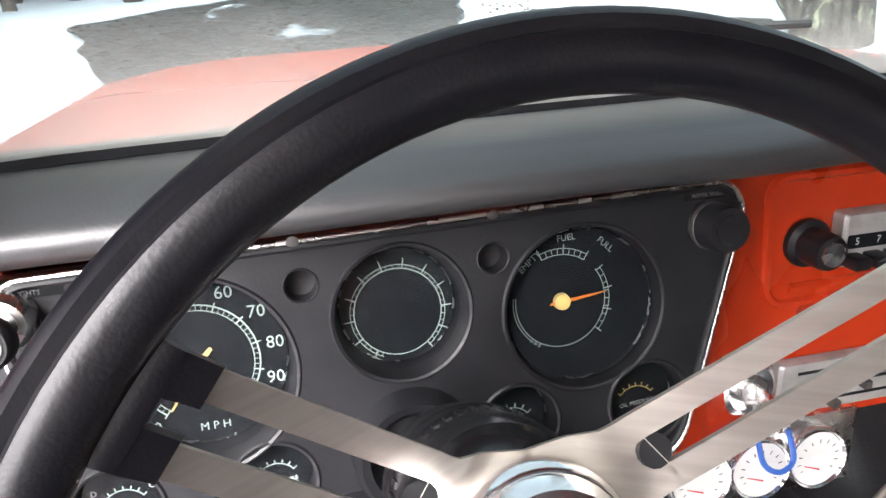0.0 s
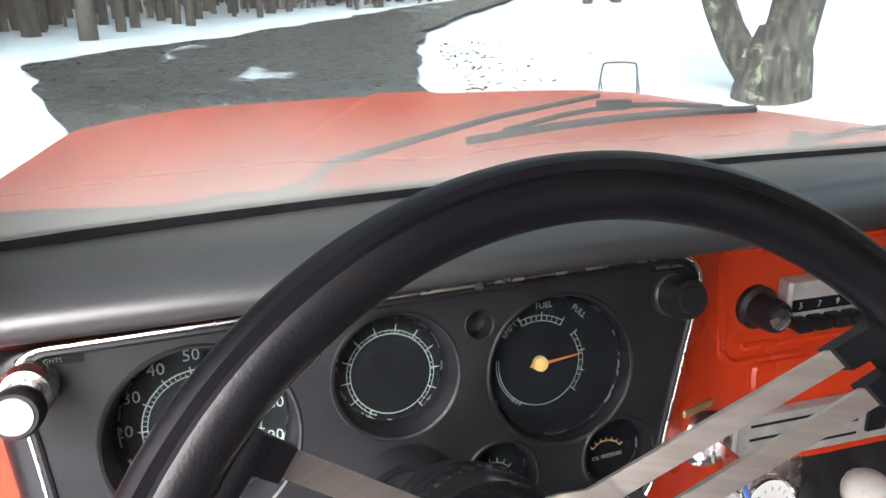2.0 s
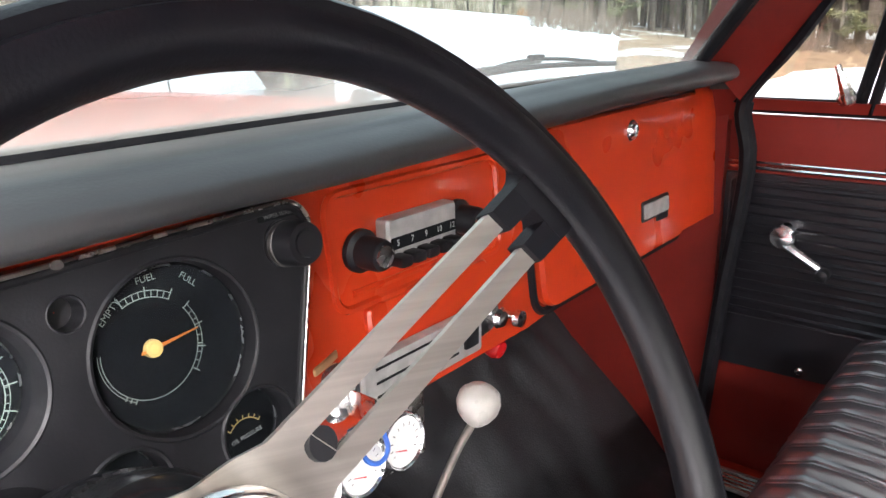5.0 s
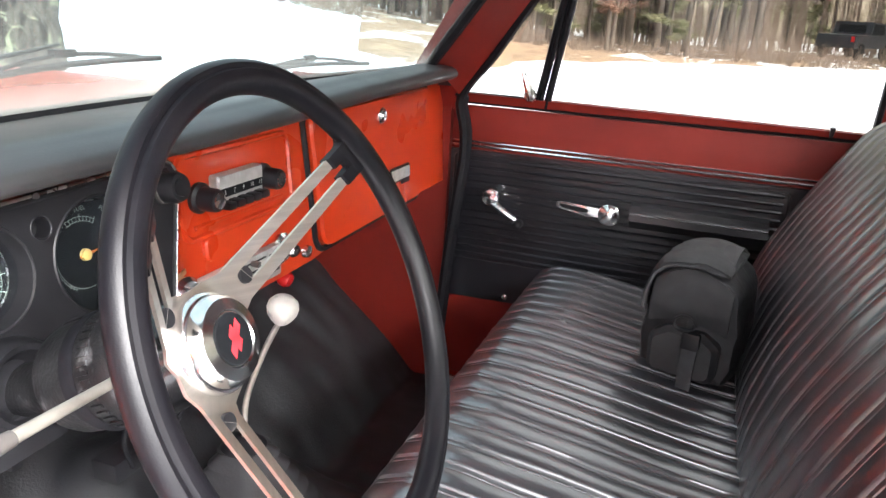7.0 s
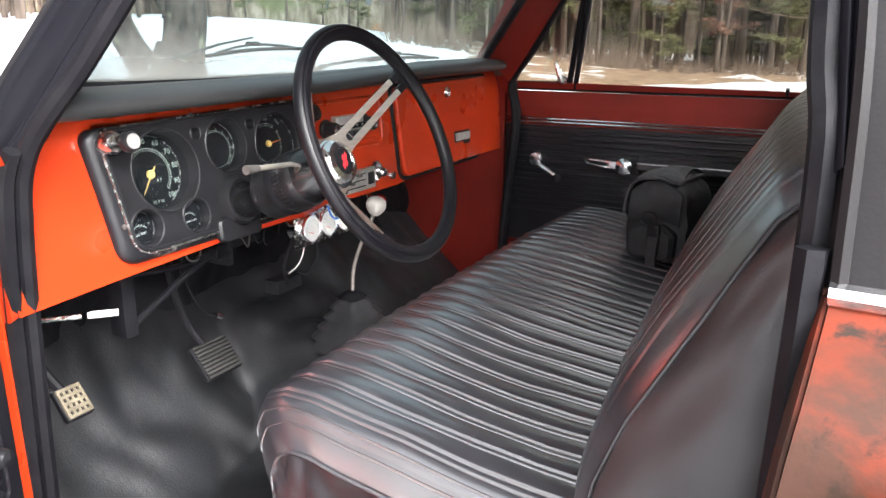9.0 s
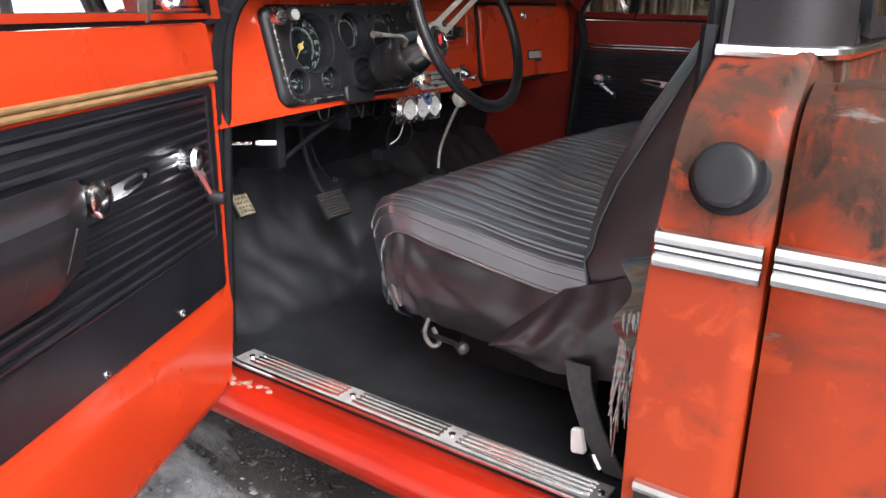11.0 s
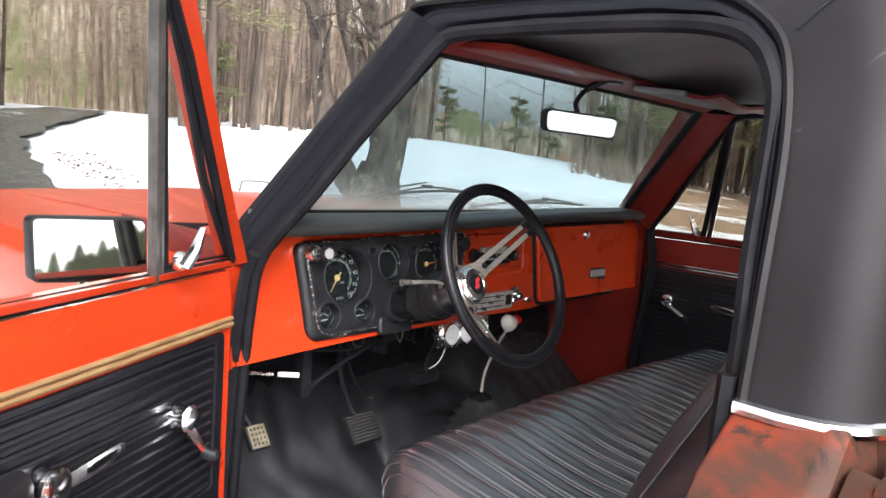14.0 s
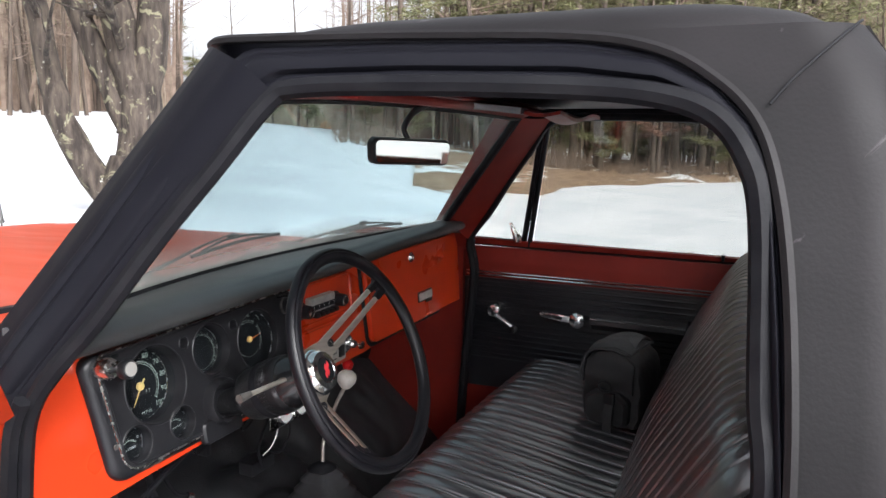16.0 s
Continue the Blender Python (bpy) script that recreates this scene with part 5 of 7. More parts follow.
# fuel
a, v, d = -0.3240, 0.1345, -0.0093
for w, x, y, turn in (("EMPTY", -0.0225, 0.0320, 40), ("FUEL", 0.0065, 0.0470, 2), ("FULL", 0.0370, 0.0385, -44)):
    word(w, 0.0068, a + x, v + y, d, G["fuel_gauge"], turn, green_white)
part("scale", join(arc_marks(a, v, 0.0349, 0.0395, 112, 56, 9, d + 0.0004, 0.0003), arc_marks(a, v, 0.0349, 0.0424, 112, 56, 3, d + 0.0004, 0.0004), arc_line(a, v, 0.0395, 113, 55, d + 0.0003, 0.0006), arc_line(a, v, 0.0349, 113, 55, d + 0.0003, 0.0006), arc_marks(a, v, 0.0349, 0.0386, 34, -42, 9, d + 0.0004, 0.0003), arc_marks(a, v, 0.0349, 0.0415, 34, -42, 4, d + 0.0004, 0.0004), arc_line(a, v, 0.0386, 34, -42, d + 0.0003, 0.0005), arc_line(a, v, 0.0351, 36, -190, d + 0.0003, 0.0006), arc_line(a, v, 0.0370, -120, -190, d + 0.0003, 0.0005), arc_marks(a, v, 0.0351, 0.0386, -120, -132, 3, d + 0.0004, 0.0004)), green_white, G["fuel_gauge"], smooth=False)
part("needle_hub", lathe([(0.0065, 0.001), (0.006, 0.005), (0.001, 0.006)], on_panel(a, v, d), PN, 20), yellow, G["fuel_gauge"])
part("needle", raw([on_panel(a + x, v + y, d + 0.004) for x, y in ((-0.010, -0.0018), (0.0, -0.0016), (0.0345, 0.0034), (0.0345, 0.0044), (0.0, 0.0014), (-0.009, 0.0002))], [(0, 1, 2, 3, 4, 5)]), needle_orange, G["fuel_gauge"], smooth=False)
# small gauges
for nm, w in (("battery_gauge", "BATTERY"), ("temperature_gauge", "TEMPERATURE"), ("oil_gauge", "OIL PRESSURE")):
    a, v = [(q[1], q[2]) for q in HOLES if q[0] == nm][0]
    word(w, 0.0058 if len(w) < 9 else 0.0046, a, v - 0.0095, -0.0175, G[nm], 4, white_paint)
    part("scale", join(arc_marks(a, v - 0.012, 0.0165, 0.0195, 140, 40, 7, -0.0172, 0.0005), arc_line(a, v - 0.012, 0.0165, 142, 38, -0.0172, 0.0009)), yellow if nm == "oil_gauge" else green_white, G[nm], smooth=False)
a, v = -0.3655, 0.049
part("scale", join(arc_marks(a, v - 0.012, 0.0165, 0.0205, 140, 40, 6, -0.0172, 0.0006), arc_line(a, v - 0.012, 0.0165, 142, 38, -0.0172, 0.0009)), green_white, G["ampere_gauge"], smooth=False)
word("D", 0.006, -0.666, 0.042, -0.0172, G["battery_gauge"], 0, white_paint)
word("C", 0.006, -0.628, 0.042, -0.0172, G["battery_gauge"], 0, white_paint)
# indicator holes, screws, name plates
for nm, a, v, r in SOCKETS:
    part("indicator_socket", lathe([(r + 0.0012, 0.0042), (r + 0.0004, 0.0050), (r - 0.0006, 0.0040), (r - 0.0008, -0.014), (r * 0.55, -0.0145), (0.0005, -0.0145)], on_panel(a, v, 0), PN, 28, caps=False), bezel_mat, cl, "empty indicator lamp socket")
for a, v in ((-0.513, 0.204), (-0.376, 0.206), (-0.690, 0.048)):
    part("panel_screw", lathe([(0.0045, 0.004), (0.004, 0.0065), (0.001, 0.007)], on_panel(a, v, 0), PN, 12), worn_grey, cl)
for w, a in (("WIPER-WASHER", -0.2075), ("LIGHTS", -0.676)):
    top = 0.2070 if a > -0.4 else 0.1945
    np_ = part("name_plate", plate([(a - 0.021, top - 0.0068), (a + 0.021, top - 0.0068), (a + 0.021, top), (a - 0.021, top)], lambda x, y, h: on_panel(x, y, 0.0035 + h), 0.0012), gauge_black, cl)
    part("lettering", text_mesh(w, 0.0046, lambda x, y, z, a=a, top=top: on_panel(a + x, top - 0.0037 + y, 0.0049 + z)), worn_lettering, np_, smooth=False)


def dash_knob(a, v, r, length, nm, label, mat, capmat):
    k = part(nm, lathe([(r * 1.05, 0.003), (r * 1.05, 0.006), (r * 0.55, 0.008), (r * 0.55, length * 0.35), (r, length * 0.4), (r, length * 0.85), (r * 0.88, length), (r * 0.6, length)], on_panel(a, v, 0), PN, 28), mat, cl, label)
    part("knob_cap", lathe([(r * 0.62, length - 0.0005), (r * 0.58, length + 0.002), (0.0005, length + 0.0025)], on_panel(a, v, 0), PN, 24), capmat, k)


part("knob_ferrule", lathe([(0.0185, 0.003), (0.0180, 0.010), (0.0150, 0.0125), (0.010, 0.013)], on_panel(-0.2085, 0.180, 0), PN, 28), worn_grey, cl, "worn ferrule")
dash_knob(-0.2095, 0.1805, 0.0178, 0.032, "wiper_knob", "black wiper knob", bezel_mat, bezel_mat)
# the light switch is pulled out: a bright ferrule on the panel, a stem and a bright-capped knob
part("switch_bezel", lathe([(0.017, 0.003), (0.0175, 0.020), (0.015, 0.026), (0.011, 0.027), (0.010, 0.021), (0.005, 0.021)], on_panel(-0.688, 0.1765, 0), PN, 28), dull_chrome, cl, "bright switch ferrule")
lk2 = part("light_knob", lathe([(0.005, 0.018), (0.005, 0.044), (0.0135, 0.046), (0.0155, 0.049), (0.0155, 0.060), (0.0135, 0.063)], on_panel(-0.6855, 0.174, 0), PN, 28), bezel_mat, cl, "black light switch knob, pulled out")
part("knob_cap", lathe([(0.0115, 0.0625), (0.0112, 0.0645), (0.0005, 0.065)], on_panel(-0.6855, 0.174, 0), PN, 24), satin_silver, lk2, "bright knob cap")
# the bezel's worn outer flank, which curls back to the painted steel
def flank(u, v):
    k = u * len(edge)
    i, f = int(k) % len(edge), k - int(k)
    a0, a1 = Vector(edge[i]), Vector(edge[(i + 1) % len(edge)])
    p = a0.lerp(a1, f)
    ou = Vector((-0.022 if p.x < -0.55 else 0.003, -0.013 if p.y < 0.09 else 0.002))
    ou = Vector((ou.x * min(1, max(0, (-0.60 - p.x) / 0.05)) if p.x < -0.45 else 0.003 * min(1, max(0, (p.x + 0.30) / 0.05)), ou.y * (min(1, (0.09 - p.y) / 0.05) if p.y < 0.09 else min(1, (p.y - 0.09) / 0.05))))
    w = math.sin(v * math.pi / 2)
    return on_panel(p.x + ou.x * w, p.y + ou.y * w, 0.0025 - 0.017 * (1 - math.cos(v * math.pi / 2)))


part("bezel_flank", grid(flank, 144, 6, close_u=True), worn_bezel, cl, "black bezel flank worn to bare metal")
# black shroud where the column passes under the panel
part("column_opening", lathe([(0.046, 0.004), (0.044, 0.016), (0.040, 0.024), (0.034, 0.022), (0.030, 0.010), (0.024, 0.004)], on_panel(-0.445, 0.045, 0), PN, 44, caps=False), bezel_mat, cl, "scuffed black column collar")
part("column_cover", plate(rounded([(-0.507, -0.022), (-0.400, -0.022), (-0.402, 0.020), (-0.505, 0.020)], 0.012), lambda a, b, h: on_panel(a, b, h), 0.012, 0.004), bezel_mat, cl, "scuffed black column cover")

# ---- steering column and wheel ----
WC = Vector((-0.4214, -0.3254, 1.1768))
WT, WYAW = 0.4118, 0.0299
WN = Vector((math.sin(WYAW) * math.cos(WT), -math.cos(WYAW) * math.cos(WT), math.sin(WT)))
WU = Vector((math.cos(WYAW), math.sin(WYAW), 0))
WV = WN.cross(WU)


def on_wheel(a, b, h):
    return WC + WU * a + WV * b + WN * h


col = thing("steering_column", "black steering column with turn signal lever", "steering column", (-0.405, 0, 1.0))
HUB = -0.1076
part("column_tube", lathe([(0.026, -0.60), (0.026, -0.185), (0.028, -0.175), (0.034, -0.165), (0.046, -0.158), (0.050, -0.145), (0.053, -0.075), (0.0525, -0.066), (0.050, -0.060)], WC + WN * HUB, WN, 40), column_black, col, "black painted column jacket")
part("column_collar", lathe([(0.0525, -0.118), (0.0535, -0.114), (0.0535, -0.106), (0.0525, -0.102)], WC + WN * HUB, WN, 40, caps=False), rubber, col)
for k in range(44):
    t = 2 * math.pi * k / 44
    part("knurl", moved(box(-0.0018, 0.0018, -0.001, 0.0012, -0.006, 0.006), Matrix.Translation(WC + WN * (HUB - 0.090) + (WU * math.cos(t) + WV * math.sin(t)) * 0.0528) @ Matrix((-(WU * math.sin(t)) + WV * math.cos(t), WU * math.cos(t) + WV * math.sin(t), WN)).transposed().to_4x4()), column_black, col, smooth=False)
part("adapter", lathe([(0.050, -0.062), (0.0485, -0.052), (0.044, -0.036), (0.037, -0.022), (0.034, -0.012)], WC + WN * HUB, WN, 36), gloss_black, col, "glossy black wheel adapter")
satin_lever = material("dull_nickel", [(0.34, 0.31, 0.27), (0.44, 0.41, 0.36)], 0.42, 0.7, scale=40, rough_var=0.08)
lv = part("signal_lever", tube([on_wheel(-0.035, 0.012, -0.165), on_wheel(-0.07, 0.014, -0.125), on_wheel(-0.11, 0.017, -0.106), on_wheel(-0.192, 0.021, -0.101)], [0.0042, 0.0038, 0.0038, 0.0044], 10), satin_lever, col, "bright turn signal lever")
part("lever_tip", tube([on_wheel(-0.190, 0.021, -0.101), on_wheel(-0.216, 0.022, -0.101)], [0.0052, 0.0070], 12), worn_grey, lv)

sw = thing("steering_wheel", "black-rimmed three-spoke steering wheel with slotted steel spokes", "steering wheel", WC + WN * HUB)
RIM, TUBE = 0.1869, 0.0133


def rim_pt(u, v):
    t, p = 2 * math.pi * u, 2 * math.pi * v
    groove = 0.0030 * math.exp(-((p - 1.15) / 0.14) ** 2) + 0.0022 * math.exp(-((p - 4.6) / 0.16) ** 2)
    rr = RIM + (TUBE - groove) * math.cos(p)
    return on_wheel(rr * math.cos(t), rr * math.sin(t), (TUBE * 0.86 - groove) * math.sin(p))


part("rim", grid(rim_pt, 120, 28, close_u=True, close_v=True), wheel_mat, sw, "thick black grooved rim")
for t in (37.5, 142.5, 238):
    c, s_ = math.cos(radians(t)), math.sin(radians(t))

    def sp(r, w, h, c=c, s_=s_):
        dish = HUB * (1 - min(1, max(0, (r - 0.045) / 0.125)))
        return on_wheel(c * r - s_ * w, s_ * r + c * w, dish + h - 0.006)

    for side in (-1, 1):
        part("spoke_bar", solid(lambda u, v, sp=sp, side=side: sp(0.064 + 0.113 * u, side * (0.0062 + 0.0016 * (1 - u) + (0.0098 + 0.0030 * (1 - u)) * v), 0.0), 10, 2, WN * 0.0035), steel, sw, "brushed steel spoke bar")
    part("spoke_root", solid(lambda u, v, sp=sp: sp(0.025 + 0.041 * u, (v - 0.5) * (0.078 - 0.037 * min(1, u * 1.3)), 0.0), 8, 6, WN * 0.0035), steel, sw, "brushed steel spoke root")
    part("slot_end", lathe([(0.0078, 0.0), (0.0078, 0.0036)], sp(0.0655, 0, 0), WN, 14), bezel_mat, sw)
    # black sleeve in which the spoke meets the rim
    part("spoke_sleeve", join(*[solid(lambda u, v, sp=sp, side=side: sp(0.156 + 0.020 * u, side * (0.0048 - 0.001 * u + (0.0128 + 0.001 * u) * v), -0.003), 6, 3, WN * 0.0095) for side in (-1, 1)], solid(lambda u, v, sp=sp: sp(0.166 + 0.017 * u, (v - 0.5) * (0.035 + 0.016 * u ** 3), -0.0032), 6, 6, WN * 0.010)), wheel_mat, sw, "black moulded spoke end")
part("hub_cup", lathe([(0.0430, -0.010), (0.0430, 0.003), (0.0405, 0.007), (0.0385, 0.008)], WC + WN * HUB, WN, 40), chrome, sw, "polished hub")
hc = part("horn_cap", lathe([(0.0390, 0.006), (0.0382, 0.013), (0.034, 0.019), (0.0245, 0.021), (0.0228, 0.0195), (0.0005, 0.0195)], WC + WN * HUB, WN, 40), chrome, sw, "polished horn cap")
part("cap_disc", lathe([(0.0222, 0.0198), (0.0214, 0.0212), (0.0005, 0.0214)], WC + WN * HUB, WN, 32), gauge_black, hc)
part("cap_mark", join(*[raw([on_wheel(x * 0.62 - y * 0.5, x * 0.75 + y * 0.8, HUB + 0.0222) for x, y in q], [(0, 1, 2, 3)]) for q in (((-0.016, -0.004), (0.014, -0.004), (0.016, 0.004), (-0.014, 0.004)), ((-0.007, -0.009), (0.004, -0.009), (0.007, 0.009), (-0.004, 0.009)))]), red_mark, hc, "plain red emblem", smooth=False)



# ---- outdoors ----
def ground_z(x, y):
    """Level round the truck and to its right, a bank that rises ahead and to the left."""
    r = math.hypot(x, y)
    a = math.degrees(math.atan2(y, x))
    f = min(1, max(0, (a - 5) / 45)) if a < 150 else 0.4
    f = f * f * (3 - 2 * f)
    return f * lerp_table([(2.5, 0.0), (7.0, 0.74), (12.0, 1.02), (40.0, 2.55), (90.0, 3.05), (1500.0, 17.0)], r)


def ground_point(u, v):
    a = 2 * math.pi * u
    r = 1.2 * (math.exp(6.2 * v) - 1) if v < 0.999 else 1500.0
    x, y = r * math.cos(a), r * math.sin(a)
    return Vector((x, y, ground_z(x, y) - 0.02 + (0.05 * noise.noise(Vector((x * 0.35, y * 0.35, 1.0))) if r > 6 else 0)))


tagged(part("ground", grid(ground_point, 96, 90, close_u=True), snow), "snow-covered ground", "snow", kind="structure")
RIGHT = [(1.55, -14), (1.6, -4), (1.7, 0), (1.35, 5), (1.42, 6.8), (2.1, 10), (3.4, 14.1), (5.2, 18), (7.5, 22.5), (13, 33)]
LEFT = [(-2.2, -14), (-1.9, -4), (-1.36, 0), (-1.5, 5), (-2.4, 8.0), (-3.0, 10.2), (-1.4, 12.6), (1.2, 16.6), (5.0, 24), (10.5, 33)]


def road_point(u, v):
    k = u * (len(RIGHT) - 1)
    i = min(int(k), len(RIGHT) - 2)
    a, b = Vector(LEFT[i]).lerp(Vector(LEFT[i + 1]), k - i), Vector(RIGHT[i]).lerp(Vector(RIGHT[i + 1]), k - i)
    w = 0.3 * noise.noise(Vector((a.x * 0.9, a.y * 0.9, 5))) * min(1, max(0.25, (a.y - 2) / 6))
    w2 = 0.22 * noise.noise(Vector((b.x * 0.9, b.y * 0.9, 9))) * min(1, max(0.25, (b.y - 2) / 6))
    p = a.lerp(b, v) + Vector((w * (1 - v) + w2 * v, 0))
    return Vector((p.x, p.y, ground_z(p.x, p.y) + 0.035 + 0.05 * min(1, max(0, (p.length - 6) / 10))))


tagged(part("road", grid(road_point, 160, 16), asphalt), "wet dark asphalt lane with slush streaks", "road", kind="structure")


# ---- trees ----
def branch(bms, start, way, length, radius, depth, rnd, spread=0.6, upward=0.25, tip=0.35):
    """One limb with its side limbs, tapering, gently crooked."""
    pts, rad = [Vector(start)], [radius]
    d = Vector(way).normalized()
    n = 4 if depth else 2
    for k in range(n):
        d = (d + Vector((rnd.uniform(-1, 1), rnd.uniform(-1, 1), rnd.uniform(-0.6, 1) * upward * 2)) * 0.16).normalized()
        pts.append(pts[-1] + d * length / n)
        rad.append(radius * (1 - (1 - tip) * (k + 1) / n))
    bms.append(tube(pts, rad, 10 if radius > 0.08 else (6 if radius > 0.02 else (4 if depth else 3)), caps=False))
    if depth:
        for k in range(rnd.randint(3, 5)):
            i = rnd.randint(1, n)
            side = Vector((rnd.uniform(-1, 1), rnd.uniform(-1, 1), rnd.uniform(-0.1, 0.7))).normalized()
            branch(bms, pts[i], (d + side * (1 + spread)).normalized(), length * rnd.uniform(0.35, 0.6), rad[i] * 0.5, depth - 1, rnd, spread, upward, 0.25)


def bare_tree(name, height, radius, seed, mat, limbs, label, start=0.35):
    rnd = random.Random(seed)
    t = thing(name, label, "tree", (0, 0, 0))
    pts = [Vector((0, 0, -0.3))]
    lean = Vector((rnd.uniform(-0.06, 0.06), rnd.uniform(-0.06, 0.06), 1))
    for k in range(8):
        pts.append(pts[-1] + Vector((lean.x + rnd.uniform(-0.03, 0.03), lean.y + rnd.uniform(-0.03, 0.03), 1)) * (height + 0.3) / 8)
    part("trunk", tube(pts, [radius * (1.25 if k == 0 else 1 - 0.10 * k) for k in range(9)], 12), mat, t)
    bms = []
    for k in range(limbs):
        h = start + (0.95 - start) * k / max(1, limbs - 1)
        p = pts[min(8, int(h * 8))].lerp(pts[min(8, int(h * 8) + 1)], h * 8 - int(h * 8))
        a = rnd.uniform(0, 6.283)
        branch(bms, p, (math.cos(a), math.sin(a), rnd.uniform(0.05, 0.8)), height * rnd.uniform(0.14, 0.26) * (1.2 - 0.6 * h), radius * 0.30 * (1.15 - 0.7 * h), 2, rnd)
    tagged(part("branchwork", join(*bms), twigs if mat is far_bark else mat, t), kind="stuff")
    return t


def pine_tree(name, height, radius, seed, crown_from, label, leaf=needles):
    rnd = random.Random(seed)
    t = thing(name, label, "tree", (0, 0, 0))
    part("trunk", tube([(0, 0, -0.3), (0.05, 0, height * 0.5), (0.0, 0.08, height)], [radius * 1.15, radius * 0.75, radius * 0.12], 10), far_bark, t)
    vs, fs, limb = [], [], []
    for k in range(int(height * 5)):
        h = crown_from + (0.99 - crown_from) * rnd.random()
        a = rnd.uniform(0, 6.283)
        reach = max(0.06, 1.03 - h) ** 0.62 * height * 0.26 * rnd.uniform(0.5, 1.15)
        base = Vector((0, 0, h * height))
        end = base + Vector((math.cos(a) * reach, math.sin(a) * reach, reach * rnd.uniform(-0.05, 0.30)))
        limb.append(tube([base, end], [0.03, 0.008], 4, caps=False))
        for q in range(84):
            f = rnd.uniform(0.25, 1.05)
            c = base.lerp(end, f) + Vector((rnd.gauss(0, 0.16), rnd.gauss(0, 0.16), rnd.gauss(0, 0.08))) * (0.5 + reach * 0.35)
            s1 = rnd.uniform(0.10, 0.24)
            d1 = Vector((rnd.uniform(-1, 1), rnd.uniform(-1, 1), rnd.uniform(-0.4, 0.5))).normalized() * s1
            d2 = d1.cross(Vector((rnd.uniform(-1, 1), rnd.uniform(-1, 1), rnd.uniform(-1, 1)))).normalized() * s1 * 0.11
            i = len(vs)
            vs += [c - d1, c + d2, c + d1, c - d2]
            fs.append((i, i + 1, i + 2, i + 3))
    crown = part("crown", raw(vs, fs), leaf, t, smooth=False)
    tagged(part("limbwork", join(*limb), far_bark, t), kind="stuff")
    return t


def stand(t, x, y, turn=0.0, scale=1.0):
    t.matrix_basis = Matrix.Translation((x, y, ground_z(x, y))) @ Matrix.Rotation(turn, 4, "Z") @ Matrix.Diagonal((scale, scale, scale, 1))
    return t


# the many-stemmed maple beside the lane
maple = thing("maple_tree", "grey lichen-covered maple with several stems from one base", "tree", (0, 0, 0))
rnd = random.Random(11)
across = Vector((0.74, -0.67, 0))  # along the row of stems
part("base", tube([(0.03, -0.02, -0.5), (0.04, -0.03, 0.05), (0.06, -0.05, 0.35), (0.07, -0.06, 0.6)], [0.42, 0.34, 0.29, 0.20], 16), bark, maple)
stems = [([(-0.06, 0.0, 0), (-0.36, 0.58, 0.03), (-0.55, 1.04, 0.05), (-0.63, 1.5, 0.08), (-0.71, 2.15, 0.1), (-0.81, 2.8, 0.12), (-1.1, 4.5, 0.2), (-1.4, 6.5, 0.2), (-1.6, 9.0, 0.2)], 0.145), ([(0.08, 0.0, 0), (0.17, 0.65, 0), (0.20, 1.17, 0), (0.10, 1.6, 0), (0.03, 1.95, 0), (-0.13, 2.8, -0.05), (-0.3, 4.5, -0.1), (-0.4, 7.0, -0.2), (-0.4, 9.5, -0.2)], 0.225), ([(0.12, 0.85, 0.02), (0.02, 1.1, 0.05), (-0.23, 1.75, 0.08), (-0.42, 2.4, 0.1), (-0.52, 2.8, 0.1), (-0.8, 4.5, 0.1), (-1.0, 6.5, 0.0)], 0.135), ([(0.18, 0.9, 0), (0.26, 1.3, -0.03), (0.39, 2.15, -0.06), (0.46, 2.8, -0.1), (0.7, 4.5, -0.15), (0.95, 7.0, -0.2), (1.1, 9.2, -0.2)], 0.185)]
twig_bms = []
for line, r in stems:
    pts = smooth_path([across * p + Vector((0.645, 0.76, 0)) * q + Vector((0, 0, z)) for p, z, q in line], 3)
    pts = [p + Vector((rnd.uniform(-0.02, 0.02), rnd.uniform(-0.02, 0.02), 0)) for p in pts]
    m = len(pts)
    part("stem", tube(pts, [r * (1.08 - 0.75 * k / m) * rnd.uniform(0.96, 1.05) for k in range(m)], 14), bark, maple, "lichen-spotted stem")
    for k in range(m // 3, m):
        if k % 2:
            a = rnd.uniform(0, 6.283)
            branch(twig_bms, pts[k], (math.cos(a), math.sin(a), rnd.uniform(0.1, 0.9)), rnd.uniform(0.9, 2.2), r * 0.22, 2, rnd)
tagged(part("branchwork", join(*twig_bms), bark, maple), kind="stuff")
stand(maple, 4.2, 5.3)

protos = [bare_tree("bare_tree", 13, 0.12, 21, far_bark, 16, "slender bare grey-brown woodland tree", 0.3), bare_tree("bare_tree", 15, 0.095, 22, far_bark, 18, "slender bare grey-brown woodland tree", 0.35), bare_tree("bare_tree", 11, 0.075, 23, far_bark, 18, "slender bare grey-brown woodland tree", 0.2), bare_tree("bare_tree", 14, 0.155, 24, far_bark, 14, "slender bare grey-brown woodland tree", 0.45)]
pines = [pine_tree("pine_tree", 16.5, 0.16, 31, 0.22, "tall green pine with dark trunk"), pine_tree("pine_tree", 13, 0.15, 32, 0.15, "tall green pine with dark trunk"), pine_tree("pine_tree", 4, 0.06, 33, 0.08, "small young green pine")]
oak = pine_tree("brown_leaved_tree", 7, 0.12, 34, 0.25, "young tree that keeps its dry red-brown leaves", brown_leaves)
for p in protos + pines + [oak]:
    p["group"] = "woods"
rnd = random.Random(7)


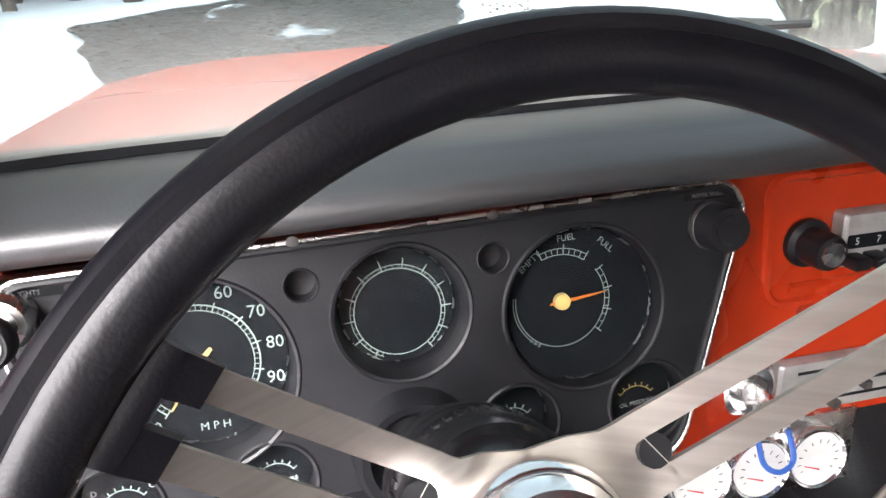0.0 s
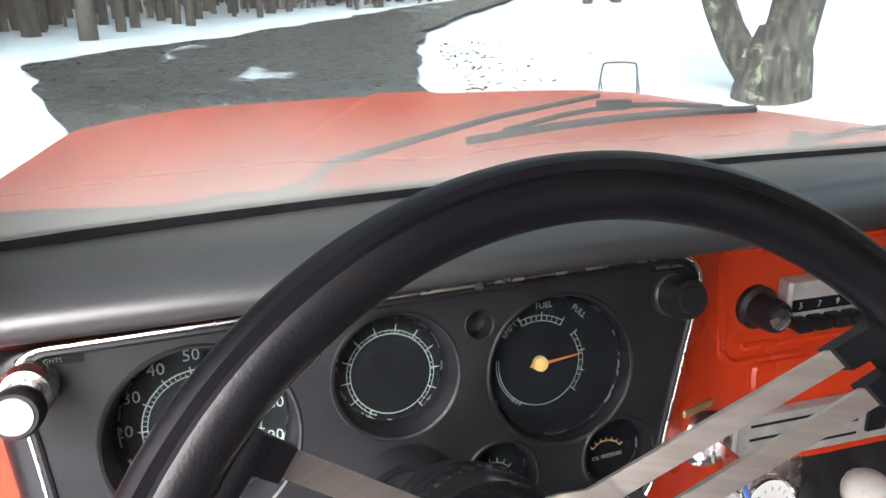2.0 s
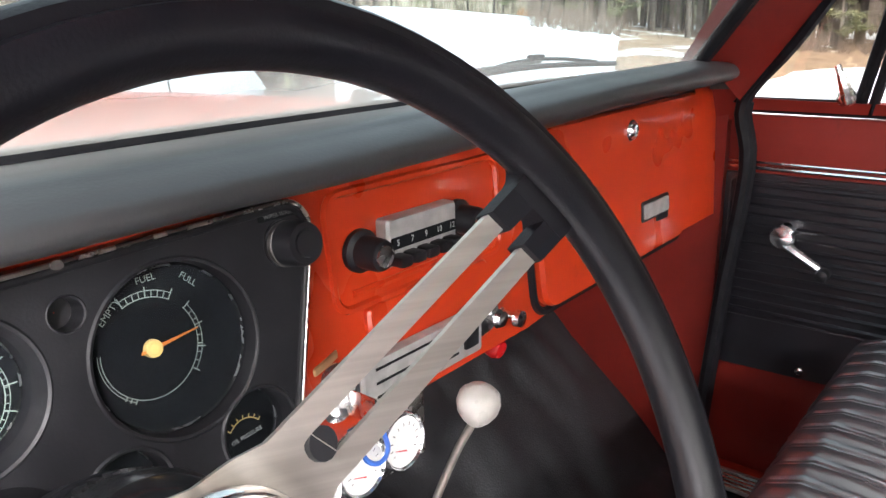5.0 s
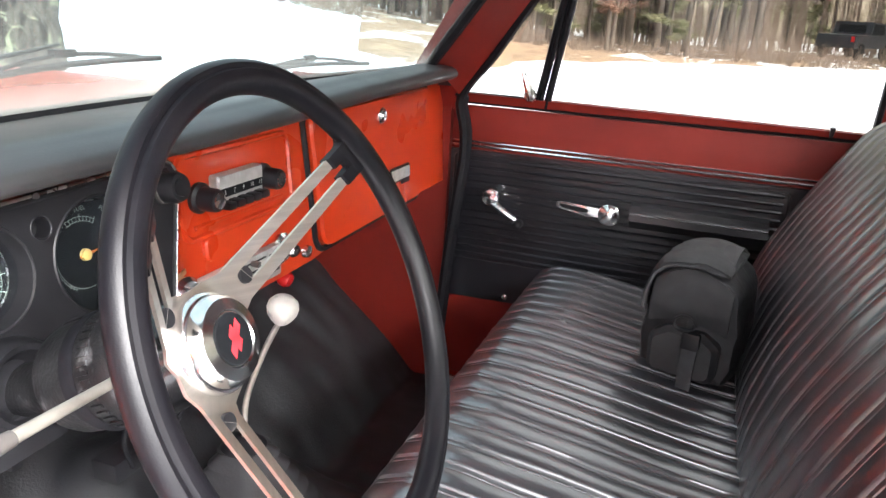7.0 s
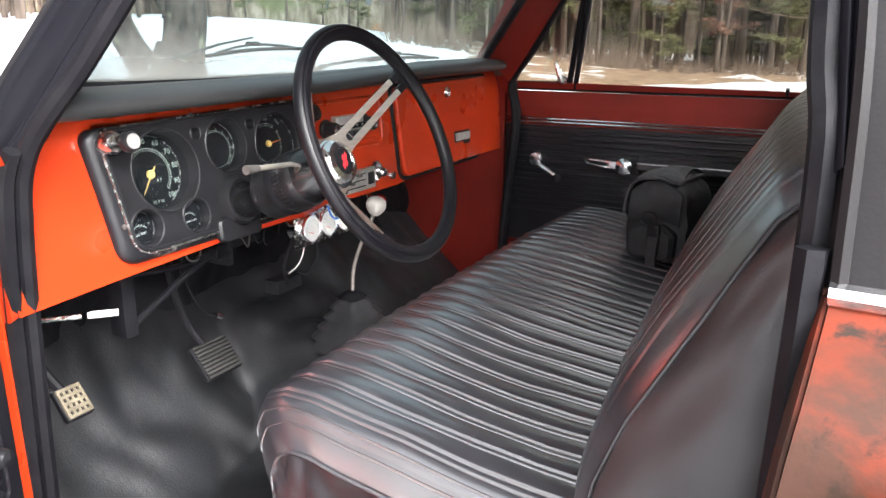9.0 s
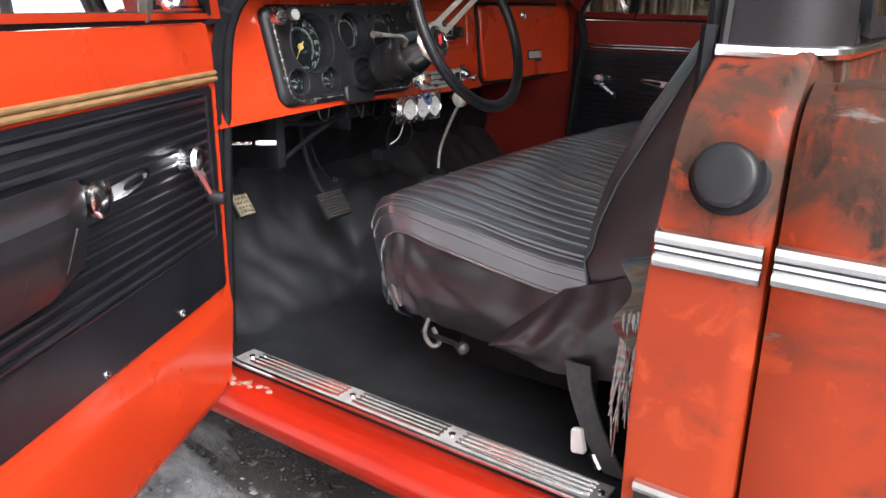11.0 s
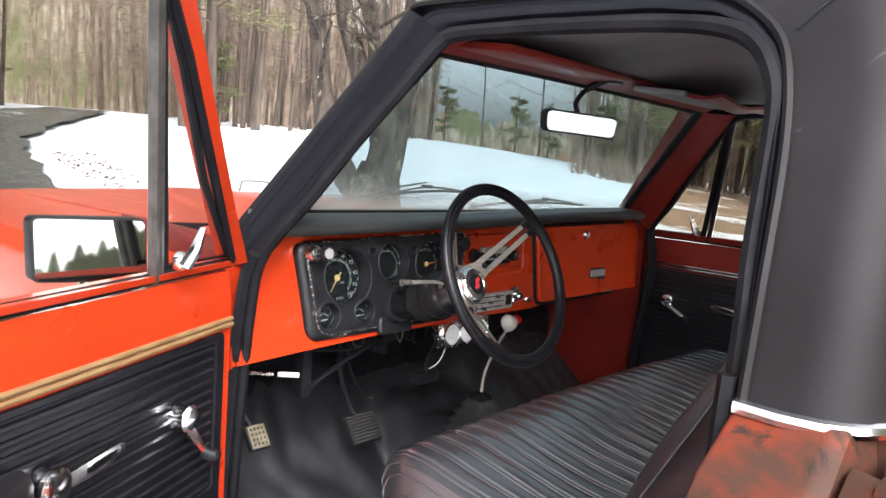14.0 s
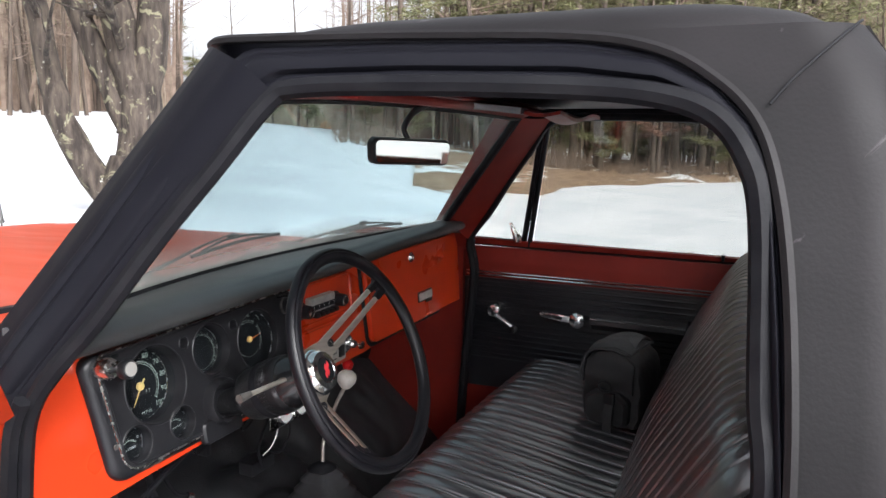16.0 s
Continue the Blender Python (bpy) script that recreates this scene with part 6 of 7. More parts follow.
def on_road(x, y):
    if y < 12:
        return -3.6 < x < 3.6
    lo = lerp_table([(q[1], q[0]) for q in LEFT], y)
    hi = lerp_table([(q[1], q[0]) for q in RIGHT], y)
    return lo - 1.5 < x < hi + 2.5


first = {}
def plant(t, x, y):
    m = Matrix.Translation((x, y, ground_z(x, y))) @ Matrix.Rotation(rnd.uniform(0, 6.283), 4, "Z")
    sc = rnd.uniform(0.8, 1.2)
    if t.name not in first:
        first[t.name] = True
        t.matrix_basis = m @ Matrix.Diagonal((sc, sc, sc, 1))
    else:
        copy_thing(t, m)


spots = []
for k in range(560):
    a = rnd.uniform(-0.55, 2.75)
    r0 = lerp_table([(-0.55, 30), (-0.25, 36), (0.0, 31), (0.5, 31), (0.8, 33), (1.15, 27), (1.45, 24), (1.75, 15), (2.2, 9.5), (2.75, 9)], a)
    r = r0 + abs(rnd.gauss(0, 1)) * 9
    x, y = r * math.cos(a), r * math.sin(a)
    if on_road(x, y) or any((x - p[0]) ** 2 + (y - p[1]) ** 2 < 0.9 for p in spots):
        continue
    if 0.575 < a < 0.765 and r < 44 or -0.25 < a < -0.07 and r < 47:
        continue
    spots.append((x, y))
    if 0.575 < a < 0.765:
        plant(rnd.choice((protos[2], pines[2])), x, y)
        continue
    evergreen = 0.62 if -0.55 < a < 0.58 else 0.08
    if rnd.random() < evergreen:
        plant(rnd.choice(pines if r > 24 else pines[2:]), x, y)
    else:
        plant(rnd.choice(protos), x, y)
for x, y in ((-7, 19), (-8, 16), (31, 4), (4, 31), (1, 29), (7, 34), (-2, 27), (5, 36)):
    plant(oak, x, y)


# ---- a metal hoop in the snow, dead leaves at the wood's edge, a parked pickup far off ----
hoop_metal = material("weathered_grey_tube", [(0.05, 0.048, 0.046), (0.10, 0.095, 0.09)], 0.5, 0.0, scale=20)
HX, HY_, HZ = 2.98, 5.80, ground_z(2.98, 5.80)
hd_, hs_ = Vector((0.52, 0.855, 0)), Vector((0.855, -0.52, 0))  # away from the truck, and across
hp = lambda a, d, z: Vector((HX, HY_, HZ)) + hs_ * a + hd_ * d + Vector((0, 0, z))
hoop = thing("metal_frame", "bare grey metal tube frame standing in the snow", "metal frame", (HX, HY_, HZ))
part("hoop_tube", tube(smooth_path([hp(-0.19, 0, -0.05), hp(-0.175, 0.03, 0.15), hp(-0.155, 0.06, 0.29), hp(-0.115, 0.07, 0.335), hp(0.115, 0.07, 0.335), hp(0.155, 0.06, 0.29), hp(0.165, 0.03, 0.15), hp(0.17, 0, -0.05)], 5), 0.010, 8), hoop_metal, hoop)
for a in (-0.168, 0.168):
    part("brace_leg", tube([hp(a, 0.04, 0.20), hp(a * 1.05 + 0.03, 0.26, -0.05)], 0.008, 8), hoop_metal, hoop)
part("cross_bar", tube([hp(-0.16, 0.22, 0.02), hp(0.21, 0.22, 0.02)], 0.012, 8), hoop_metal, hoop)


def litter(u, v):
    g = -16 + 42 * u
    a = radians(g)
    r0 = lerp_table([(-16, 33.0), (-6, 30.0), (3, 25.0), (9, 21.0), (14, 16.5), (19, 12.5), (26, 12.5)], g) + 2.2 * noise.noise(Vector((u * 11, 0.5, 3.3)))
    r = r0 + (46 - r0) * v
    x, y = r * math.cos(a), r * math.sin(a)
    return Vector((x, y, ground_z(x, y) - 0.055 + 0.09 * min(1, v * 7)))


tagged(part("leaf_litter", grid(litter, 110, 60), leaf_litter), "bare brown leaf litter where the snow has melted", "leaves", kind="structure")

truck_paint = material("dark_truck_paint", [(0.012, 0.015, 0.020), (0.02, 0.024, 0.03)], 0.35, scale=3, coat=0.1)
far_truck = thing("parked_pickup", "dark blue-black pickup parked at the wood's edge", "pickup truck", (0, 0, 0))
prof_t = [(-2.6, 0.55), (2.5, 0.55), (2.6, 0.75), (2.55, 1.05), (1.3, 1.15), (0.75, 1.75), (-0.65, 1.78), (-0.85, 1.18), (-2.55, 1.15), (-2.62, 0.8)]
part("truck_body", plate(prof_t, lambda a, b, h: Vector((a, -0.9 + h, b)), 1.8, 0.05), truck_paint, far_truck)
part("truck_window", plate([(0.95, 1.2), (0.65, 1.68), (-0.6, 1.7), (-0.72, 1.2)], lambda a, b, h: Vector((a, -0.915 + h, b)), 1.83), gauge_black, far_truck)
part("truck_rear_glass", box(-0.82, -0.74, -0.62, 0.62, 1.25, 1.65, 0.02), gauge_black, far_truck)
for x_ in (-1.7, 1.6):
    for y_ in (-0.82, 0.82):
        wh = part("wheel", lathe([(0.38, -0.12), (0.40, -0.08), (0.40, 0.08), (0.38, 0.12), (0.24, 0.12), (0.22, 0.06)], (x_, y_, 0.40), (0, 1, 0), 24), rubber, far_truck)
        part("wheel_rim", lathe([(0.23, -0.10), (0.23, 0.10), (0.08, 0.125)], (x_, y_, 0.40), (0, 1, 0), 20), dull_chrome, wh)
part("tail_lamp", box(-2.66, -2.60, -0.86, -0.72, 0.85, 1.10, 0.01), red_plastic, far_truck)
far_truck.matrix_basis = Matrix.Translation((42.0, -6.6, ground_z(42.0, -6.6))) @ Matrix.Rotation(radians(-28), 4, "Z")


# far woods closing the view, and slush lumps by the sill
woods_haze = material("far_woods", [(0.10, 0.078, 0.056), (0.19, 0.155, 0.115), (0.30, 0.25, 0.20)], 1.0, scale=1.2, detail=10, stretch=(1.6, 1.6, 0.45), spec=0.0)
add_patches(woods_haze, (0.11, 0.115, 0.055), 0.12, 0.50, 0.62, 1.0, 3.0)
add_patches(woods_haze, (0.26, 0.13, 0.07), 0.22, 0.64, 0.70, 1.0, 7.0)


def far_wall(u, v):
    a = radians(-60 + 360 * u)
    r = 78 + 6 * math.sin(u * 25.133)
    top = lerp_table([(0.0, 28.0), (0.30, 24.0), (0.42, 12.0), (0.50, 5.0), (0.60, 3.5), (0.76, 3.5), (0.90, 14.0), (1.2, 20.0), (2.8, 14.0), (3.2, 6.0), (4.4, 6.0), (5.2, 29.0)], a) + 1.6 * noise.noise(Vector((u * 40, 0, 0))) + 1.6 * noise.noise(Vector((u * 190, 1, 0))) + 2.2 * noise.noise(Vector((u * 700, 2, 0)))
    x, y = r * math.cos(a), r * math.sin(a)
    return Vector((x, y, ground_z(x, y) - 1 + (top + 1) * v))


# thin far stems and their haze of twigs
rnd = random.Random(17)
vs, fs = [], []


def sliver(p, q, w):
    side = (q - p).cross(Vector((p.y, -p.x, 0.3))).normalized() * w
    side = Vector((-p.y, p.x, 0)).normalized() * w if side.length < 1e-6 else side
    deep = (q - p).cross(side).normalized() * w
    i = len(vs)
    vs.extend([p + side, p - side * 0.5 + deep * 0.8, p - side * 0.5 - deep * 0.8, q])
    fs.extend([(i, i + 1, i + 3), (i + 1, i + 2, i + 3), (i + 2, i, i + 3)])


for k in range(2700):
    a = rnd.uniform(-0.55, 2.75)
    if 0.575 < a < 0.765:
        continue
    r0 = lerp_table([(-0.55, 36), (0.0, 36), (0.5, 36), (0.8, 36), (1.15, 30), (1.45, 28), (1.75, 18), (2.2, 12), (2.75, 12)], a)
    r = r0 + rnd.uniform(2, 34)
    if -0.25 < a < -0.07 and r < 47:
        continue
    x, y = r * math.cos(a), r * math.sin(a)
    if on_road(x, y):
        continue
    base = Vector((x, y, ground_z(x, y) - 0.2))
    h = rnd.uniform(6, 17)
    top = base + Vector((rnd.gauss(0, 0.5), rnd.gauss(0, 0.5), h))
    sliver(base, top, rnd.uniform(0.04, 0.13))
    for q in range(46 if a > 0.76 else 34):
        p = base.lerp(top, rnd.uniform(0.15, 0.98))
        sliver(p, p + Vector((rnd.gauss(0, 1), rnd.gauss(0, 1), rnd.uniform(-0.3, 0.9))) * rnd.uniform(0.4, 1.6), rnd.uniform(0.008, 0.02))
for k in range(1500):  # low brush along the wood's edge
    a = rnd.uniform(-0.50, 0.57)
    r = lerp_table([(-0.5, 33), (0.0, 29), (0.57, 27)], a) + abs(rnd.gauss(0, 5))
    base = Vector((r * math.cos(a), r * math.sin(a), 0))
    lush = noise.noise(Vector((base.x * 0.22, base.y * 0.22, 4)))
    if lush < rnd.uniform(-0.35, 0.25):
        continue
    base.z = ground_z(base.x, base.y) - 0.05
    for q in range(7):
        sliver(base, base + Vector((rnd.gauss(0, 0.35), rnd.gauss(0, 0.35), rnd.uniform(0.2, 0.9 + 1.4 * max(0, lush)))), rnd.uniform(0.006, 0.014))
tagged(part("far_stems", raw(vs, fs), twigs, smooth=False), "thin bare grey-brown stems and twigs of the woods", "woods", kind="stuff")
tagged(part("backdrop", solid(far_wall, 2000, 2, (0.3, 0.3, 0)), woods_haze), "distant bare brown woods", "woods", kind="structure")
rnd = random.Random(5)
vs, fs = [], []
while len(vs) < 6 * 1900:
    x, y = rnd.uniform(-1.75, -0.45), rnd.uniform(-0.9, 0.6)
    near = math.exp(-((x + 1.05) / 0.40) ** 2 - ((y - 0.05) / 0.33) ** 2)
    if rnd.random() > 0.012 + near * (0.5 + 0.8 * noise.noise(Vector((x * 7, y * 7, 2)))):
        continue
    r = rnd.uniform(0.0015, 0.0045) * (2.4 if rnd.random() < 0.05 else 1)
    c, i = Vector((x, y, ground_z(x, y) + 0.036)), len(vs)
    for k in range(5):
        t = k * 1.257 + rnd.uniform(-0.3, 0.3)
        q = r * rnd.uniform(0.6, 1.5)
        vs.append(c + Vector((q * math.cos(t), q * math.sin(t), 0)))
        fs.append((i + k, i + (k + 1) % 5, i + 5))
    vs.append(c + Vector((0, 0, r * 0.5)))
tagged(part("slush_lumps", raw(vs, fs), slush_grey), "grey slush crumbs on wet asphalt", "slush", kind="stuff")
rnd = random.Random(8)
vs, fs = [], []
for k in range(330):  # dead leaves blown over the snow beside the lane
    y = rnd.uniform(5.8, 11.5)
    x = lerp_table([(q[1], q[0]) for q in RIGHT], y) + 0.35 + abs(rnd.gauss(0, 0.55))
    c, t, r = Vector((x, y, ground_z(x, y) + 0.035 + 0.015 * rnd.random())), rnd.uniform(0, 6.283), rnd.uniform(0.014, 0.045) * (1.8 if rnd.random() < 0.06 else 1)
    d1, d2 = Vector((math.cos(t), math.sin(t), rnd.uniform(-0.4, 0.6))) * r, Vector((-math.sin(t), math.cos(t), rnd.uniform(-0.3, 0.5))) * r * 0.6
    i = len(vs)
    vs += [c - d1, c - d2 * 0.9, c + d2 * 0.2 + d1 * 0.4, c + d1 * 1.1, c + d2, c - d1 * 0.4 + d2 * 0.8]
    fs.append(tuple(range(i, i + 6)))
tagged(part("fallen_leaves", raw(vs, fs), brown_leaves, smooth=False), "dry brown leaves scattered on snow by the lane", "leaves", kind="stuff")


# ---- bench seat ----
seat = thing("bench_seat", "black vinyl bench seat with stitched pleats", "bench seat", (0.03, -0.6, 0.44))
SX0, SX1, PLEAT = -0.715, 0.845, 0.0505


def pleat(x):
    t = (x - SX0 - 0.055) / PLEAT
    if x < SX0 + 0.03 or x > SX1 - 0.03:
        return 0.0
    f = t - math.floor(t)
    groove = lambda c, w: math.exp(-((f - c) / w) ** 2)
    return -0.0040 * (groove(0.0, 0.035) + groove(1.0, 0.035) + groove(0.24, 0.035)) - 0.0012 * groove(0.12, 0.09) + 0.0020 * math.sin(max(0.0, (f - 0.24) / 0.76) * math.pi)


CUSH = [(-0.335, 0.600), (-0.305, 0.625), (-0.265, 0.680), (-0.238, 0.745), (-0.232, 0.790), (-0.250, 0.822), (-0.290, 0.838), (-0.35, 0.838), (-0.45, 0.824), (-0.58, 0.804), (-0.68, 0.790), (-0.75, 0.786), (-0.80, 0.78)]


def cushion(u, v):
    x = SX0 + (SX1 - SX0) * u
    k = v * (len(CUSH) - 1)
    i = min(int(k), len(CUSH) - 2)
    y, z = Vector(CUSH[i]).lerp(Vector(CUSH[i + 1]), k - i)
    e = max(0, 1 - min(x - SX0, SX1 - x) / 0.075)
    drop = 0.055 * e * e if z > 0.70 else 0.0
    y -= 0.080 * e ** 2 * max(0, 1 - (-0.232 - y) / 0.2) if y > -0.44 else 0
    sag = -0.012 * math.exp(-((x + 0.38) / 0.22) ** 2 - ((y + 0.52) / 0.16) ** 2)
    sag += 0.016 * (1 - ((x - 0.065) / 0.78) ** 2) - 0.006  # the cushion is fullest in its middle
    wr = 0.003 * noise.noise(Vector((x * 14, y * 9, 3)))
    return Vector((x, y, z + (pleat(x) + sag + wr if v > 0.30 else wr) - drop))


part("cushion", grid(cushion, 960, 40), vinyl, seat, "black pleated vinyl seat cushion")
for s_, x0 in ((-1, SX0), (1, SX1)):
    def cside(u, v, s_=s_, x0=x0):
        top = cushion(0.0 if s_ < 0 else 1.0, 0.10 + 0.90 * u)
        low = Vector((x0 - s_ * 0.02, top.y * 0.94 - 0.045, lerp_table([(0, 0.585), (0.4, 0.60), (1, 0.565)], u)))
        p = top.lerp(low, v)
        crease = 0.007 * math.sin(u * 46 + v * 7) * max(0, u - 0.35) * (1 - v)
        p.x += s_ * (0.022 * math.sin(v * math.pi) + crease + 0.005 * noise.noise(Vector((u * 8, v * 5, 7))) + 0.008 * noise.noise(Vector((u * 19, v * 4, 1))))
        return p
    part("cushion_side", grid(cside, 64, 20), shaded_vinyl, seat, "wrinkled black vinyl cushion side")
    part("cushion_welt", tube([cushion(0.0 if s_ < 0 else 1.0, 0.05 + 0.95 * k / 30) + Vector((s_ * 0.002, 0, 0.002)) for k in range(31)], 0.004, 6), vinyl, seat)
    for off in (0.022, 0.036):
        part("side_stitch", tube([cushion(off / (SX1 - SX0) if s_ < 0 else 1 - off / (SX1 - SX0), 0.30 + 0.66 * k / 24) + Vector((0, 0, 0.001)) for k in range(25)], 0.0022, 5), vinyl, seat)
# backrest
BACK = [(-0.700, 0.745), (-0.690, 0.790), (-0.700, 0.850), (-0.735, 0.950), (-0.785, 1.060), (-0.838, 1.160), (-0.868, 1.212), (-0.895, 1.236), (-0.930, 1.243), (-0.965, 1.232), (-0.985, 1.205), (-0.985, 1.10), (-0.965, 0.90), (-0.95, 0.62)]


BX0 = -0.715


def backrest(u, v):
    x = BX0 + (SX1 - BX0) * u
    k = v * (len(BACK) - 1)
    i = min(int(k), len(BACK) - 2)
    y, z = Vector(BACK[i]).lerp(Vector(BACK[i + 1]), k - i)
    e = max(0, 1 - min(x - BX0, SX1 - x) / 0.06)
    d = Vector((y + 0.93, z - 0.95)).normalized()
    q = pleat(x) * 0.9 + 0.003 * noise.noise(Vector((x * 12, z * 8, 6))) - 0.030 * e * e * (1 if z > 0.8 else 0.6)
    y -= 0.060 * max(0, (0.15 - x) / 0.865) ** 1.3  # the worn bench stands askew
    bulge = 0.012 * math.sin(math.pi * min(1, max(0, (z - 0.75) / 0.48)))
    return Vector((x, y + d.x * (q + bulge), z + d.y * q))


part("backrest", grid(backrest, 960, 36), vinyl, seat, "black pleated vinyl backrest")
for s_ in (-1, 1):
    uu = 0.0 if s_ < 0 else 1.0
    def bside(u, v, s_=s_, uu=uu):
        a, b = backrest(uu, 0.58 * u), backrest(uu, 1 - 0.42 * u)
        p = a.lerp(b, v)
        p.x += s_ * (0.012 * math.sin(v * math.pi) + 0.004 * noise.noise(Vector((u * 9, v * 5, 2))))
        return p
    part("backrest_side", grid(bside, 24, 10), shaded_vinyl, seat, "plain black vinyl backrest side")
    part("backrest_welt", tube([backrest(uu, 0.62 * k / 24) + Vector((s_ * 0.002, 0.001, 0)) for k in range(25)], 0.0028, 6), shaded_vinyl, seat)
# skirt that hangs below the driver's end of the backrest
def skirt(u, v):
    y = -0.595 - 0.272 * u
    top, low = lerp_table([(0, 0.612), (0.5, 0.742), (1, 0.80)], u), lerp_table([(0, 0.598), (0.45, 0.578), (1, 0.60)], u)
    fold = 0.007 * math.sin((u * 2.2 + v * 1.1) * 9) * math.exp(-((u - 0.45) / 0.25) ** 2)
    return Vector((-0.729 - 0.020 * math.sin(v * math.pi) - fold * (1 - abs(2 * v - 1)) + 0.004 * noise.noise(Vector((u * 9, v * 6, 4))), y, top + (low - top) * v))


part("seat_skirt", solid(skirt, 28, 18, (0.008, 0, 0)), shaded_vinyl, seat, "loose black vinyl skirt")
part("seat_frame", join(box(-0.60, 0.80, -0.72, -0.38, 0.565, 0.605, 0.01), box(-0.54, -0.48, -0.74, -0.40, 0.44, 0.57, 0.006), box(0.60, 0.68, -0.74, -0.36, 0.44, 0.56, 0.006)), rubber, seat, "black steel seat frame")
part("seat_lever", tube([(-0.69, -0.40, 0.560), (-0.745, -0.52, 0.585), (-0.769, -0.548, 0.593)], 0.006, 8), bezel_mat, seat)
part("lever_ball", lathe([(0.002, -0.013), (0.010, -0.009), (0.0135, 0), (0.010, 0.009), (0.002, 0.013)], (-0.770, -0.552, 0.594), (-0.6, -0.7, 0.2), 18), bezel_mat, seat)
part("spring_hook", tube(smooth_path([(-0.705, -0.425, 0.60), (-0.725, -0.43, 0.575), (-0.728, -0.45, 0.555), (-0.715, -0.46, 0.56), (-0.71, -0.44, 0.585)], 5), 0.005, 8), worn_grey, seat)

# ---- things on and by the seat ----
bag = thing("camera_bag", "small black nylon camera bag standing on the seat", "bag", (0.45, -0.61, 0.81))
bx = Matrix.Translation((0.455, -0.612, 0.805)) @ Matrix.Rotation(radians(-12), 4, "Z")
SEC = smooth_path([Vector((a_, b_, 0)) for a_, b_ in ((-0.074, 0.004), (0.0, 0.0), (0.074, 0.004), (0.084, 0.05), (0.083, 0.12), (0.074, 0.172), (0.045, 0.202), (0.0, 0.212), (-0.045, 0.202), (-0.074, 0.172), (-0.083, 0.12), (-0.084, 0.05), (-0.074, 0.004))], 4)


def bag_pt(u, v, grow=0.0):
    q = SEC[min(int(u * (len(SEC) - 1) + 0.5), len(SEC) - 1)]
    e = abs(2 * v - 1) ** 5
    k = 1 - 0.10 * e + grow
    p = Vector((-0.076 + 0.152 * v + (2 * v - 1) * grow * 0.1, q.x * k, 0.004 + (q.y - 0.004) * (1 - 0.05 * e + grow * 0.8)))
    soft = noise.noise(Vector((p.x * 22, p.y * 26, p.z * 24))) * 0.006 + noise.noise(Vector((p.x * 60, p.y * 50, p.z * 60))) * 0.0025
    return p + Vector((soft if v < 0.02 or v > 0.98 else 0, soft * (1 if q.x > 0 else -1) * 0.8, soft * (0.6 if q.y > 0.12 else 0)))


def bag_shell(u0, u1, grow):
    skin = grid(lambda u, v: bag_pt(u0 + (u1 - u0) * u, v, grow), 48, 20)
    ends = [grid(lambda u, v, vv=vv: bag_pt(u0 + (u1 - u0) * u, vv, grow).lerp(Vector((-0.076 - 0.012 if vv == 0 else 0.076 + 0.012, 0, 0.11)), v * 0.98) + Vector(((0.010 if vv else -0.010) * math.sin(v * 1.57), 0, 0.004 * math.sin(u * 30) * v)), 48, 8) for vv in (0.0, 1.0)]
    return join(skin, *ends)


part("bag_body", moved(bag_shell(0.0, 1.0, 0.0), bx), bag_cloth, bag, "soft black nylon bag body")
lid_line = [bag_pt(0.34 + 0.32 * k / 24, 0.0, 0.07) + Vector((-0.012, 0, 0)) for k in range(25)]
part("bag_lid", moved(solid(lambda u, v: bag_pt(0.32 + 0.36 * u, v, 0.05), 30, 20, (0, 0, 0.006)), bx), bag_cloth, bag, "padded bag lid")
part("lid_flap", moved(solid(lambda u, v: Vector((-0.084 - 0.010 * math.sin(v * 2.6) + 0.003 * noise.noise(Vector((u * 9, v * 6, 2))), -0.066 + 0.132 * u, 0.204 - 0.030 * (2 * u - 1) ** 2 - (0.075 + 0.020 * math.sin(u * math.pi)) * v)), 16, 10, (-0.005, 0, 0)), bx), bag_cloth, bag, "drooping front flap")
part("lid_piping", moved(tube(lid_line, 0.0035, 6), bx), bag_web, bag)
part("front_pocket", moved(plate(rounded([(-0.058, 0.012), (0.058, 0.012), (0.060, 0.08), (0.03, 0.102), (-0.03, 0.102), (-0.060, 0.08)], 0.018), lambda a, b, h: Vector((-0.084 - h, a, b)), 0.030, 0.010), bx), bag_cloth, bag, "front pocket")
part("pocket_zip", moved(tube([Vector((-0.108, a, b)) for a, b in ((-0.050, 0.04), (-0.048, 0.075), (-0.026, 0.092), (0.026, 0.092), (0.048, 0.075), (0.050, 0.04))], 0.003, 6), bx), bag_web, bag)
part("carry_strap", moved(solid(lambda u, v: Vector((-0.06 + 0.12 * u, -0.052 + 0.028 * v, 0.205 + 0.022 * math.sin(u * math.pi))), 10, 2, (0, 0, 0.004)), bx), bag_web, bag)
part("hanging_strap", moved(solid(lambda u, v: Vector((-0.118 - 0.012 * math.sin(u * 3), -0.028 + 0.024 * v, 0.085 - 0.125 * u)), 8, 2, (-0.004, 0, 0)), bx), bag_web, bag)
part("strap_clip", moved(box(-0.128, -0.116, -0.030, 0.0, 0.075, 0.105, 0.004), bx), bezel_mat, bag)
part("d_ring", moved(tube([Vector((-0.120, 0.018 * math.cos(t), 0.118 + 0.014 * math.sin(t))) for t in [k * math.pi / 6 for k in range(12)]], 0.0025, 6, closed=True), bx), bezel_mat, bag)

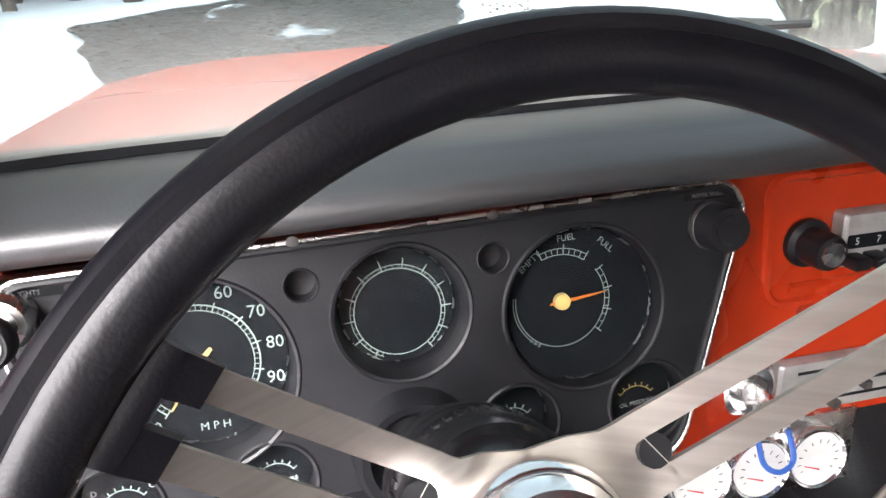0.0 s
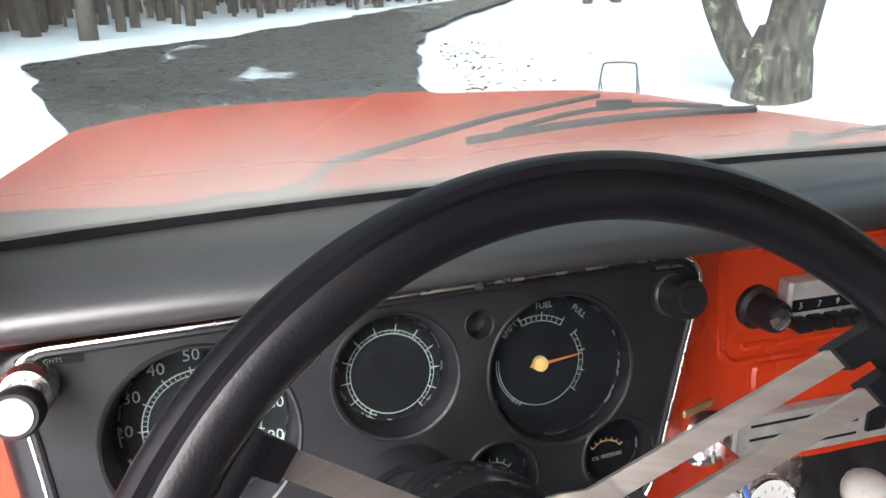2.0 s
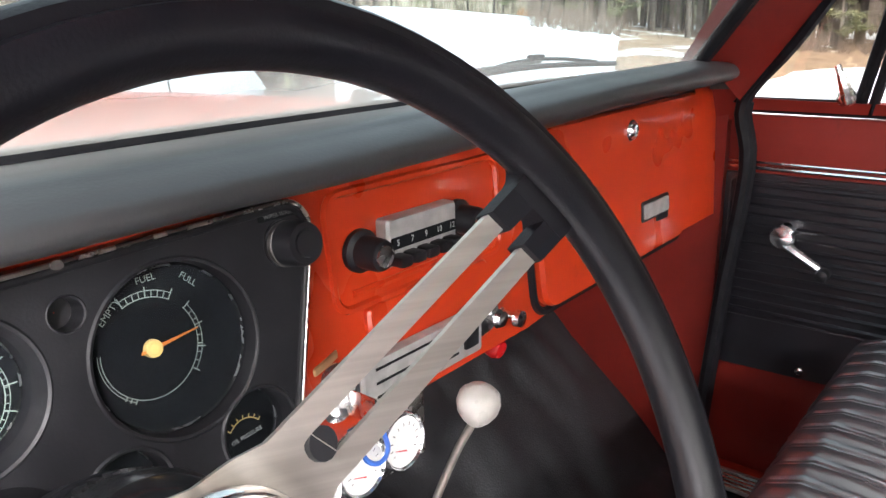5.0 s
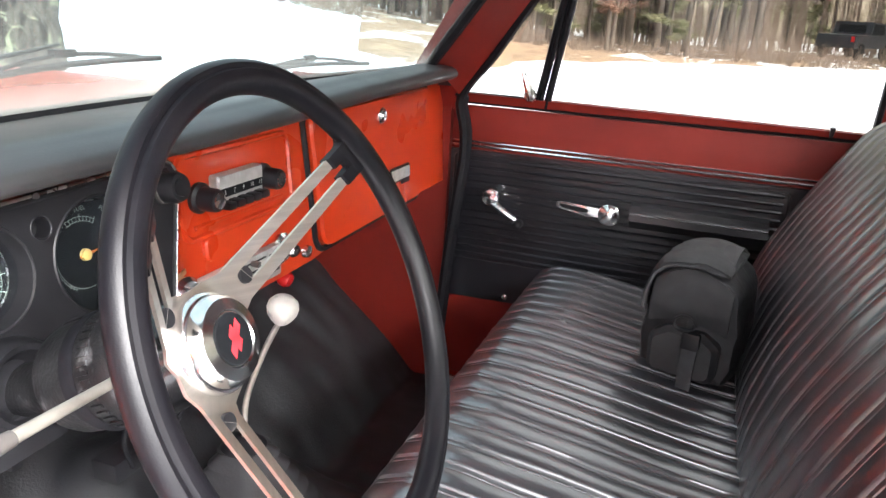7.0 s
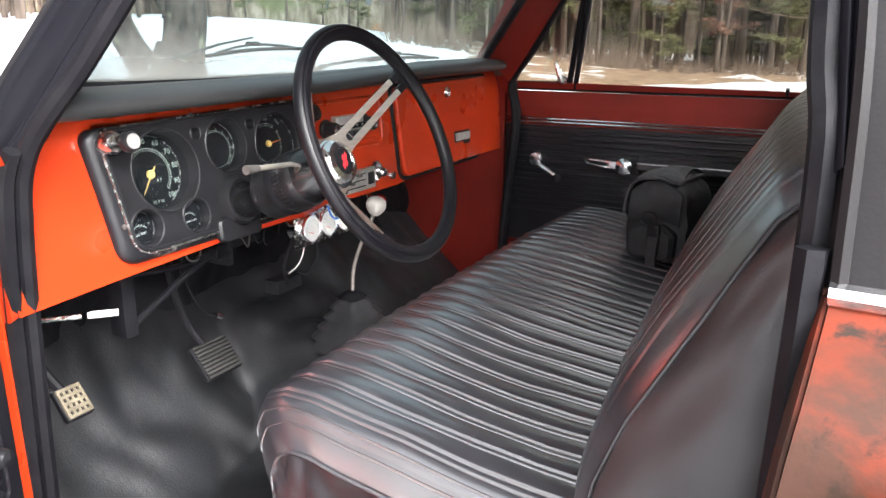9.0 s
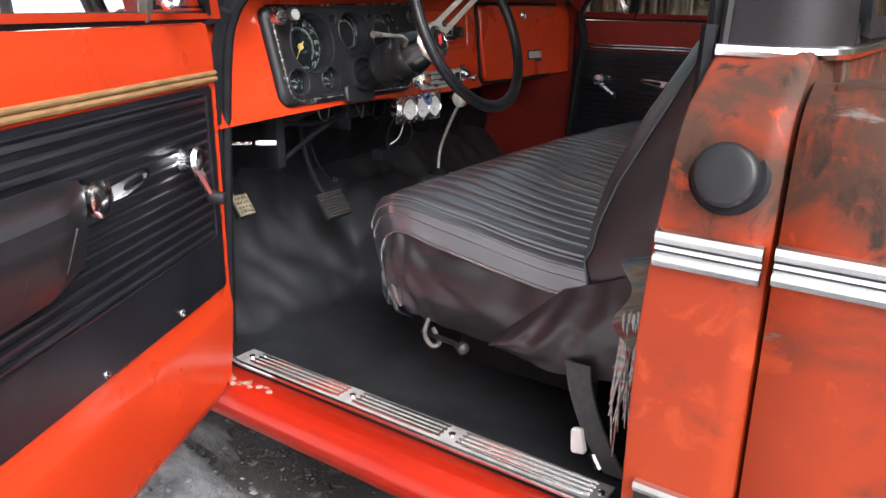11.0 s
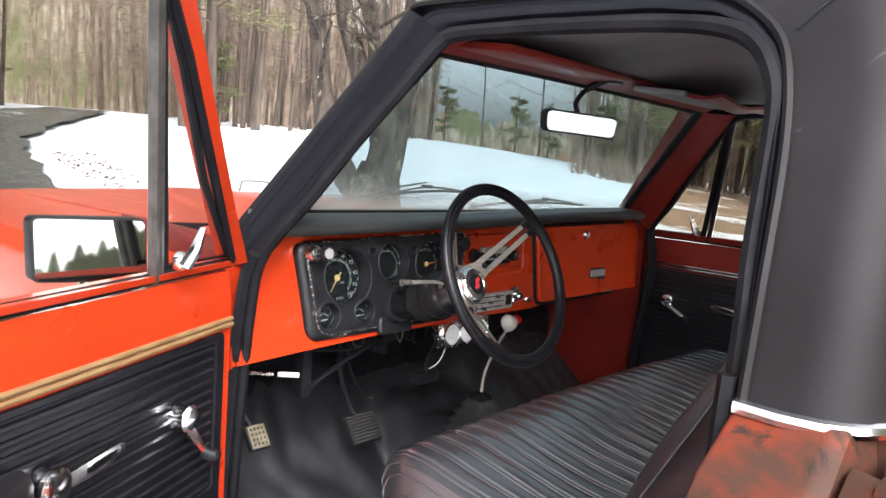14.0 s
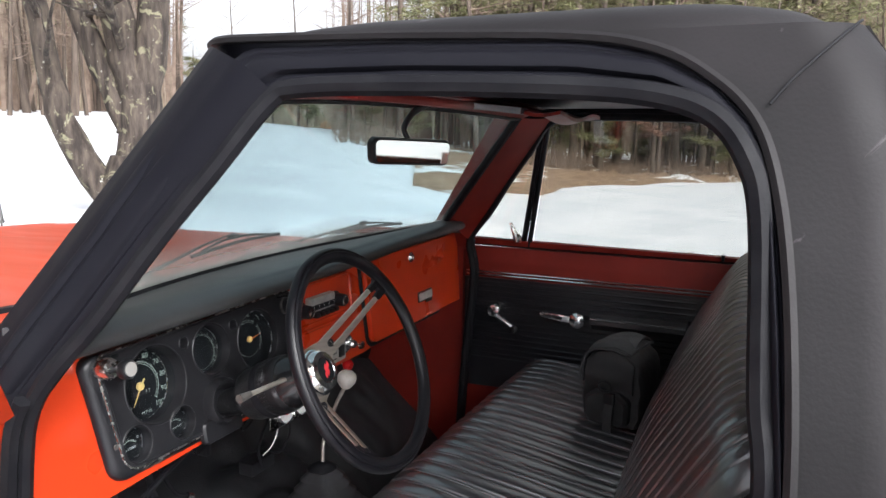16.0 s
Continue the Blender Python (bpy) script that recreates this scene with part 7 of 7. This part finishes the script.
belt = thing("seat_belt", "black seat belt buckle strap by the sill", "seat belt", (-0.75, -0.82, 0.44))
part("webbing", solid(lambda u, v: Vector((-0.752 + 0.006 * math.sin(u * 4), -0.760 - 0.046 * v - 0.090 * u * u, 0.625 - 0.19 * u)), 10, 3, (-0.006, 0, 0)), bag_web, belt)
part("buckle", plate(rounded([(-0.024, 0.004), (0.012, -0.002), (0.016, 0.046), (-0.010, 0.052)], 0.007), lambda a, b, h: Vector((-0.757 - h, -0.795 + a * 0.8, 0.455 + b)), 0.010, 0.003), white_plastic, belt, "pale buckle tongue")
part("anchor", tube([(-0.752, -0.825, 0.46), (-0.755, -0.84, 0.437)], 0.010, 8), dull_chrome, belt)

blanket = thing("blanket", "folded striped woven blanket stuffed behind the seat", "blanket", (-0.74, -0.92, 0.55))
part("cloth", solid(lambda u, v: Vector((-0.80 + 0.07 * u + 0.012 * math.sin(v * 9), -0.868 - 0.05 * u + 0.010 * math.sin(v * 13 + 1), 0.845 - 0.19 * v)), 10, 24, (0.03, -0.02, 0)), blanket_mat, blanket)
rnd = random.Random(4)
fringe = []
for k in range(46):
    u = rnd.random()
    p = Vector((-0.80 + 0.06 * u, -0.866 - 0.05 * u, 0.70 + 0.06 * rnd.random()))
    ln = 0.10 + 0.12 * rnd.random()
    fringe.append(tube([p, p + Vector((-0.012 + 0.02 * rnd.random(), 0.012 * (rnd.random() - 0.3), -ln * 0.5)), p + Vector((-0.008 + 0.03 * (rnd.random() - 0.5), 0.02 * (rnd.random() - 0.5), -ln))], [0.003, 0.0026, 0.0012], 5))
part("fringe", join(*fringe), fringe_mat, blanket, "loose knotted fringe")

# ---- gear lever, pedals, hand brake, gauges under the dash ----
gear = thing("gear_lever", "floor gear lever with white knob and ribbed rubber boot", "gear lever", (-0.01, 0.03, 0.60))
boot = []
for k in range(13):
    v = k / 12
    w = 0.106 - 0.078 * v + (0.015 if k % 2 == 0 else -0.012) * (1 - 0.4 * v)
    boot.append((w, 0.600 + 0.140 * v - (0.010 if k % 2 == 0 else 0)))
def boot_pt(u, v):
    k = v * 12
    i = min(int(k), 11)
    w, z = Vector(boot[i]).lerp(Vector(boot[i + 1]), k - i)
    t = 2 * math.pi * u
    e = 0.55
    c, s_ = math.cos(t), math.sin(t)
    return Vector((-0.024 + w * math.copysign(abs(c) ** e, c), 0.035 + w * 0.92 * math.copysign(abs(s_) ** e, s_), z))
part("boot", grid(boot_pt, 48, 96, close_u=True), boot_rubber, gear, "ribbed black rubber boot", smooth=False)
part("boot_cap", lathe([(0.036, 0.0), (0.022, 0.010), (0.012, 0.014)], (-0.024, 0.035, 0.730), (0, 0, 1), 24), rubber, gear)
part("lever_rod", tube(smooth_path([(-0.022, 0.035, 0.73), (-0.006, 0.04, 0.80), (0.012, 0.018, 0.88), (0.022, -0.006, 0.935)], 5), 0.0048, 10), satin_lever, gear)
part("gear_knob", lathe([(0.010, -0.022), (0.016, -0.016), (0.0225, -0.006), (0.0245, 0.004), (0.0225, 0.014), (0.015, 0.021), (0.001, 0.024)], (0.022, -0.010, 0.952), (0.03, -0.15, 1), 28), knob_white, gear, "white gear knob")

for nm, lab, x, y, z, mat_, wx, wz in (("clutch_pedal", "small gridded brass-coloured pedal", -0.757, 0.065, 0.772, gold_pedal, 0.025, 0.029), ("brake_pedal", "worn ribbed rubber brake pedal", -0.385, 0.130, 0.690, pedal_rubber, 0.050, 0.040)):
    pd = thing(nm, lab, "pedal", (x, y + 0.05, z))
    tilt = Matrix.Translation((x, y, z)) @ Matrix.Rotation(radians(-38), 4, "X")
    part("pad_back", moved(box(-wx, wx, 0.0, 0.012, -wz, wz, 0.005), tilt), rubber, pd)
    n = 9 if wx > 0.04 else 5
    for k in range(n):
        zz = -wz + 0.006 + (2 * wz - 0.012) * k / (n - 1)
        part("tread", moved(box(-wx + 0.004, wx - 0.004, -0.005, 0.003, zz - 0.0028, zz + 0.0028, 0.001), tilt), mat_, pd)
    if wx < 0.04:
        for k in range(5):
            xx = -wx + 0.006 + (2 * wx - 0.012) * k / 4
            part("tread", moved(box(xx - 0.0025, xx + 0.0025, -0.0045, 0.003, -wz + 0.004, wz - 0.004, 0.001), tilt), mat_, pd)
    part("arm", tube(smooth_path([(x, y + 0.010, z), (x - 0.015, y + 0.055, z + 0.06), (x - 0.03, y + 0.08, z + 0.16), (x - 0.02, y + 0.10, z + 0.30)], 5), 0.008, 8), rubber, pd)
gas = thing("throttle_rod", "bent steel rod with a bright tip under the dashboard", "rod", (-0.40, 0.1, 0.8))
part("rod", tube(smooth_path([(-0.345, 0.26, 0.90), (-0.342, 0.25, 0.82), (-0.318, 0.235, 0.755), (-0.275, 0.237, 0.726)], 5), 0.005, 8), rubber, gas)
part("tip", tube([(-0.278, 0.237, 0.728), (-0.264, 0.235, 0.720)], 0.008, 10), chrome, gas)
brk = thing("brake_release", "white-handled parking brake release lever", "brake release", (-0.68, 0.03, 0.9))
part("rod", tube([(-0.80, 0.10, 0.916), (-0.735, 0.048, 0.914)], 0.004, 8), dull_chrome, brk)
part("handle", tube([(-0.728, 0.043, 0.914), (-0.722, 0.039, 0.914), (-0.692, 0.015, 0.913)], [0.0045, 0.0060, 0.0058], 12), white_plastic, brk, "white plastic grip")

pod = thing("gauge_pod", "chrome bracket with three white aftermarket gauges", "gauges", (-0.12, 0.03, 0.93))
part("bracket", join(box(-0.225, -0.015, 0.035, 0.039, 0.897, 0.976, 0.003), box(-0.225, -0.015, 0.035, 0.085, 0.972, 0.976, 0.001)), dull_chrome, pod, "bright steel bracket")
for k, x in enumerate((-0.184, -0.124, -0.065)):
    ga = Vector((0, -1, 0.10))
    gg = part("gauge_can", lathe([(0.027, -0.035), (0.029, -0.005), (0.031, 0.006), (0.0315, 0.012), (0.029, 0.016), (0.0265, 0.012)], (x, 0.034, 0.937), ga, 36, caps=False), chrome, pod, "chrome-rimmed gauge")
    part("gauge_dial", lathe([(0.0268, 0.0135), (0.0005, 0.0136)], (x, 0.034, 0.937), ga, 32), gauge_cream, gg, "white gauge dial")
    place = lambda a, b, h, x=x: Vector((x + a, 0.034 - 0.0140 - h, 0.937 + b + 0.0015))
    part("dial_marks", join(*[raw([place(math.cos(t) * r - math.sin(t) * w, math.sin(t) * r + math.cos(t) * w, 0.0006) for r, w in ((0.0175, -0.0005), (0.0215, -0.0005), (0.0215, 0.0005), (0.0175, 0.0005))], [(0, 1, 2, 3)]) for t in [radians(215 - 250 * q / 10) for q in range(11)]]), bezel_mat, gg, smooth=False)
    part("dial_needle", raw([place(a, b, 0.0009) for a, b in ((0.003, -0.0105), (-0.014, -0.0045), (-0.014, -0.0055), (0.003, -0.0125))], [(0, 1, 2, 3)]), red_mark, gg, smooth=False)
linkage = thing("clutch_linkage", "slanting black steel linkage rod under the dashboard", "rod", (-0.50, 0.08, 0.90))
part("rod", tube([(-0.63, 0.075, 0.850), (-0.50, 0.080, 0.905), (-0.33, 0.085, 0.962)], 0.006, 8), rubber, linkage)
part("bracket", box(-0.648, -0.622, 0.06, 0.10, 0.84, 0.98, 0.003), rubber, linkage)
for k in range(7):
    xx = -0.50 + 0.045 * k
    part("hanging_wire", tube(smooth_path([(xx, 0.07, 0.975), (xx + 0.02 * math.sin(k * 2.3), 0.06, 0.945 - 0.01 * (k % 3)), (xx + 0.04, 0.075, 0.935 - 0.008 * (k % 2)), (xx + 0.06, 0.085, 0.972)], 5), 0.0018, 5), rubber if k % 3 else worn_grey, linkage)
wire = thing("wiring", "loose blue, black and white wires hanging under the dashboard", "wires", (-0.15, 0.05, 0.85))
part("blue_tie", tube(smooth_path([(-0.138, 0.012, 0.982), (-0.134, 0.004, 0.958), (-0.120, 0.000, 0.950), (-0.105, 0.004, 0.958), (-0.108, 0.012, 0.984)], 6), 0.0026, 6), blue_wire, wire, "blue wire loop")
part("strand", tube(smooth_path([(-0.16, 0.06, 0.91), (-0.185, 0.05, 0.875), (-0.205, 0.05, 0.855), (-0.235, 0.05, 0.845)], 6), 0.0018, 6), white_plastic, wire, "white wire")
part("strand", tube(smooth_path([(-0.13, 0.06, 0.90), (-0.135, 0.05, 0.86), (-0.17, 0.05, 0.83), (-0.20, 0.06, 0.84)], 6), 0.003, 6), rubber, wire)
part("strand", tube(smooth_path([(-0.20, 0.06, 0.92), (-0.25, 0.05, 0.87), (-0.24, 0.05, 0.82)], 6), 0.0035, 6), rubber, wire)
part("strand", tube(smooth_path([(-0.66, 0.10, 0.95), (-0.50, 0.08, 0.93), (-0.35, 0.08, 0.955), (-0.22, 0.09, 0.99)], 6), 0.006, 6), rubber, wire)
part("terminal_box", box(-0.26, -0.18, 0.06, 0.10, 0.80, 0.83, 0.004), bezel_mat, wire)
jb = thing("relay_box", "small black boxes and brackets under the dashboard", "relay box", (-0.55, 0.1, 0.9))
part("box", box(-0.36, -0.27, 0.09, 0.16, 0.925, 0.975, 0.006), rubber, jb)
part("bracket", box(-0.39, -0.375, 0.07, 0.17, 0.90, 0.975, 0.003), bezel_mat, jb)

# ---- rear-view mirror, sun visors, wipers ----
rv = thing("rearview_mirror", "black-framed rear-view mirror on a bent stalk", "mirror", (0.04, -0.2, 1.62))
mm = Matrix.Translation((-0.012, -0.208, 1.521)) @ Matrix.Rotation(radians(-25.6), 4, "Z") @ Matrix.Rotation(radians(4), 4, "X") @ Matrix.Rotation(radians(2), 4, "Y")
part("housing", moved(plate(rounded([(-0.105, -0.030), (0.105, -0.030), (0.112, 0.028), (-0.112, 0.028)], 0.016), lambda a, b, h: Vector((a, 0.018 - h, b)), 0.022, 0.004), mm), bezel_mat, rv)
part("reflector", moved(plate(rounded([(-0.099, -0.025), (0.099, -0.025), (0.105, 0.023), (-0.105, 0.023)], 0.012), lambda a, b, h: Vector((a, -0.0045 - h, b)), 0.002), mm), mirror_mat, rv)
part("stalk", tube(smooth_path([(-0.012, -0.198, 1.547), (-0.016, -0.190, 1.574), (0.010, -0.205, 1.612), (0.050, -0.240, 1.640)], 6), [0.006] * 6 + [0.007] * 6 + [0.009] * 7, 10), bezel_mat, rv)
part("mount", box(0.035, 0.085, -0.265, -0.230, 1.630, 1.646, 0.004), bezel_mat, rv)
for x in (-0.36, 0.36):
    vis = thing("sun_visor", "folded sun visor under the header", "sun visor", (x, -0.28, 1.63), "sun visors")
    vm = Matrix.Translation((x, -0.335, 1.622)) @ Matrix.Rotation(radians(6), 4, "X")
    part("panel", moved(box(-0.22, 0.22, -0.075, 0.075, -0.008, 0.008, 0.007), vm), liner if x > 0 else shaded_red, vis, "grey visor panel" if x > 0 else "dark red visor panel")
    if x > 0:
        part("visor_back", moved(solid(lambda u, v: Vector((-0.20 + 0.40 * u, -0.062 - 0.10 * v, -0.004 - 0.012 * math.sin(v * 3.1) + 0.008 * math.sin(u * 7 + v * 2))), 16, 8, (0, 0, 0.008)), vm), shaded_red, vis, "dark red sagging visor cloth")
    part("rod", tube([(x - 0.2, -0.262, 1.628), (x + 0.2, -0.262, 1.628)], 0.004, 8), dull_chrome, vis)
for pivot, foot, tip, b0, b1 in (((-0.50, 0.150, 1.262), (-0.465, 0.112, 1.298), (-0.217, 0.126, 1.340), (-0.343, 0.132, 1.305), (-0.030, 0.146, 1.316)), ((0.10, 0.225, 1.262), (0.15, 0.200, 1.275), (0.38, 0.140, 1.294), (0.235, 0.170, 1.281), (0.535, 0.102, 1.284))):
    wp = thing("wiper", "black windshield wiper lying on the glass", "wiper", pivot, "wipers")
    b0, b1, tip = Vector(b0), Vector(b1), Vector(tip)
    out = Vector((0, 0.010, 0.008))
    bow = lambda k, b0=b0, b1=b1: b0.lerp(b1, k) + Vector((0, 0.006, 0.010)) * math.sin(k * math.pi) * 0.5
    part("wiper_arm", tube([pivot, foot, Vector(foot).lerp(tip, 0.6) + out * 0.4, tip], [0.005, 0.004, 0.0026, 0.0022], 8), worn_grey, wp)
    part("wiper_blade", tube([bow(k / 8) for k in range(9)], 0.0042, 6), bezel_mat, wp)
    part("blade_bridge", tube([bow(0.12) + out * 0.4, bow(0.32) + out, bow(0.5) + out * 1.3, bow(0.68) + out, bow(0.88) + out * 0.4], 0.0028, 6), bezel_mat, wp)
    c = bow(0.5) + out * 1.3
    part("blade_clip", box(c.x - 0.016, c.x + 0.018, c.y - 0.005, c.y + 0.006, c.z - 0.004, c.z + 0.006, 0.002), bezel_mat, wp)
    part("arm_pivot", lathe([(0.012, -0.02), (0.012, 0.006), (0.008, 0.012), (0.001, 0.013)], pivot, (0, 0.3, 1), 16), bezel_mat, wp)
